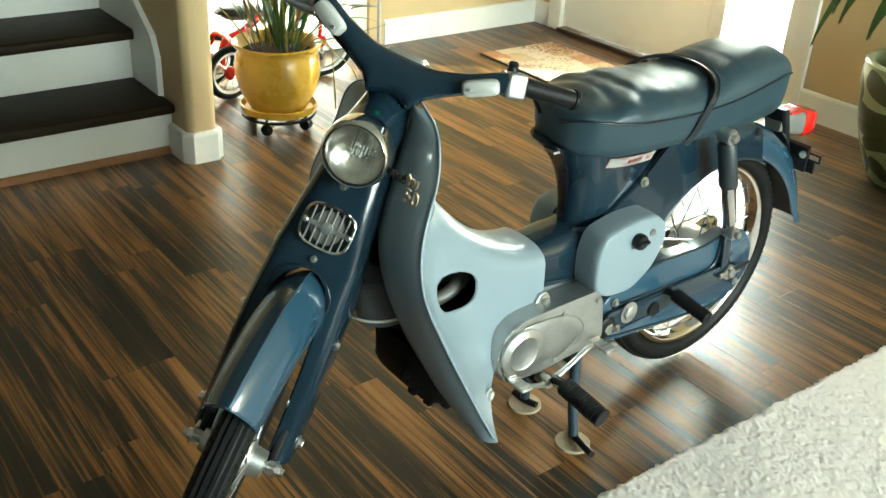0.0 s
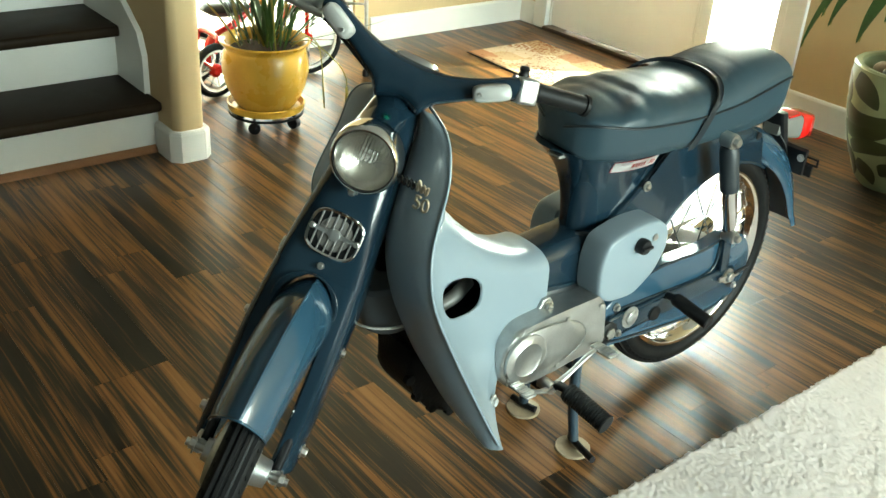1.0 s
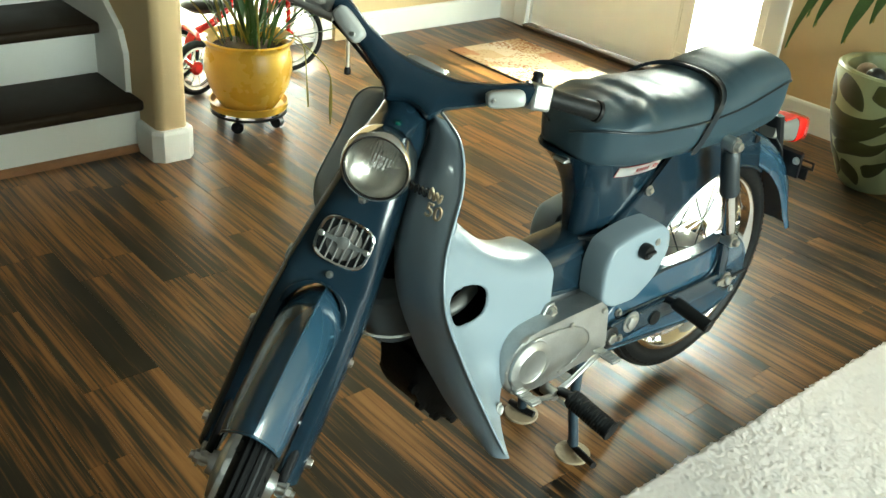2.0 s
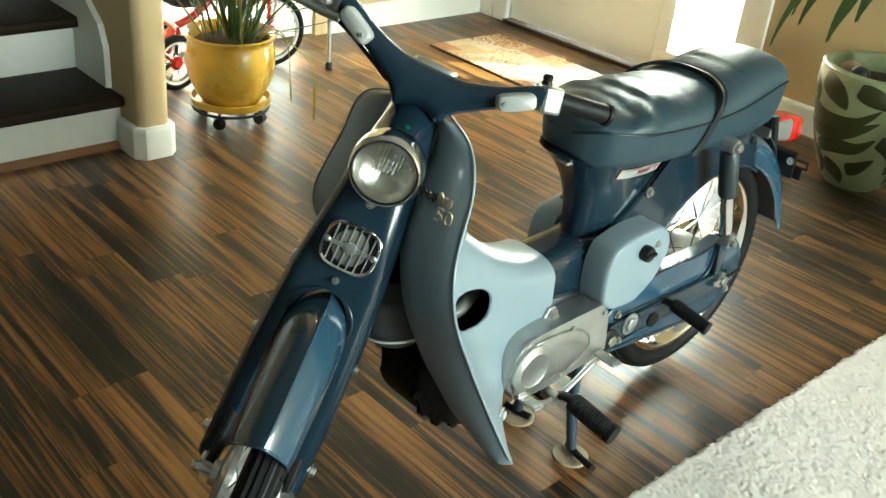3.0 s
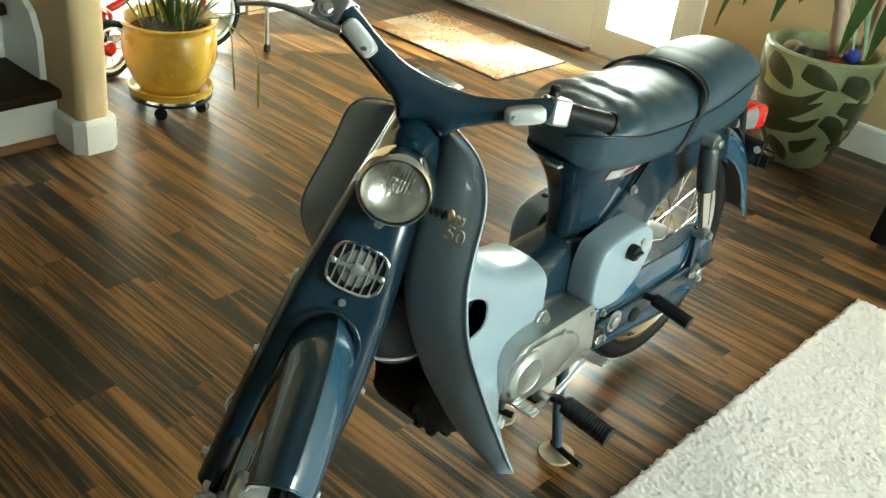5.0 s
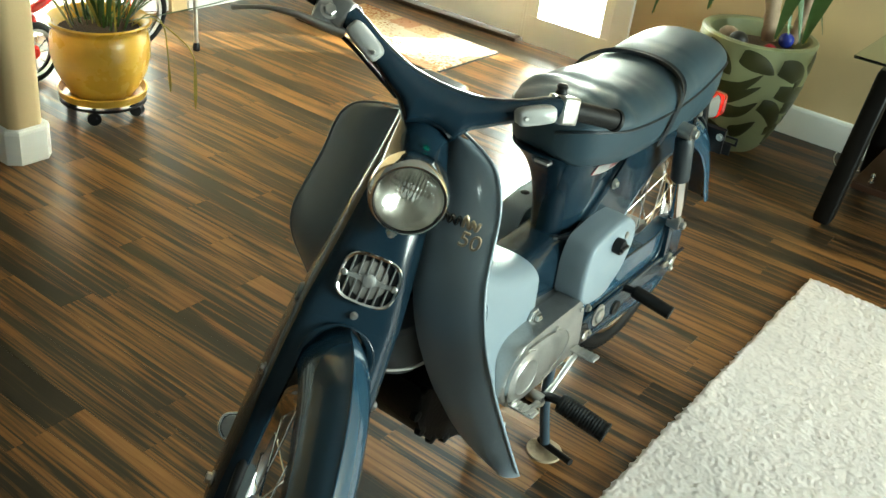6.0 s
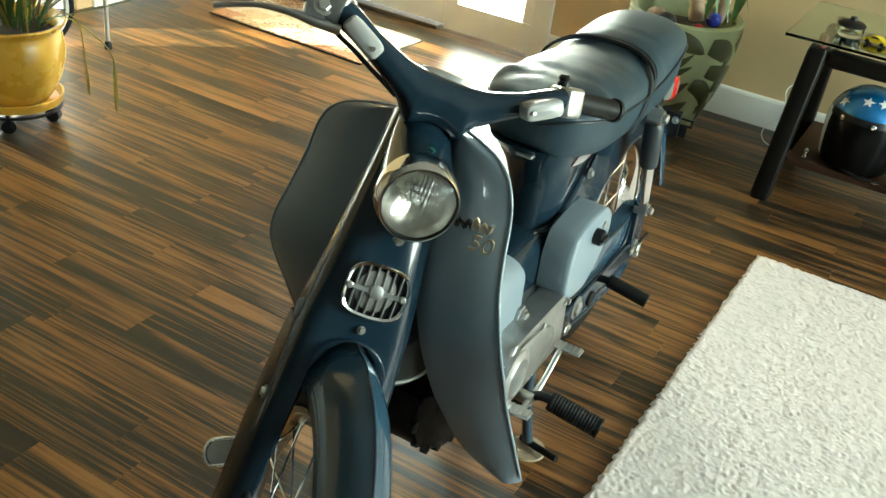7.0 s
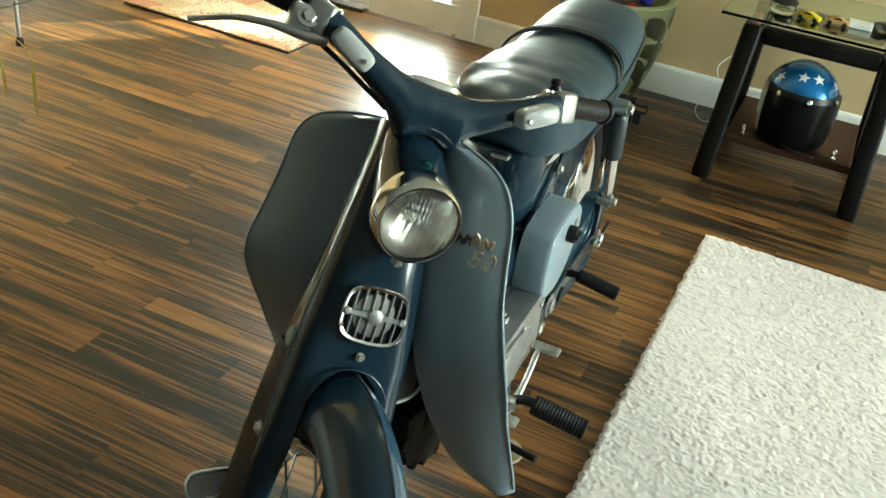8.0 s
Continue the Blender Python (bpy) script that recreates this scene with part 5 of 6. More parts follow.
        mm = Matrix.Translation(a) @ d.to_track_quat("Z", "Y").to_matrix().to_4x4()
        L = (b - a).length
        prof = [(0.0008, 0), (0.0165, 0), (0.017, 0.003)] + [(0.0142 + (0.0004 if k % 2 else -0.0003), 0.006 + (L - 0.014) * k / 24) for k in range(25)] + [(0.0165, L - 0.007), (0.0170, L - 0.002), (0.015, L), (0.0008, L)]
        bm = lathe(prof, 24)
        bm.transform(mm)
        bp("grip", bm, M_RUBBER, "black ribbed rubber grip", 40, h, True)
    # brake lever on the rider's right
    bp("lever_bracket", box(-0.197, -0.152, -0.062, -0.034, 0.104, 0.139, 0.006), M_ALLOY, "cast lever bracket", 40, h, True)
    bp("lever_bolt", bolt((-0.178, -0.062, 0.125), (0, -0.9, 0.4), 0.0085, 0.006), M_STEEL, "", 30, h, True)
    bp("brake_lever", tube([(-0.150, -0.058, 0.106), (-0.178, -0.057, 0.105), (-0.212, -0.051, 0.105), (-0.248, -0.036, 0.100), (-0.280, -0.018, 0.088), (-0.293, -0.011, 0.083)], [0.011, 0.011, 0.0078, 0.0058, 0.0050, 0.0066], 12, flat=0.6), M_ALLOY, "dull aluminium brake lever", 60, h, True)
    bp("brake_cable", tube([(-0.150, -0.050, 0.102), (-0.125, -0.047, 0.092), (-0.100, -0.047, 0.080), (-0.075, -0.047, 0.068), (-0.055, -0.046, 0.058)], 0.0032, 8), M_BLACK, "black brake cable", 60, h, True)


handlebar()


# -- leg shield --
def lettering(text, size, m, material, parent, name, shear=0.25, deep=0.0007):
    """Raised characters in the built-in font, flat in x and y of the pose m."""
    cu = bpy.data.curves.new(name, "FONT")
    cu.body, cu.size, cu.shear, cu.extrude, cu.align_x, cu.align_y = text, size, shear, deep, "CENTER", "CENTER"
    tmp = bpy.data.objects.new(name, cu)
    me = bpy.data.meshes.new_from_object(tmp)
    bpy.data.objects.remove(tmp)
    bm = bmesh.new()
    bm.from_mesh(me)
    bm.transform(m)
    return bp(name, bm, material, "", None, parent)


def leg_shield():
    rim = [(0.085, -0.410, 0.803), (0.128, -0.421, 0.788), (0.150, -0.431, 0.765), (0.161, -0.438, 0.735), (0.167, -0.449, 0.700), (0.177, -0.472, 0.650), (0.192, -0.486, 0.600), (0.201, -0.482, 0.550), (0.204, -0.462, 0.500), (0.203, -0.438, 0.450), (0.205, -0.414, 0.400), (0.207, -0.389, 0.350), (0.209, -0.364, 0.300), (0.210, -0.338, 0.252), (0.209, -0.316, 0.214)]
    inner = [(0.040, -0.404, 0.812), (0.045, -0.407, 0.798), (0.050, -0.417, 0.765), (0.052, -0.429, 0.735), (0.053, -0.444, 0.700), (0.056, -0.462, 0.650), (0.060, -0.474, 0.600), (0.068, -0.475, 0.550), (0.074, -0.465, 0.500), (0.080, -0.448, 0.450), (0.087, -0.428, 0.400), (0.097, -0.404, 0.350), (0.110, -0.380, 0.300), (0.130, -0.350, 0.250), (0.170, -0.326, 0.211)]
    hole_c, hole_r = (-0.322, 0.456), (0.052, 0.037)
    root = None
    for s in (1, -1):
        # the far wing stands further out and back, as the shield is not quite square to the floor boards
        def far(c):
            return c if s > 0 else [(x * 1.09, y + 0.25 * x, z - 0.010 * max(0.0, (z - 0.5) / 0.3)) for x, y, z in c]
        R, I = (smooth_line(c, 8) for c in (far(rim), far(inner)))
        # front wing, slightly dished
        rows = []
        for a, b in zip(I, R):
            row = []
            for k in range(13):
                t = k / 12
                p = a.lerp(b, t) + Vector((0, -0.012 * math.sin(math.pi * t) ** 0.8, 0))
                row.append((s * p.x, p.y, p.z))
            rows.append(row)
        bm = loft(rows, closed=False)
        bmesh.ops.recalc_face_normals(bm, faces=bm.faces)
        bmesh.ops.solidify(bm, geom=bm.faces[:], thickness=0.003)
        shield = bp("leg_shield", bm, M_PALE, "pale blue grey plastic leg shield wing", 60)
        root = root or shield
        # side panel: strips run from the rim back to the end of the tunnel, and on over its top to the middle
        starts = [p for p in R if p.z <= 0.672][::-1]
        n_side, n_top, NU = len(starts), 16, 60
        top = starts[-1]
        grid = []
        bm = bmesh.new()
        for i in range(n_side + n_top):
            if i < n_side:
                q = i / (n_side - 1)
                a, e = starts[i], Vector((0.071 - 0.002 * q, -0.107, 0.374 + 0.062 * q))
            else:
                q = (i - n_side + 1) / n_top
                ang = math.pi / 2 * q
                a = Vector((top.x * max(0.0, math.cos(ang)) ** 0.8, top.y + (-0.400 - top.y) * q, top.z + 0.034 * math.sin(ang)))
                e = Vector((0.069 * max(0.0, math.cos(ang)) ** 0.75, -0.107, 0.436 + 0.037 * math.sin(ang) ** 0.8))
            kz = 1.0 + 1.0 * min(1.0, i / n_side)
            pw = 3.5 + 3.5 * min(1.0, max(0.0, (a.z - 0.26) / 0.22))
            row = []
            for k in range(NU + 1):
                u = (k / NU) ** 1.35
                row.append(bm.verts.new((s * (e.x + (a.x - e.x) * (1 - u) ** pw), a.y + (e.y - a.y) * u, e.z + (a.z - e.z) * (1 - u) ** kz)))
            grid.append(row)

        def inside(v):
            dy = v.co.y - hole_c[0]
            return (abs(dy) / hole_r[0]) ** 2.5 + (abs(v.co.z - hole_c[1] + 0.18 * dy) / hole_r[1]) ** 2.5
        for g, h in zip(grid, grid[1:]):
            for k in range(NU):
                q = (g[k], g[k + 1], h[k + 1], h[k])
                if sum(inside(v) < 1 for v in q) < 4:
                    bm.faces.new(q)
        bmesh.ops.delete(bm, geom=[v for v in bm.verts if not v.link_faces], context="VERTS")
        edge = {}
        for v in bm.verts:
            f = inside(v)
            if f < 1.0:
                k = (1.0 / max(f, 0.05)) ** 0.4
                dy = v.co.y - hole_c[0]
                dz = v.co.z - hole_c[1] + 0.18 * dy
                v.co.y, v.co.z = hole_c[0] + dy * k, hole_c[1] + dz * k - 0.18 * dy * k
                edge[math.atan2(dz, dy)] = v.co.copy()
        bmesh.ops.recalc_face_normals(bm, faces=bm.faces)
        bmesh.ops.solidify(bm, geom=bm.faces[:], thickness=0.003)
        bp("side_panel", bm, M_PALE, "pale side panel with a rounded opening", 60, shield)
        ring = [edge[a] for a in sorted(edge)]
        if len(ring) > 8:
            bp("opening_bead", tube(ring + ring[:1], 0.0022, 6, 2), M_PALE, "", 60, shield)
        bp("rolled_edge", tube([(s * p.x, p.y, p.z) for p in R[::6]], 0.0023, 8, 3), M_PALE, "", 60, shield)
        bp("screw", bolt((s * 0.141, -0.284, 0.262), (s * 0.9, 0.43, 0), 0.009, 0.009), M_GREYBOX, "", 30, shield)
        # rounded top corner joins wing and head
        bp("top_lip", tube([(s * x, y, z) for x, y, z in far([(0.040, -0.401, 0.811), (0.062, -0.405, 0.808), (0.085, -0.410, 0.803), (0.128, -0.421, 0.788)])], 0.0023, 8, 4), M_PALE, "", 60, shield)
    # badge on the wing: the maker's script as a plain metal squiggle, and the numerals below it
    script = [(0.074 + 0.0056 * k, -0.4662 - 0.0002 * k, 0.7090 + 0.0006 * k + (0.0080, -0.0052)[k % 2] * (1.5 if k in (0, 10) else 0.9)) for k in range(15)]
    bp("script_badge", tube(script[:10], 0.0026, 8, 5), M_BADGE, "dark metal script badge", 60, root)
    bp("script_badge_end", tube(script[9:], 0.0026, 8, 5), M_GOLD, "brassy end of the script badge", 60, root)
    lettering("50", 0.034, Matrix.Translation((0.141, -0.4748, 0.6960)) @ pose(0, 0, 0, 90, 0, 4), M_GOLD, root, "numeral_badge", deep=0.0016)


leg_shield()


# -- frame and bodywork --
AY, AZ = 0.43, 0.285


def frame_body():
    prof = [(-0.36, 0.60), (-0.30, 0.520), (-0.22, 0.455), (-0.17, 0.425)]
    line = smooth_line([(0, y, z - 0.01) for y, z in prof], 4)
    bp("backbone", loft([[(x, c.y, c.z + z) for x, z in ring_of(0, 0, 0.020, 0.024, 20, 3)] for c in line]), M_BLUE, "deep blue pressed frame backbone", 50)
    # the frame swells from the tunnel's end to the foot of the tank
    secs = [(-0.20, 0.044, 0.372, 0.430), (-0.12, 0.052, 0.366, 0.463), (-0.07, 0.054, 0.360, 0.470), (-0.03, 0.056, 0.352, 0.474), (0.02, 0.0572, 0.342, 0.480), (0.08, 0.0574, 0.335, 0.502), (0.13, 0.0574, 0.335, 0.541), (0.17, 0.0574, 0.340, 0.570)]
    mids = smooth_line([(y, hw, 0) for y, hw, _, _ in secs], 5)
    ends = smooth_line([(lo, hi, 0) for _, _, lo, hi in secs], 5)
    bp("main_frame", loft([[(x, m.x, z) for x, z in ring_of(0, (e.x + e.y) / 2, m.y, (e.y - e.x) / 2, 40, 3.4)] for m, e in zip(mids, ends)]), M_BLUE, "deep blue pressed main frame", 60)
    # rear body with wheel arch
    arch = [(AY + 0.247 * math.cos(radians(a)), AZ + 0.247 * math.sin(radians(a))) for a in range(60, 176, 7)]
    body = [(0.06, 0.495), (0.15, 0.552), (0.215, 0.598), (0.245, 0.640), (0.40, 0.636), (0.47, 0.618), (0.53, 0.580)] + arch + [(0.15, 0.36), (0.10, 0.42)]
    rb = bp("rear_body", slab(body, -0.058, 0.058, 0.012, 3), M_BLUE, "deep blue rear body pressing", 40)
    bp("wheel_arch_bead", tube([(0.056, y, z) for y, z in arch], 0.004, 8, 2), M_BLUE, "", 60, rb)
    # rear mudguard
    rows = []
    n = 22
    for i in range(n + 1):
        th = radians(86 - 83 * i / n)
        t = i / n
        R0 = 0.322 + 0.012 * t ** 3 + (0.014 * max(0, t - 0.9) / 0.1)
        hw = 0.058 - 0.004 * t
        skirt = 0.070 - 0.040 * t ** 2
        ring = []
        for x, d in ((-hw, skirt), (-hw, skirt * 0.6), (-hw * 0.99, 0.030), (-hw * 0.86, 0.012), (-hw * 0.5, 0.002), (0, 0), (hw * 0.5, 0.002), (hw * 0.86, 0.012), (hw * 0.99, 0.030), (hw, skirt * 0.6), (hw, skirt)):
            ring.append((x, AY + (R0 - d) * math.cos(th), AZ + (R0 - d) * math.sin(th)))
        rows.append(ring)
    inner = [[(x * 0.95, AY + (y - AY) * 0.988, AZ + (z - AZ) * 0.988) for x, y, z in r] for r in rows]
    rm = bp("rear_mudguard", loft([a + b[::-1] for a, b in zip(rows, inner)]), M_MUD, "blue rear mudguard, brightened as window-lit", 50)
    for y, z in ((0.362, 0.622), (0.50, 0.585)):
        bp("grommet", bolt((0.058, y, z), (1, 0, 0), 0.007, 0.006) if y < 0.4 else lathe([(0.0006, 0), (0.009, 0), (0.008, 0.003), (0.0006, 0.004)], 16, Matrix.Translation((0.0585, y, z)) @ pose(0, 0, 0, 0, 90)), M_STEEL if y < 0.4 else M_BLACK, "", 30, rm)
    # tank pedestal under the seat: rounded nose, flatter flanks, flaring to the seat
    def tank_foot(y):
        return 0.472 + 0.131 * max(0, ((y + 0.004) / 0.219 - 0.18) / 0.82) ** 1.15

    def tank_section(t):
        """Half width, front and rear at the share t of the height."""
        return 0.048 + 0.042 * t ** 1.7, -0.004 - 0.004 * t - 0.072 * t ** 3.2, 0.215 + 0.03 * t

    def tank_side(y, z):
        t = max(0.0, (z - tank_foot(y)) / (0.655 - tank_foot(y)))
        hw, yf, yr = tank_section(t)
        k = (y - (yf + yr) / 2) / ((yr - yf) / 2)
        p = 2.5 if k < 0 else 3.6
        return hw * max(0.0, 1 - abs(k) ** p) ** (1 / p)
    rings = []
    for t in [k / 18 for k in range(19)]:
        hw, yf, yr = tank_section(t)
        ring = []
        for k in range(72):
            a = 2 * math.pi * k / 72
            p = 2.5 if math.sin(a) < 0 else 3.6
            x = hw * math.copysign(abs(math.cos(a)) ** (2 / p), math.cos(a))
            y = (yf + yr) / 2 + (yr - yf) / 2 * math.copysign(abs(math.sin(a)) ** (2 / p), math.sin(a))
            ring.append((x, y, tank_foot(y) + (0.655 - tank_foot(y)) * t))
        rings.append(ring)
    tk = bp("fuel_tank", loft(rings), M_BLUE, "deep blue fuel tank under the seat", 55)
    seam = []
    for k in range(15):
        y = -0.004 + 0.219 * k / 14
        seam.append((0.0495 if k > 1 else 0.03 + 0.01 * k, y, tank_foot(y)))
    bp("seam", tube(seam, 0.0042, 8, 2), M_PIPING, "dark rubber seam strip", 60, tk)
    for y, z in ((0.030, 0.480), (0.150, 0.548)):
        bp("bolt", bolt((0.060, y, z), (1, 0, 0.1), 0.007, 0.008), M_STEEL, "", 30, tk)
    # maker's sticker: a white oblong with a red edge and plain red bars
    def patch(name, y0, y1, z0, z1, off, m, slope=-0.11):
        bm = bmesh.new()
        rows = []
        for i in range(7):
            t = i / 6
            y = y0 + (y1 - y0) * t
            row = []
            for k in range(3):
                z = z0 + (z1 - z0) * k / 2 + slope * (y - 0.07)
                row.append(bm.verts.new((tank_side(y, z) + off, y, z)))
            rows.append(row)
        for a, b in zip(rows, rows[1:]):
            for k in range(2):
                bm.faces.new((a[k], a[k + 1], b[k + 1], b[k]))
        bmesh.ops.solidify(bm, geom=bm.faces[:], thickness=0.0004)
        return bp(name, bm, m, "", 60, tk)
    patch("sticker_edge", 0.0235, 0.1665, 0.6012, 0.6248, 0.0010, M_STICKRED)
    patch("sticker", 0.025, 0.165, 0.6025, 0.6235, 0.0018, M_STICKER)
    for y0, y1 in ((0.076, 0.084), (0.087, 0.093), (0.096, 0.102), (0.105, 0.111), (0.114, 0.120)):
        patch("printed_bar", y0, y1, 0.6085, 0.6175, 0.0025, M_STICKRED)
    ly, lz = 0.140, 0.6055
    slant = math.degrees(math.atan2(tank_side(ly, lz + 0.005) - tank_side(ly, lz - 0.005), 0.010))
    lettering("50", 0.015, Matrix.Translation((tank_side(ly, lz) + 0.0028, ly, lz)) @ pose(0, 0, 0, 90, 0, 90) @ pose(0, 0, 0, slant, 0, 0) @ pose(0, 0, 0, 0, 0, -6), M_STICKRED, tk, "printed_numerals", deep=0.0002)


frame_body()


def seat():
    # sections from nose to tail: y, half width, base z, piping z, crown z
    secs = [(-0.078, 0.028, 0.668, 0.702, 0.714), (-0.070, 0.056, 0.656, 0.711, 0.726), (-0.052, 0.080, 0.647, 0.716, 0.735), (-0.025, 0.098, 0.645, 0.715, 0.741), (0.03, 0.113, 0.638, 0.708, 0.747), (0.10, 0.116, 0.634, 0.702, 0.750), (0.19, 0.114, 0.630, 0.697, 0.749),
            (0.27, 0.110, 0.627, 0.696, 0.745), (0.35, 0.106, 0.626, 0.701, 0.762), (0.43, 0.100, 0.626, 0.712, 0.774), (0.50, 0.090, 0.630, 0.718, 0.770), (0.545, 0.076, 0.636, 0.714, 0.752), (0.566, 0.056, 0.645, 0.704, 0.728), (0.573, 0.028, 0.654, 0.696, 0.708)]
    line = smooth_line([(s[0], s[1], s[2]) for s in secs], 8)
    line2 = smooth_line([(s[3], s[4], 0) for s in secs], 8)
    rings, left, right = [], [], []
    for c, d in zip(line, line2):
        y, hw, zb, zp, zc = c.x, c.y, c.z, d.x, d.y
        ring = [(0, y, zb), (hw * 0.80, y, zb), (hw * 0.90, y, zb + 0.006), (hw * 0.965, y, zb + (zp - zb) * 0.4), (hw * 0.985, y, zp - 0.006), (hw, y, zp)]
        for k in range(1, 12):
            a = math.pi / 2 * k / 12
            x = hw * math.cos(a) ** 0.8
            z = zp + (zc - zp) * math.sin(a) ** 0.9
            # soft creases run across the front half of the cover
            z += 0.0022 * math.exp(-((y - 0.08) / 0.12) ** 2) * noise.noise(Vector((x * 26 + y * 18, y * 60, 2.1))) + 0.0082 * math.exp(-((y - 0.06) / 0.14) ** 2) * noise.noise(Vector((x * 17 + y * 9, y * 24, 0.3))) + 0.0040 * math.exp(-((y - 0.33) / 0.05) ** 2) * noise.noise(Vector((x * 10, y * 60, 4)))
            ring.append((x, y, z))
        ring.append((0, y, zc))
        full = ring + [(-x, yy, z) for x, yy, z in ring[-2:0:-1]]
        rings.append(full)
        nose = 0.003 * min(1.0, max(0.0, -y / 0.06)) - 0.001 * min(1.0, max(0.0, (y - 0.50) / 0.05))
        left.append((hw + 0.0010, y - nose, zp))
        right.append((-hw - 0.0010, y - nose, zp))
    # the nose is cut back a little further on the far side
    def skew(p):
        k = min(1.0, max(0.0, (0.14 - p[1]) / 0.20))
        return (p[0], p[1] + 0.12 * (0.10 - p[0]) * k, p[2])
    rings = [[skew(p) for p in r] for r in rings]
    left, right = [skew(p) for p in left], [skew(p) for p in right]
    s = bp("seat", loft(rings), M_VINYL, "long blue-black vinyl dual seat", 60)
    bp("piping", tube([left[i] for i in range(0, len(left), 4)] + [right[i] for i in range(len(right) - 1, -1, -4)], 0.0026, 8, 3), M_PIPING, "", 60, s)
    # grab strap
    yb = 0.275
    strap = []
    for k in range(17):
        a = math.pi * k / 16
        hw, zp, zc, zb = 0.1165, 0.694, 0.7475, 0.640
        x = hw * math.cos(a)
        z = zp + (zc - zp + 0.002) * math.sin(a) ** 0.75
        strap.append((math.copysign(abs(x) ** 0.9 * hw ** 0.1, x), yb - 0.07 * (1 - math.sin(a)) + 0.028, z + 0.003))
    strap = [(0.110, 0.196, 0.634), (0.1145, 0.212, 0.660)] + strap + [(-0.1145, 0.212, 0.660), (-0.110, 0.196, 0.634)]
    line = smooth_line(strap, 4)
    rows = []
    for i, c in enumerate(line):
        rows.append([(c.x + dx * 0.2, c.y + dy, c.z + dz) for dx, dy, dz in ((0, -0.009, -0.002), (0, -0.009, 0.003), (0, -0.0075, 0.0055), (0, -0.004, 0.0035), (0, 0.004, 0.0035), (0, 0.0075, 0.0055), (0, 0.009, 0.003), (0, 0.009, -0.002))])
    bp("grab_strap", loft(rows), M_PIPING, "dark vinyl strap across the seat", 60, s)
    bp("hinge", box(0.0, 0.03, -0.075, -0.045, 0.640, 0.646, 0.002), M_STEEL, "", None, s)


seat()


def side_cover(s):
    dy, dz = (0.0, 0.0) if s > 0 else (0.03, -0.012)
    line = [(y + dy, z + dz) for y, z in ((-0.014, 0.446), (0.002, 0.488), (0.075, 0.503), (0.140, 0.503), (0.172, 0.480), (0.180, 0.442), (0.150, 0.384), (0.092, 0.346), (0.022, 0.350), (-0.012, 0.376))]
    for c in (0.17, 0.22, 0.25):
        line = [q for a, b in zip(line, line[1:] + line[:1]) for q in ((a[0] * (1 - c) + b[0] * c, a[1] * (1 - c) + b[1] * c), (a[0] * c + b[0] * (1 - c), a[1] * c + b[1] * (1 - c)))]
    cy, cz = 0.07 + dy, 0.43 + dz
    rows = []
    for x, k in ((0.058, 1.0), (0.092, 1.0), (0.106, 0.99), (0.1125, 0.972), (0.1150, 0.945), (0.1158, 0.90), (0.1165, 0.4), (0.1170, 0.01)):
        rows.append([(s * x, cy + (y - cy) * k, cz + (z - cz) * k) for y, z in line])
    c = bp("side_cover", loft(rows), M_PALE, "pale blue grey side cover", 45)
    # recessed dark knob and screw
    kn = lathe([(0.0006, 0), (0.015, 0), (0.016, 0.004), (0.016, 0.014), (0.014, 0.017), (0.0006, 0.017)], 24, Matrix.Translation((s * 0.116, 0.088 + dy, 0.462 + dz)) @ pose(0, 0, 0, 0, 90 * s))
    k = bp("knob", kn, M_BLACK, "black ribbed cover knob", 40, c)
    bp("knob_grip", box(min(s * 0.132, s * 0.1385), max(s * 0.132, s * 0.1385), 0.074 + dy, 0.102 + dy, 0.459 + dz, 0.465 + dz, 0.001), M_BLACK, "", None, k)
    bp("screw", lathe([(0.0006, 0), (0.008, 0), (0.007, 0.003), (0.0006, 0.0035)], 16, Matrix.Translation((s * 0.1155, 0.130 + dy, 0.467 + dz)) @ pose(0, 0, 0, 0, 90 * s)), M_STEEL, "", 40, c)


side_cover(1)
side_cover(-1)


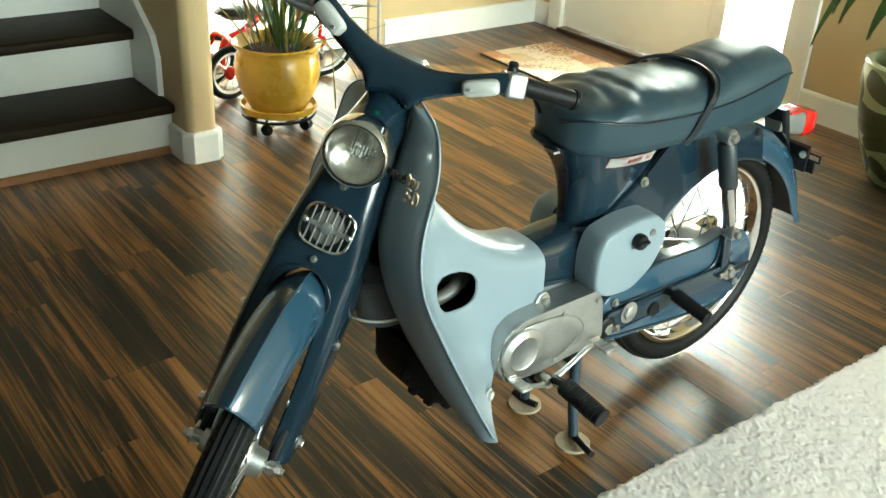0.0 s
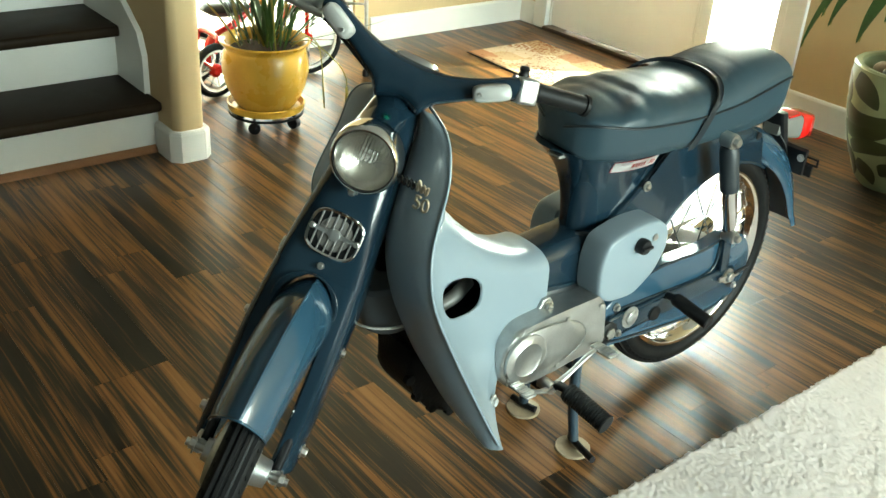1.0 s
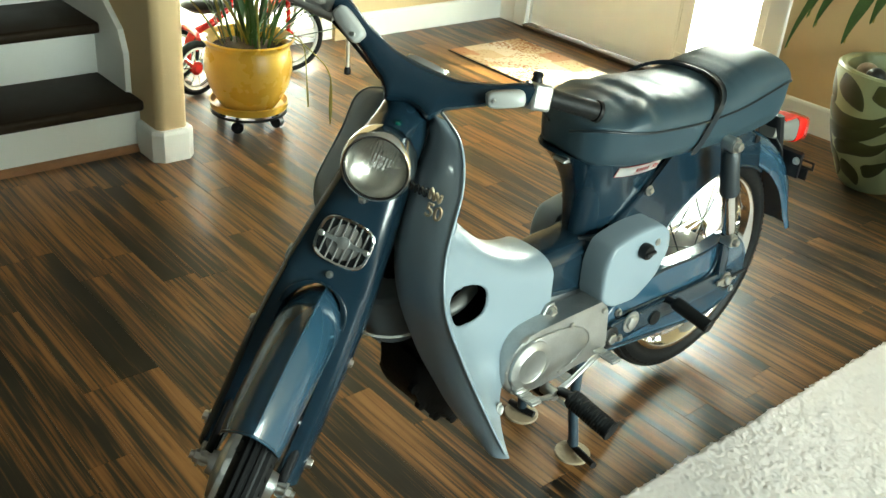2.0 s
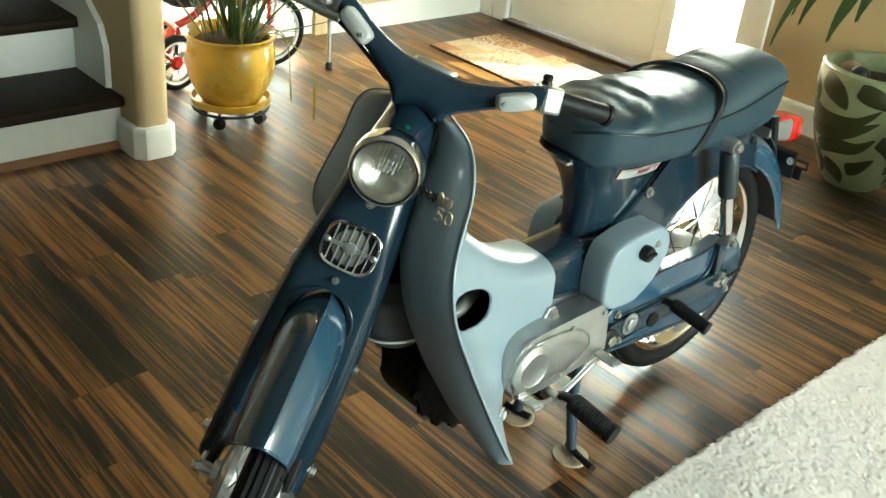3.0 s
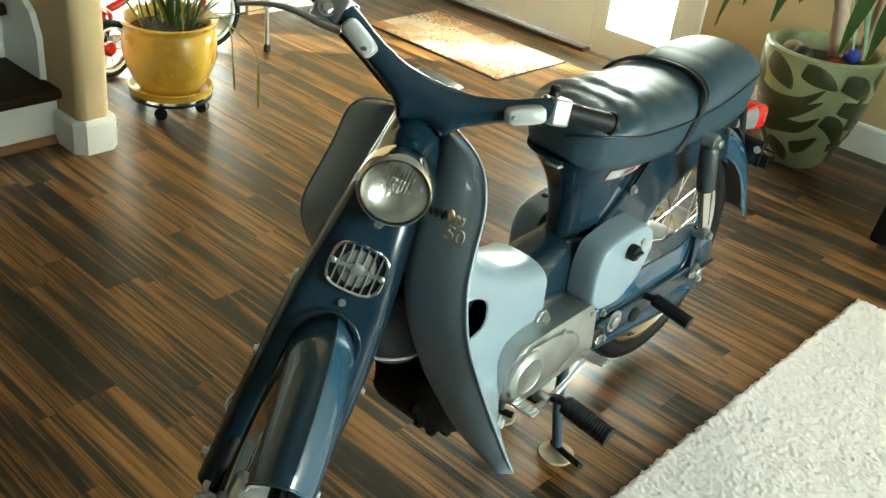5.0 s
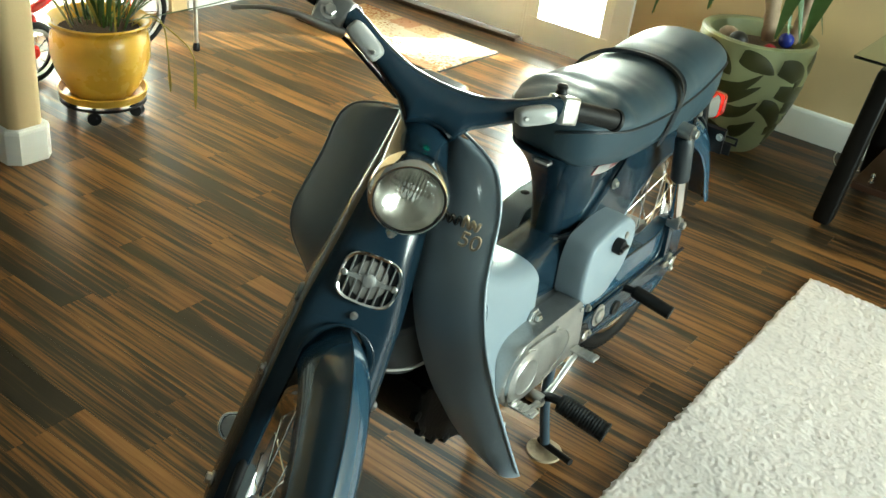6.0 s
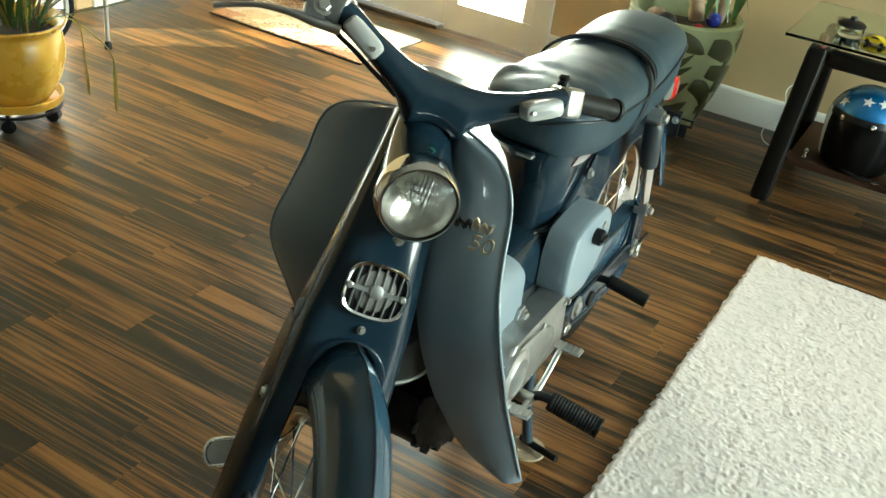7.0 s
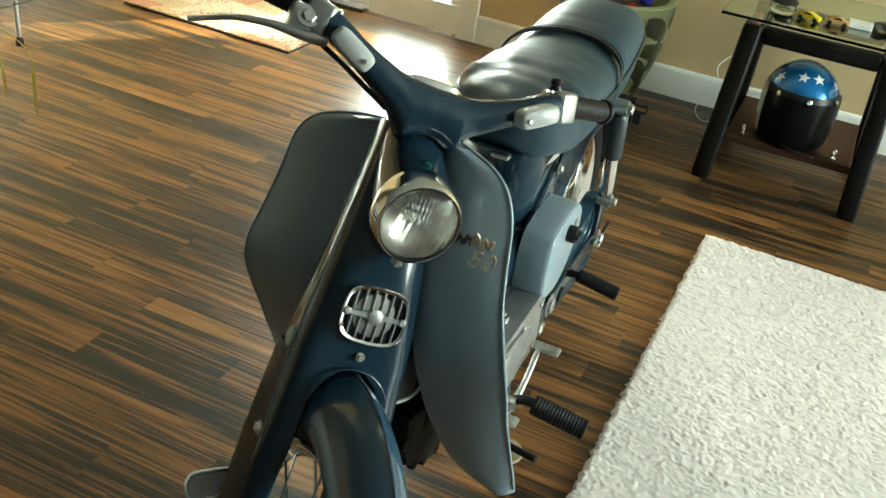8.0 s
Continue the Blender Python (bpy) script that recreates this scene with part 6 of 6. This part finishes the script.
def chain_case():
    out = [(0.030, 0.262), (0.040, 0.235), (0.075, 0.222), (0.25, 0.206), (0.40, 0.196), (0.47, 0.214), (0.515, 0.255), (0.520, 0.300), (0.495, 0.350), (0.455, 0.380), (0.41, 0.385), (0.33, 0.372), (0.19, 0.372), (0.09, 0.345), (0.042, 0.312)]
    line = [(p.y, p.z) for p in smooth_line([(0, y, z) for y, z in out + out[:1]], 3)[:-1]]
    c = bp("chain_case", slab(line, 0.062, 0.092, 0.006, 3), M_MUD, "blue enclosed chain case, brightened as window-lit", 40)
    bp("pressed_rib", tube([(0.093, 0.075, 0.305), (0.093, 0.20, 0.302), (0.093, 0.34, 0.300), (0.093, 0.388, 0.318), (0.093, 0.395, 0.375)], 0.0045, 8), M_BLUE, "", 60, c)
    bp("lower_bead", tube([(0.0915, 0.060, 0.232), (0.0915, 0.25, 0.2115), (0.0915, 0.40, 0.2015), (0.0915, 0.462, 0.218)], 0.0035, 8), M_BLUE, "", 60, c)
    bp("top_flange", tube([(0.0915, 0.10, 0.343), (0.0915, 0.19, 0.3685), (0.0915, 0.33, 0.3685), (0.0915, 0.39, 0.378)], 0.0035, 8), M_BLUE, "", 60, c)
    # swing arm
    arm = bp("swing_arm", slab([(0.035, 0.285), (0.06, 0.300), (0.40, 0.306), (0.455, 0.300), (0.455, 0.272), (0.40, 0.266), (0.06, 0.245), (0.035, 0.258)], 0.0925, 0.104, 0.004, 2), M_BLUE, "deep blue swing arm", 40)
    bp("swing_arm_far", slab([(0.035, 0.285), (0.06, 0.300), (0.455, 0.300), (0.455, 0.272), (0.06, 0.245), (0.035, 0.258)], -0.104, -0.085, 0.004, 2), M_BLUE, "", 40, arm)
    bp("shock_stay", slab([(0.385, 0.41), (0.41, 0.41), (0.428, 0.30), (0.40, 0.30)], 0.0935, 0.106, 0.003), M_BLUE, "", 40, arm)
    for y, z, r, h, m in ((0.050, 0.270, 0.013, 0.012, M_STEEL), (0.112, 0.285, 0.016, 0.009, M_ALLOY), (0.082, 0.257, 0.006, 0.007, M_STEEL), (0.077, 0.314, 0.006, 0.008, M_STEEL), (0.43, 0.285, 0.012, 0.014, M_STEEL), (0.418, 0.338, 0.006, 0.006, M_STEEL), (0.462, 0.252, 0.006, 0.006, M_STEEL)):
        bp("bolt", bolt((0.104 if z < 0.31 else 0.094, y, z), (1, 0, 0), r, h), m, "", 30, arm)
    bp("pivot_boss", lathe([(0.0006, 0), (0.024, 0), (0.024, 0.009), (0.021, 0.011), (0.0006, 0.011)], 24, Matrix.Translation((0.098, 0.050, 0.270)) @ pose(0, 0, 0, 0, 90)), M_BLACK, "black pivot bush", 40, arm)
    bp("rubber_plug", lathe([(0.0006, 0), (0.017, 0), (0.016, 0.004), (0.0006, 0.006)], 24, Matrix.Translation((0.1042, 0.19, 0.268)) @ pose(0, 0, 0, 0, 90)), M_RUBBER, "black rubber plug", 40, arm)
    bp("chain_adjuster", box(0.106, 0.112, 0.395, 0.465, 0.279, 0.291, 0.002), M_STEEL, "chain adjuster", None, arm)
    bp("adjuster_bolt", tube([(0.109, 0.44, 0.288), (0.112, 0.49, 0.296)], 0.004, 8, 1), M_BLACK, "", 40, arm)
    for s in (1, -1):
        p0, p1 = Vector((s * 0.113, 0.312, 0.632)), Vector((s * 0.108, 0.398, 0.395))
        d = p1 - p0
        m = Matrix.Translation(p0) @ d.to_track_quat("Z", "Y").to_matrix().to_4x4()
        L = d.length
        sh = bp("shock_absorber", lathe([(0.001, 0.012), (0.013, 0.014), (0.019, 0.022), (0.0195, 0.12), (0.019, 0.124), (0.001, 0.124)], 28, m), M_SHOCK, "rear shock absorber with chrome lower tube", 40)
        bp("chrome_tube", lathe([(0.001, 0.120), (0.0150, 0.122), (0.0150, L - 0.028), (0.012, L - 0.020), (0.001, L - 0.018)], 28, m), M_CHROME, "chrome lower tube", 40, sh)
        for p, sc in ((p0, 1.0), (p1, 0.9)):
            bp("eye", lathe([(0.006, -0.012), (0.016 * sc, -0.012), (0.016 * sc, 0.012), (0.006, 0.012)], 24, Matrix.Translation(p) @ pose(0, 0, 0, 0, 90), cap=False), M_STEEL, "", 40, sh)
            bp("nut", bolt((p.x + s * 0.012, p.y, p.z), (s, 0, 0), 0.010 * sc, 0.014), M_STEEL, "", 30, sh)


chain_case()


def engine():
    out = [(-0.205, 0.240), (-0.235, 0.262), (-0.246, 0.295), (-0.238, 0.330), (-0.212, 0.357), (-0.175, 0.368), (-0.10, 0.372), (-0.02, 0.374), (0.012, 0.372), (0.022, 0.330), (0.030, 0.262), (0.018, 0.250), (-0.05, 0.246), (-0.13, 0.238)]
    line = [(p.y, p.z) for p in smooth_line([(0, y, z) for y, z in out + out[:1]], 3)[:-1]]
    cc = bp("crankcase_cover", slab(line, 0.065, 0.113, 0.010, 3), M_ALLOY, "dull cast aluminium crankcase cover", 40)
    rib = [(p.y, p.z) for p in smooth_line([(0, y, z) for y, z in ((-0.225, 0.262), (-0.238, 0.300), (-0.222, 0.340), (-0.18, 0.356), (-0.10, 0.352), (-0.05, 0.335), (-0.03, 0.300), (-0.06, 0.270), (-0.14, 0.252), (-0.19, 0.248), (-0.225, 0.262))], 3)[:-1]]
    bp("raised_face", slab(rib, 0.1125, 0.1175, 0.005, 2), M_ALLOY, "raised face with worn edges", 60, cc)
    bp("flywheel_cap", lathe([(0.0006, 0), (0.050, 0), (0.049, 0.003), (0.036, 0.006), (0.034, 0.0075), (0.031, 0.006), (0.0006, 0.006)], 40, Matrix.Translation((0.1172, -0.188, 0.304)) @ pose(0, 0, 0, 0, 90)), M_ALLOY, "round flywheel cap", 40, cc)
    for y, z in ((-0.165, 0.333), (-0.212, 0.278), (-0.085, 0.352), (0.004, 0.353), (-0.10, 0.256)):
        bp("screw", bolt((0.1128, y, z), (1, 0, 0), 0.0055, 0.005, washer=False), M_STEEL, "", 30, cc)
    cr = bp("crankcase", slab([(-0.23, 0.25), (-0.235, 0.33), (-0.18, 0.37), (0.0, 0.375), (0.04, 0.32), (0.03, 0.235), (-0.04, 0.205), (-0.18, 0.21)], -0.085, 0.066, 0.012, 2), M_ALLOY, "cast engine block", 40)
    # lying cylinder with fins, and dark head
    ax = Vector((0, -0.985, 0.17)).normalized()
    base = Vector((0.0, -0.225, 0.285))
    for k in range(9):
        c = base + ax * (0.010 + 0.0115 * k)
        m = Matrix.Translation(c) @ ax.to_track_quat("Z", "Y").to_matrix().to_4x4()
        bm = loft([[(x, y, z) for x, y in ring_of(0, 0, 0.052, 0.050, 20, 4)] for z in (-0.0018, 0.0018)])
        bm.transform(m)
        bp("cooling_fin", bm, M_ENGINE, "", 30, cr)
    m = Matrix.Translation(base) @ ax.to_track_quat("Z", "Y").to_matrix().to_4x4()
    bm = loft([[(x, y, z) for x, y in ring_of(0, 0, w, w, 24, 3)] for z, w in ((-0.01, 0.040), (0.11, 0.040), (0.112, 0.050), (0.150, 0.048), (0.160, 0.038))])
    bm.transform(m)
    bp("cylinder", bm, M_ENGINE, "black cylinder and head", 40, cr)
    # dark lower guard beneath the shield
    g = [(-0.395, 0.350), (-0.402, 0.305), (-0.380, 0.250), (-0.33, 0.200), (-0.25, 0.172), (-0.20, 0.180), (-0.20, 0.225), (-0.26, 0.245), (-0.34, 0.32)]
    gd = bp("engine_guard", slab([(p.y, p.z) for p in smooth_line([(0, y, z) for y, z in g + g[:1]], 3)[:-1]], -0.055, 0.050, 0.012, 3), M_ENGINE, "black guard below the cylinder", 40)
    for k, (y, z) in enumerate(((-0.398, 0.295), (-0.378, 0.252), (-0.342, 0.213), (-0.30, 0.189), (-0.25, 0.175))):
        bp("lug", lathe([(0.0006, 0), (0.011, 0), (0.010, 0.010), (0.0006, 0.012)], 12, Matrix.Translation((0.040, y, z)) @ pose(0, 0, 0, 0, 90)), M_ENGINE, "", 40, gd)
    bp("inner_case", join(box(-0.05, 0.012, -0.44, -0.37, 0.40, 0.555, 0.02, 3), box(-0.05, 0.030, -0.36, -0.20, 0.34, 0.395, 0.012, 3)), M_ENGINE, "black case behind the shield opening", 40, cr)
    bp("intake_pipe", tube([(0.016, -0.345, 0.402), (0.018, -0.315, 0.408), (0.018, -0.285, 0.417), (0.006, -0.245, 0.430)], [0.010, 0.012, 0.013, 0.013], 16), M_LAMPBASE, "grey intake pipe", 60, cr)
    cb = bp("carburettor", lathe([(0.001, -0.028), (0.014, -0.028), (0.016, -0.012), (0.020, -0.010), (0.020, 0.010), (0.013, 0.014), (0.013, 0.026), (0.001, 0.028)], 20, Matrix.Translation((0.036, -0.368, 0.452)) @ pose(0, 0, 0, 12)), M_ALLOY, "cast alloy carburettor", 40, cr)
    bp("flange", box(0.026, 0.046, -0.356, -0.349, 0.420, 0.470, 0.003), M_STEEL, "", None, cb)
    for z in (0.424, 0.464):
        bp("screw", bolt((0.046, -0.3525, z), (1, 0, 0), 0.004, 0.005), M_STEEL, "", 30, cb)
    bp("throttle_cable", tube([(0.036, -0.364, 0.478), (0.040, -0.356, 0.510), (0.034, -0.370, 0.560)], 0.0028, 8), M_BLACK, "", 50, cb)
    # round grey box under the steering head, with a pale cable round its foot
    bx = bp("air_box", lathe([(0.001, -0.052), (0.040, -0.050), (0.052, -0.040), (0.056, -0.010), (0.056, 0.045), (0.050, 0.052), (0.001, 0.052)], 32, Matrix.Translation((0.004, -0.425, 0.455)) @ pose(0, 0, 0, 14)), mat("dull_grey_paint", (0.085, 0.095, 0.10), 0.45), "round dull grey air box", 40)
    bp("cable", tube([(0.010 + 0.059 * math.sin(a), -0.428 - 0.059 * math.cos(a), 0.424 + 0.010 * math.sin(a)) for a in [radians(-30 + 16 * k) for k in range(9)]], 0.0024, 8, 3), M_WHITE, "thin pale cable", 60, bx)
    bp("exhaust_pipe", tube([(0.0, -0.355, 0.29), (-0.045, -0.355, 0.24), (-0.09, -0.29, 0.19), (-0.125, -0.16, 0.170), (-0.130, 0.10, 0.175), (-0.130, 0.25, 0.19)], [0.014, 0.014, 0.014, 0.015, 0.016, 0.016], 14), M_CHROME, "chrome exhaust pipe", 60)
    bp("silencer", tube([(-0.130, 0.20, 0.185), (-0.132, 0.28, 0.195), (-0.135, 0.60, 0.235), (-0.136, 0.68, 0.245)], [0.016, 0.032, 0.032, 0.020], 20), M_CHROME, "chrome silencer", 60)
    # mount plate at the shield's end
    bp("engine_mount", slab([(-0.128, 0.350), (-0.130, 0.372), (-0.120, 0.388), (-0.104, 0.390), (-0.094, 0.376), (-0.092, 0.350)], 0.072, 0.081, 0.003), M_ALLOY, "aluminium mounting lug", 40)
    bp("bolt", bolt((0.081, -0.110, 0.372), (1, 0, 0), 0.009, 0.010), M_STEEL, "", 30)


engine()


def foot_gear():
    # step bar across the underside with rubber ends
    bar = bp("step_bar", tube([(-0.245, -0.112, 0.222), (-0.16, -0.115, 0.232), (-0.13, -0.115, 0.222), (-0.10, -0.11, 0.196), (0.0, -0.10, 0.190), (0.10, -0.11, 0.196), (0.13, -0.115, 0.222), (0.16, -0.115, 0.232), (0.245, -0.112, 0.222)], 0.009, 12), M_IRON, "black step bar with rubber foot pegs", 60)
    for s in (1, -1):
        a, b = Vector((s * 0.165, -0.117, 0.232)), Vector((s * 0.262, -0.108, 0.212))
        d = (b - a).normalized()
        L = (b - a).length
        prof = [(0.001, 0), (0.017, 0)] + [(0.0194 if k % 2 else 0.0182, 0.003 + (L - 0.012) * k / 30) for k in range(31)] + [(0.020, L - 0.002), (0.019, L), (0.001, L)]
        bp("foot_peg", lathe(prof, 24, Matrix.Translation(a) @ d.to_track_quat("Z", "Y").to_matrix().to_4x4()), M_RUBBER, "ribbed black rubber foot peg", 40, bar)
        a, b = Vector((s * 0.122, 0.226, 0.302)), Vector((s * 0.208, 0.234, 0.284))
        d = (b - a).normalized()
        L = (b - a).length
        prof = [(0.001, 0), (0.012, 0)] + [(0.0149 if k % 2 else 0.0138, 0.003 + (L - 0.006) * k / 22) for k in range(23)] + [(0.0155, L - 0.002), (0.014, L), (0.001, L)]
        pg = bp("pillion_peg", lathe(prof, 20, Matrix.Translation(a) @ d.to_track_quat("Z", "Y").to_matrix().to_4x4()), M_RUBBER, "ribbed black pillion peg", 40)
        bp("peg_stem", tube([(s * 0.103, 0.225, 0.300), (s * 0.125, 0.226, 0.302)], 0.008, 12, 1), M_IRON, "", 50, pg)
    # heel and toe gear pedal
    pd = bp("gear_pedal", tube([(0.128, -0.005, 0.262), (0.132, -0.03, 0.262), (0.134, -0.08, 0.240), (0.132, -0.125, 0.222), (0.134, -0.16, 0.228), (0.140, -0.205, 0.252)], [0.005, 0.0055, 0.0055, 0.008, 0.0055, 0.005], 10, flat=0.8), M_ALLOY, "bright heel and toe gear pedal", 60)
    for y, z in ((0.002, 0.266), (-0.212, 0.258)):
        pad = bp("pedal_pad", box(0.115, 0.168, y - 0.013, y + 0.013, z - 0.003, z + 0.003, 0.003), M_ALLOY, "chequered pedal pad", 40, pd)
        for k in range(5):
            bp("tread_bar", box(0.119 + 0.010 * k, 0.123 + 0.010 * k, y - 0.011, y + 0.011, z + 0.003, z + 0.0045), M_ALLOY, "", None, pad)
    bp("pedal_boss", lathe([(0.001, -0.02), (0.012, -0.02), (0.012, 0.012), (0.001, 0.012)], 18, Matrix.Translation((0.125, -0.125, 0.222)) @ pose(0, 0, 0, 0, 90)), M_STEEL, "", 40, pd)
    # centre stand
    st = bp("centre_stand", tube([(0.075, 0.010, 0.215), (0.082, 0.004, 0.12), (0.102, 0.002, 0.020)], 0.0105, 12), M_STAND, "steel blue centre stand", 60)
    bp("stand_leg", tube([(-0.055, 0.010, 0.215), (-0.055, 0.004, 0.12), (-0.052, 0.002, 0.020)], 0.0105, 12), M_STAND, "", 60, st)
    bp("stand_cross", tube([(0.078, 0.008, 0.180), (-0.055, 0.008, 0.180)], 0.008, 10, 1), M_STAND, "", 50, st)
    bp("stand_foot", tube([(0.085, 0.012, 0.014), (0.105, 0.004, 0.015), (0.172, -0.014, 0.022)], 0.0075, 10), M_IRON, "", 60, st)
    bp("stand_foot", tube([(-0.085, 0.000, 0.014), (-0.052, 0.002, 0.014), (-0.022, 0.010, 0.014)], 0.0075, 10), M_IRON, "", 60, st)


foot_gear()


def tail_lamp():
    base = bp("tail_lamp", loft([[(x, y, z) for x, z in ring_of(0, zc, hw, hh, 28, 4)] for y, zc, hw, hh in ((0.640, 0.562, 0.020, 0.018), (0.660, 0.560, 0.027, 0.025), (0.715, 0.553, 0.032, 0.030), (0.720, 0.552, 0.032, 0.030))]), M_LAMPBASE, "tail lamp with grey base and red lens", 40)
    bp("lens", loft([[(x, y, z) for x, z in ring_of(0, zc, hw, hh, 28, 5)] for y, zc, hw, hh in ((0.718, 0.552, 0.033, 0.031), (0.722, 0.552, 0.034, 0.032), (0.765, 0.547, 0.031, 0.029), (0.772, 0.546, 0.026, 0.024))]), M_REDLENS, "red lens", 40, base)
    bp("top_window", box(-0.024, 0.024, 0.668, 0.716, 0.580, 0.586, 0.003), M_REDLENS, "", None, base)
    bp("lamp_bracket", loft([[(x, y, z) for x, y in ring_of(0, yc, 0.030, 0.012, 16, 4)] for yc, z in ((0.640, 0.600), (0.655, 0.560), (0.672, 0.510), (0.690, 0.470))]), M_IRON, "black tail lamp bracket", 40)
    # pressed bracket for the plate: two cheeks and a web, with open slots at its ends
    pl = bp("plate_bracket", slab([(0.690, 0.455), (0.690, 0.512), (0.700, 0.516), (0.702, 0.455)], -0.050, 0.072, 0.0), M_IRON, "black number plate bracket", None)
    for s in (0.072, -0.050):
        e = 0.030 if s > 0 else -0.030
        bp("slot_lug", box(min(s, s + e), max(s, s + e), 0.698, 0.702, 0.497, 0.502, 0.001), M_IRON, "", None, pl)
        bp("slot_lug", box(min(s, s + e), max(s, s + e), 0.698, 0.702, 0.482, 0.487, 0.001), M_IRON, "", None, pl)
        bp("slot_end", box(min(s + e * 0.84, s + e), max(s + e * 0.84, s + e), 0.6985, 0.7015, 0.482, 0.502, 0.001), M_IRON, "", None, pl)
        bp("corner", slab([(0.698, 0.455), (0.698, 0.482), (0.702, 0.482), (0.702, 0.455)], min(s, s + e * 0.6), max(s, s + e * 0.6)), M_IRON, "", None, pl)
        bp("bolt", bolt((s * 0.86, 0.690, 0.495), (0, -1, 0), 0.006, 0.006), M_STEEL, "", 30, pl)
    bp("tail_cable", tube([(0.020, 0.650, 0.545), (0.032, 0.662, 0.520), (0.030, 0.676, 0.490), (0.010, 0.660, 0.460)], 0.003, 8), M_BLACK, "", 50, pl)


tail_lamp()


def far_side_fittings():
    bp("fuel_tap", lathe([(0.0006, -0.012), (0.008, -0.011), (0.012, -0.004), (0.012, 0.004), (0.008, 0.011), (0.0006, 0.012)], 18, Matrix.Translation((-0.094, 0.092, 0.479)) @ pose(0, 0, 0, 0, 90)), M_BLACK, "black fuel tap knob", 40)
    bp("tap_stem", tube([(-0.094, 0.092, 0.479), (-0.060, 0.085, 0.475)], 0.005, 8, 1), M_IRON, "", 40)
    rings = [[(-0.096 + 0.004 * math.cos(b), -0.037 + (0.011 + 0.0035 * math.sin(b)) * math.cos(a), 0.389 + (0.011 + 0.0035 * math.sin(b)) * math.sin(a)) for b in [2 * math.pi * j / 8 for j in range(8)]] for a in [2 * math.pi * i / 24 for i in range(24)]]
    bp("cable_clip", loft(rings, wrap=True, cap=False), M_BLACK, "black ring clip", 60)
    bp("clip_stem", tube([(-0.096, -0.037, 0.379), (-0.080, -0.037, 0.360)], 0.004, 8, 1), M_IRON, "", 40)


far_side_fittings()

for x, y in ((0.080, -0.001), (-0.076, 0.002)):
    d = lathe([(0.0006, 0.0004), (0.037, 0.0004), (0.037, 0.005), (0.036, 0.006), (0.0006, 0.006)], 40, Matrix.Translation((x, y, 0)))
    tagged(part("felt_pad", d, M_FELT, None, "", 30), "round tan felt pad under the centre stand foot", "felt pad", "pads under the stand")

# ---- floor planks ----
def plank_mesh(length, width):
    b = 0.0003
    t = 0.006
    me = bpy.data.meshes.new("plank")
    L, Wd = length / 2 - 0.0001, width / 2 - 0.0001
    vs = [(-L, -Wd, -t), (L, -Wd, -t), (L, Wd, -t), (-L, Wd, -t), (-L, -Wd, -b), (L, -Wd, -b), (L, Wd, -b), (-L, Wd, -b), (-L + b, -Wd + b, 0), (L - b, -Wd + b, 0), (L - b, Wd - b, 0), (-L + b, Wd - b, 0)]
    fs = [(0, 1, 5, 4), (1, 2, 6, 5), (2, 3, 7, 6), (3, 0, 4, 7), (4, 5, 9, 8), (5, 6, 10, 9), (6, 7, 11, 10), (7, 4, 8, 11), (8, 9, 10, 11)]
    me.from_pydata(vs, [], fs)
    me.materials.append(M_PLANK)
    return me


PLANK_L, PLANK_W = 0.62, 0.086
# end joints known in some rows: height of the row in y, x of a joint
JOINTS = [(-0.78, -1.045), (-0.69, -1.275), (-0.63, -0.66), (-0.50, -1.10), (-0.43, -0.556), (-0.225, -0.958), (0.243, -0.88)]
full = plank_mesh(PLANK_L, PLANK_W)
rng = random.Random(9)
far_v, far_f = [], []
near_count = 0
y = YB
while y < YD - 0.01:
    west = -4.2 if y < 0.0 else XL - 0.07
    x = -4.15 - rng.uniform(0, PLANK_L)
    for jy, jx in JOINTS:
        if y <= jy < y + PLANK_W:
            x = jx - PLANK_L * math.ceil((jx + 4.15) / PLANK_L)
    while x < XR:
        cx, cy = x + PLANK_L / 2, y + PLANK_W / 2
        if cx < west - PLANK_L / 2:
            x += PLANK_L
            continue
        near = -2.2 < cx < 0.9 and -1.0 < cy < 1.9 and near_count < 300
        if near:
            ob = new("plank", full)
            ob.location = (cx, cy, 0)
            ob.parent = floor
            near_count += 1
        else:
            i = len(far_v)
            far_v.extend([(min(XR, max(west, v.co.x + cx)), v.co.y + cy, v.co.z) for v in full.vertices])
            far_f.extend([tuple(k + i for k in p.vertices) for p in full.polygons])
        x += PLANK_L
    y += PLANK_W
me = bpy.data.meshes.new("far_planks")
me.from_pydata(far_v, [], far_f)
me.materials.append(M_PLANK)
rest = new("far_planks", me)
rest.parent = floor
tagged(rest, kind="stuff")
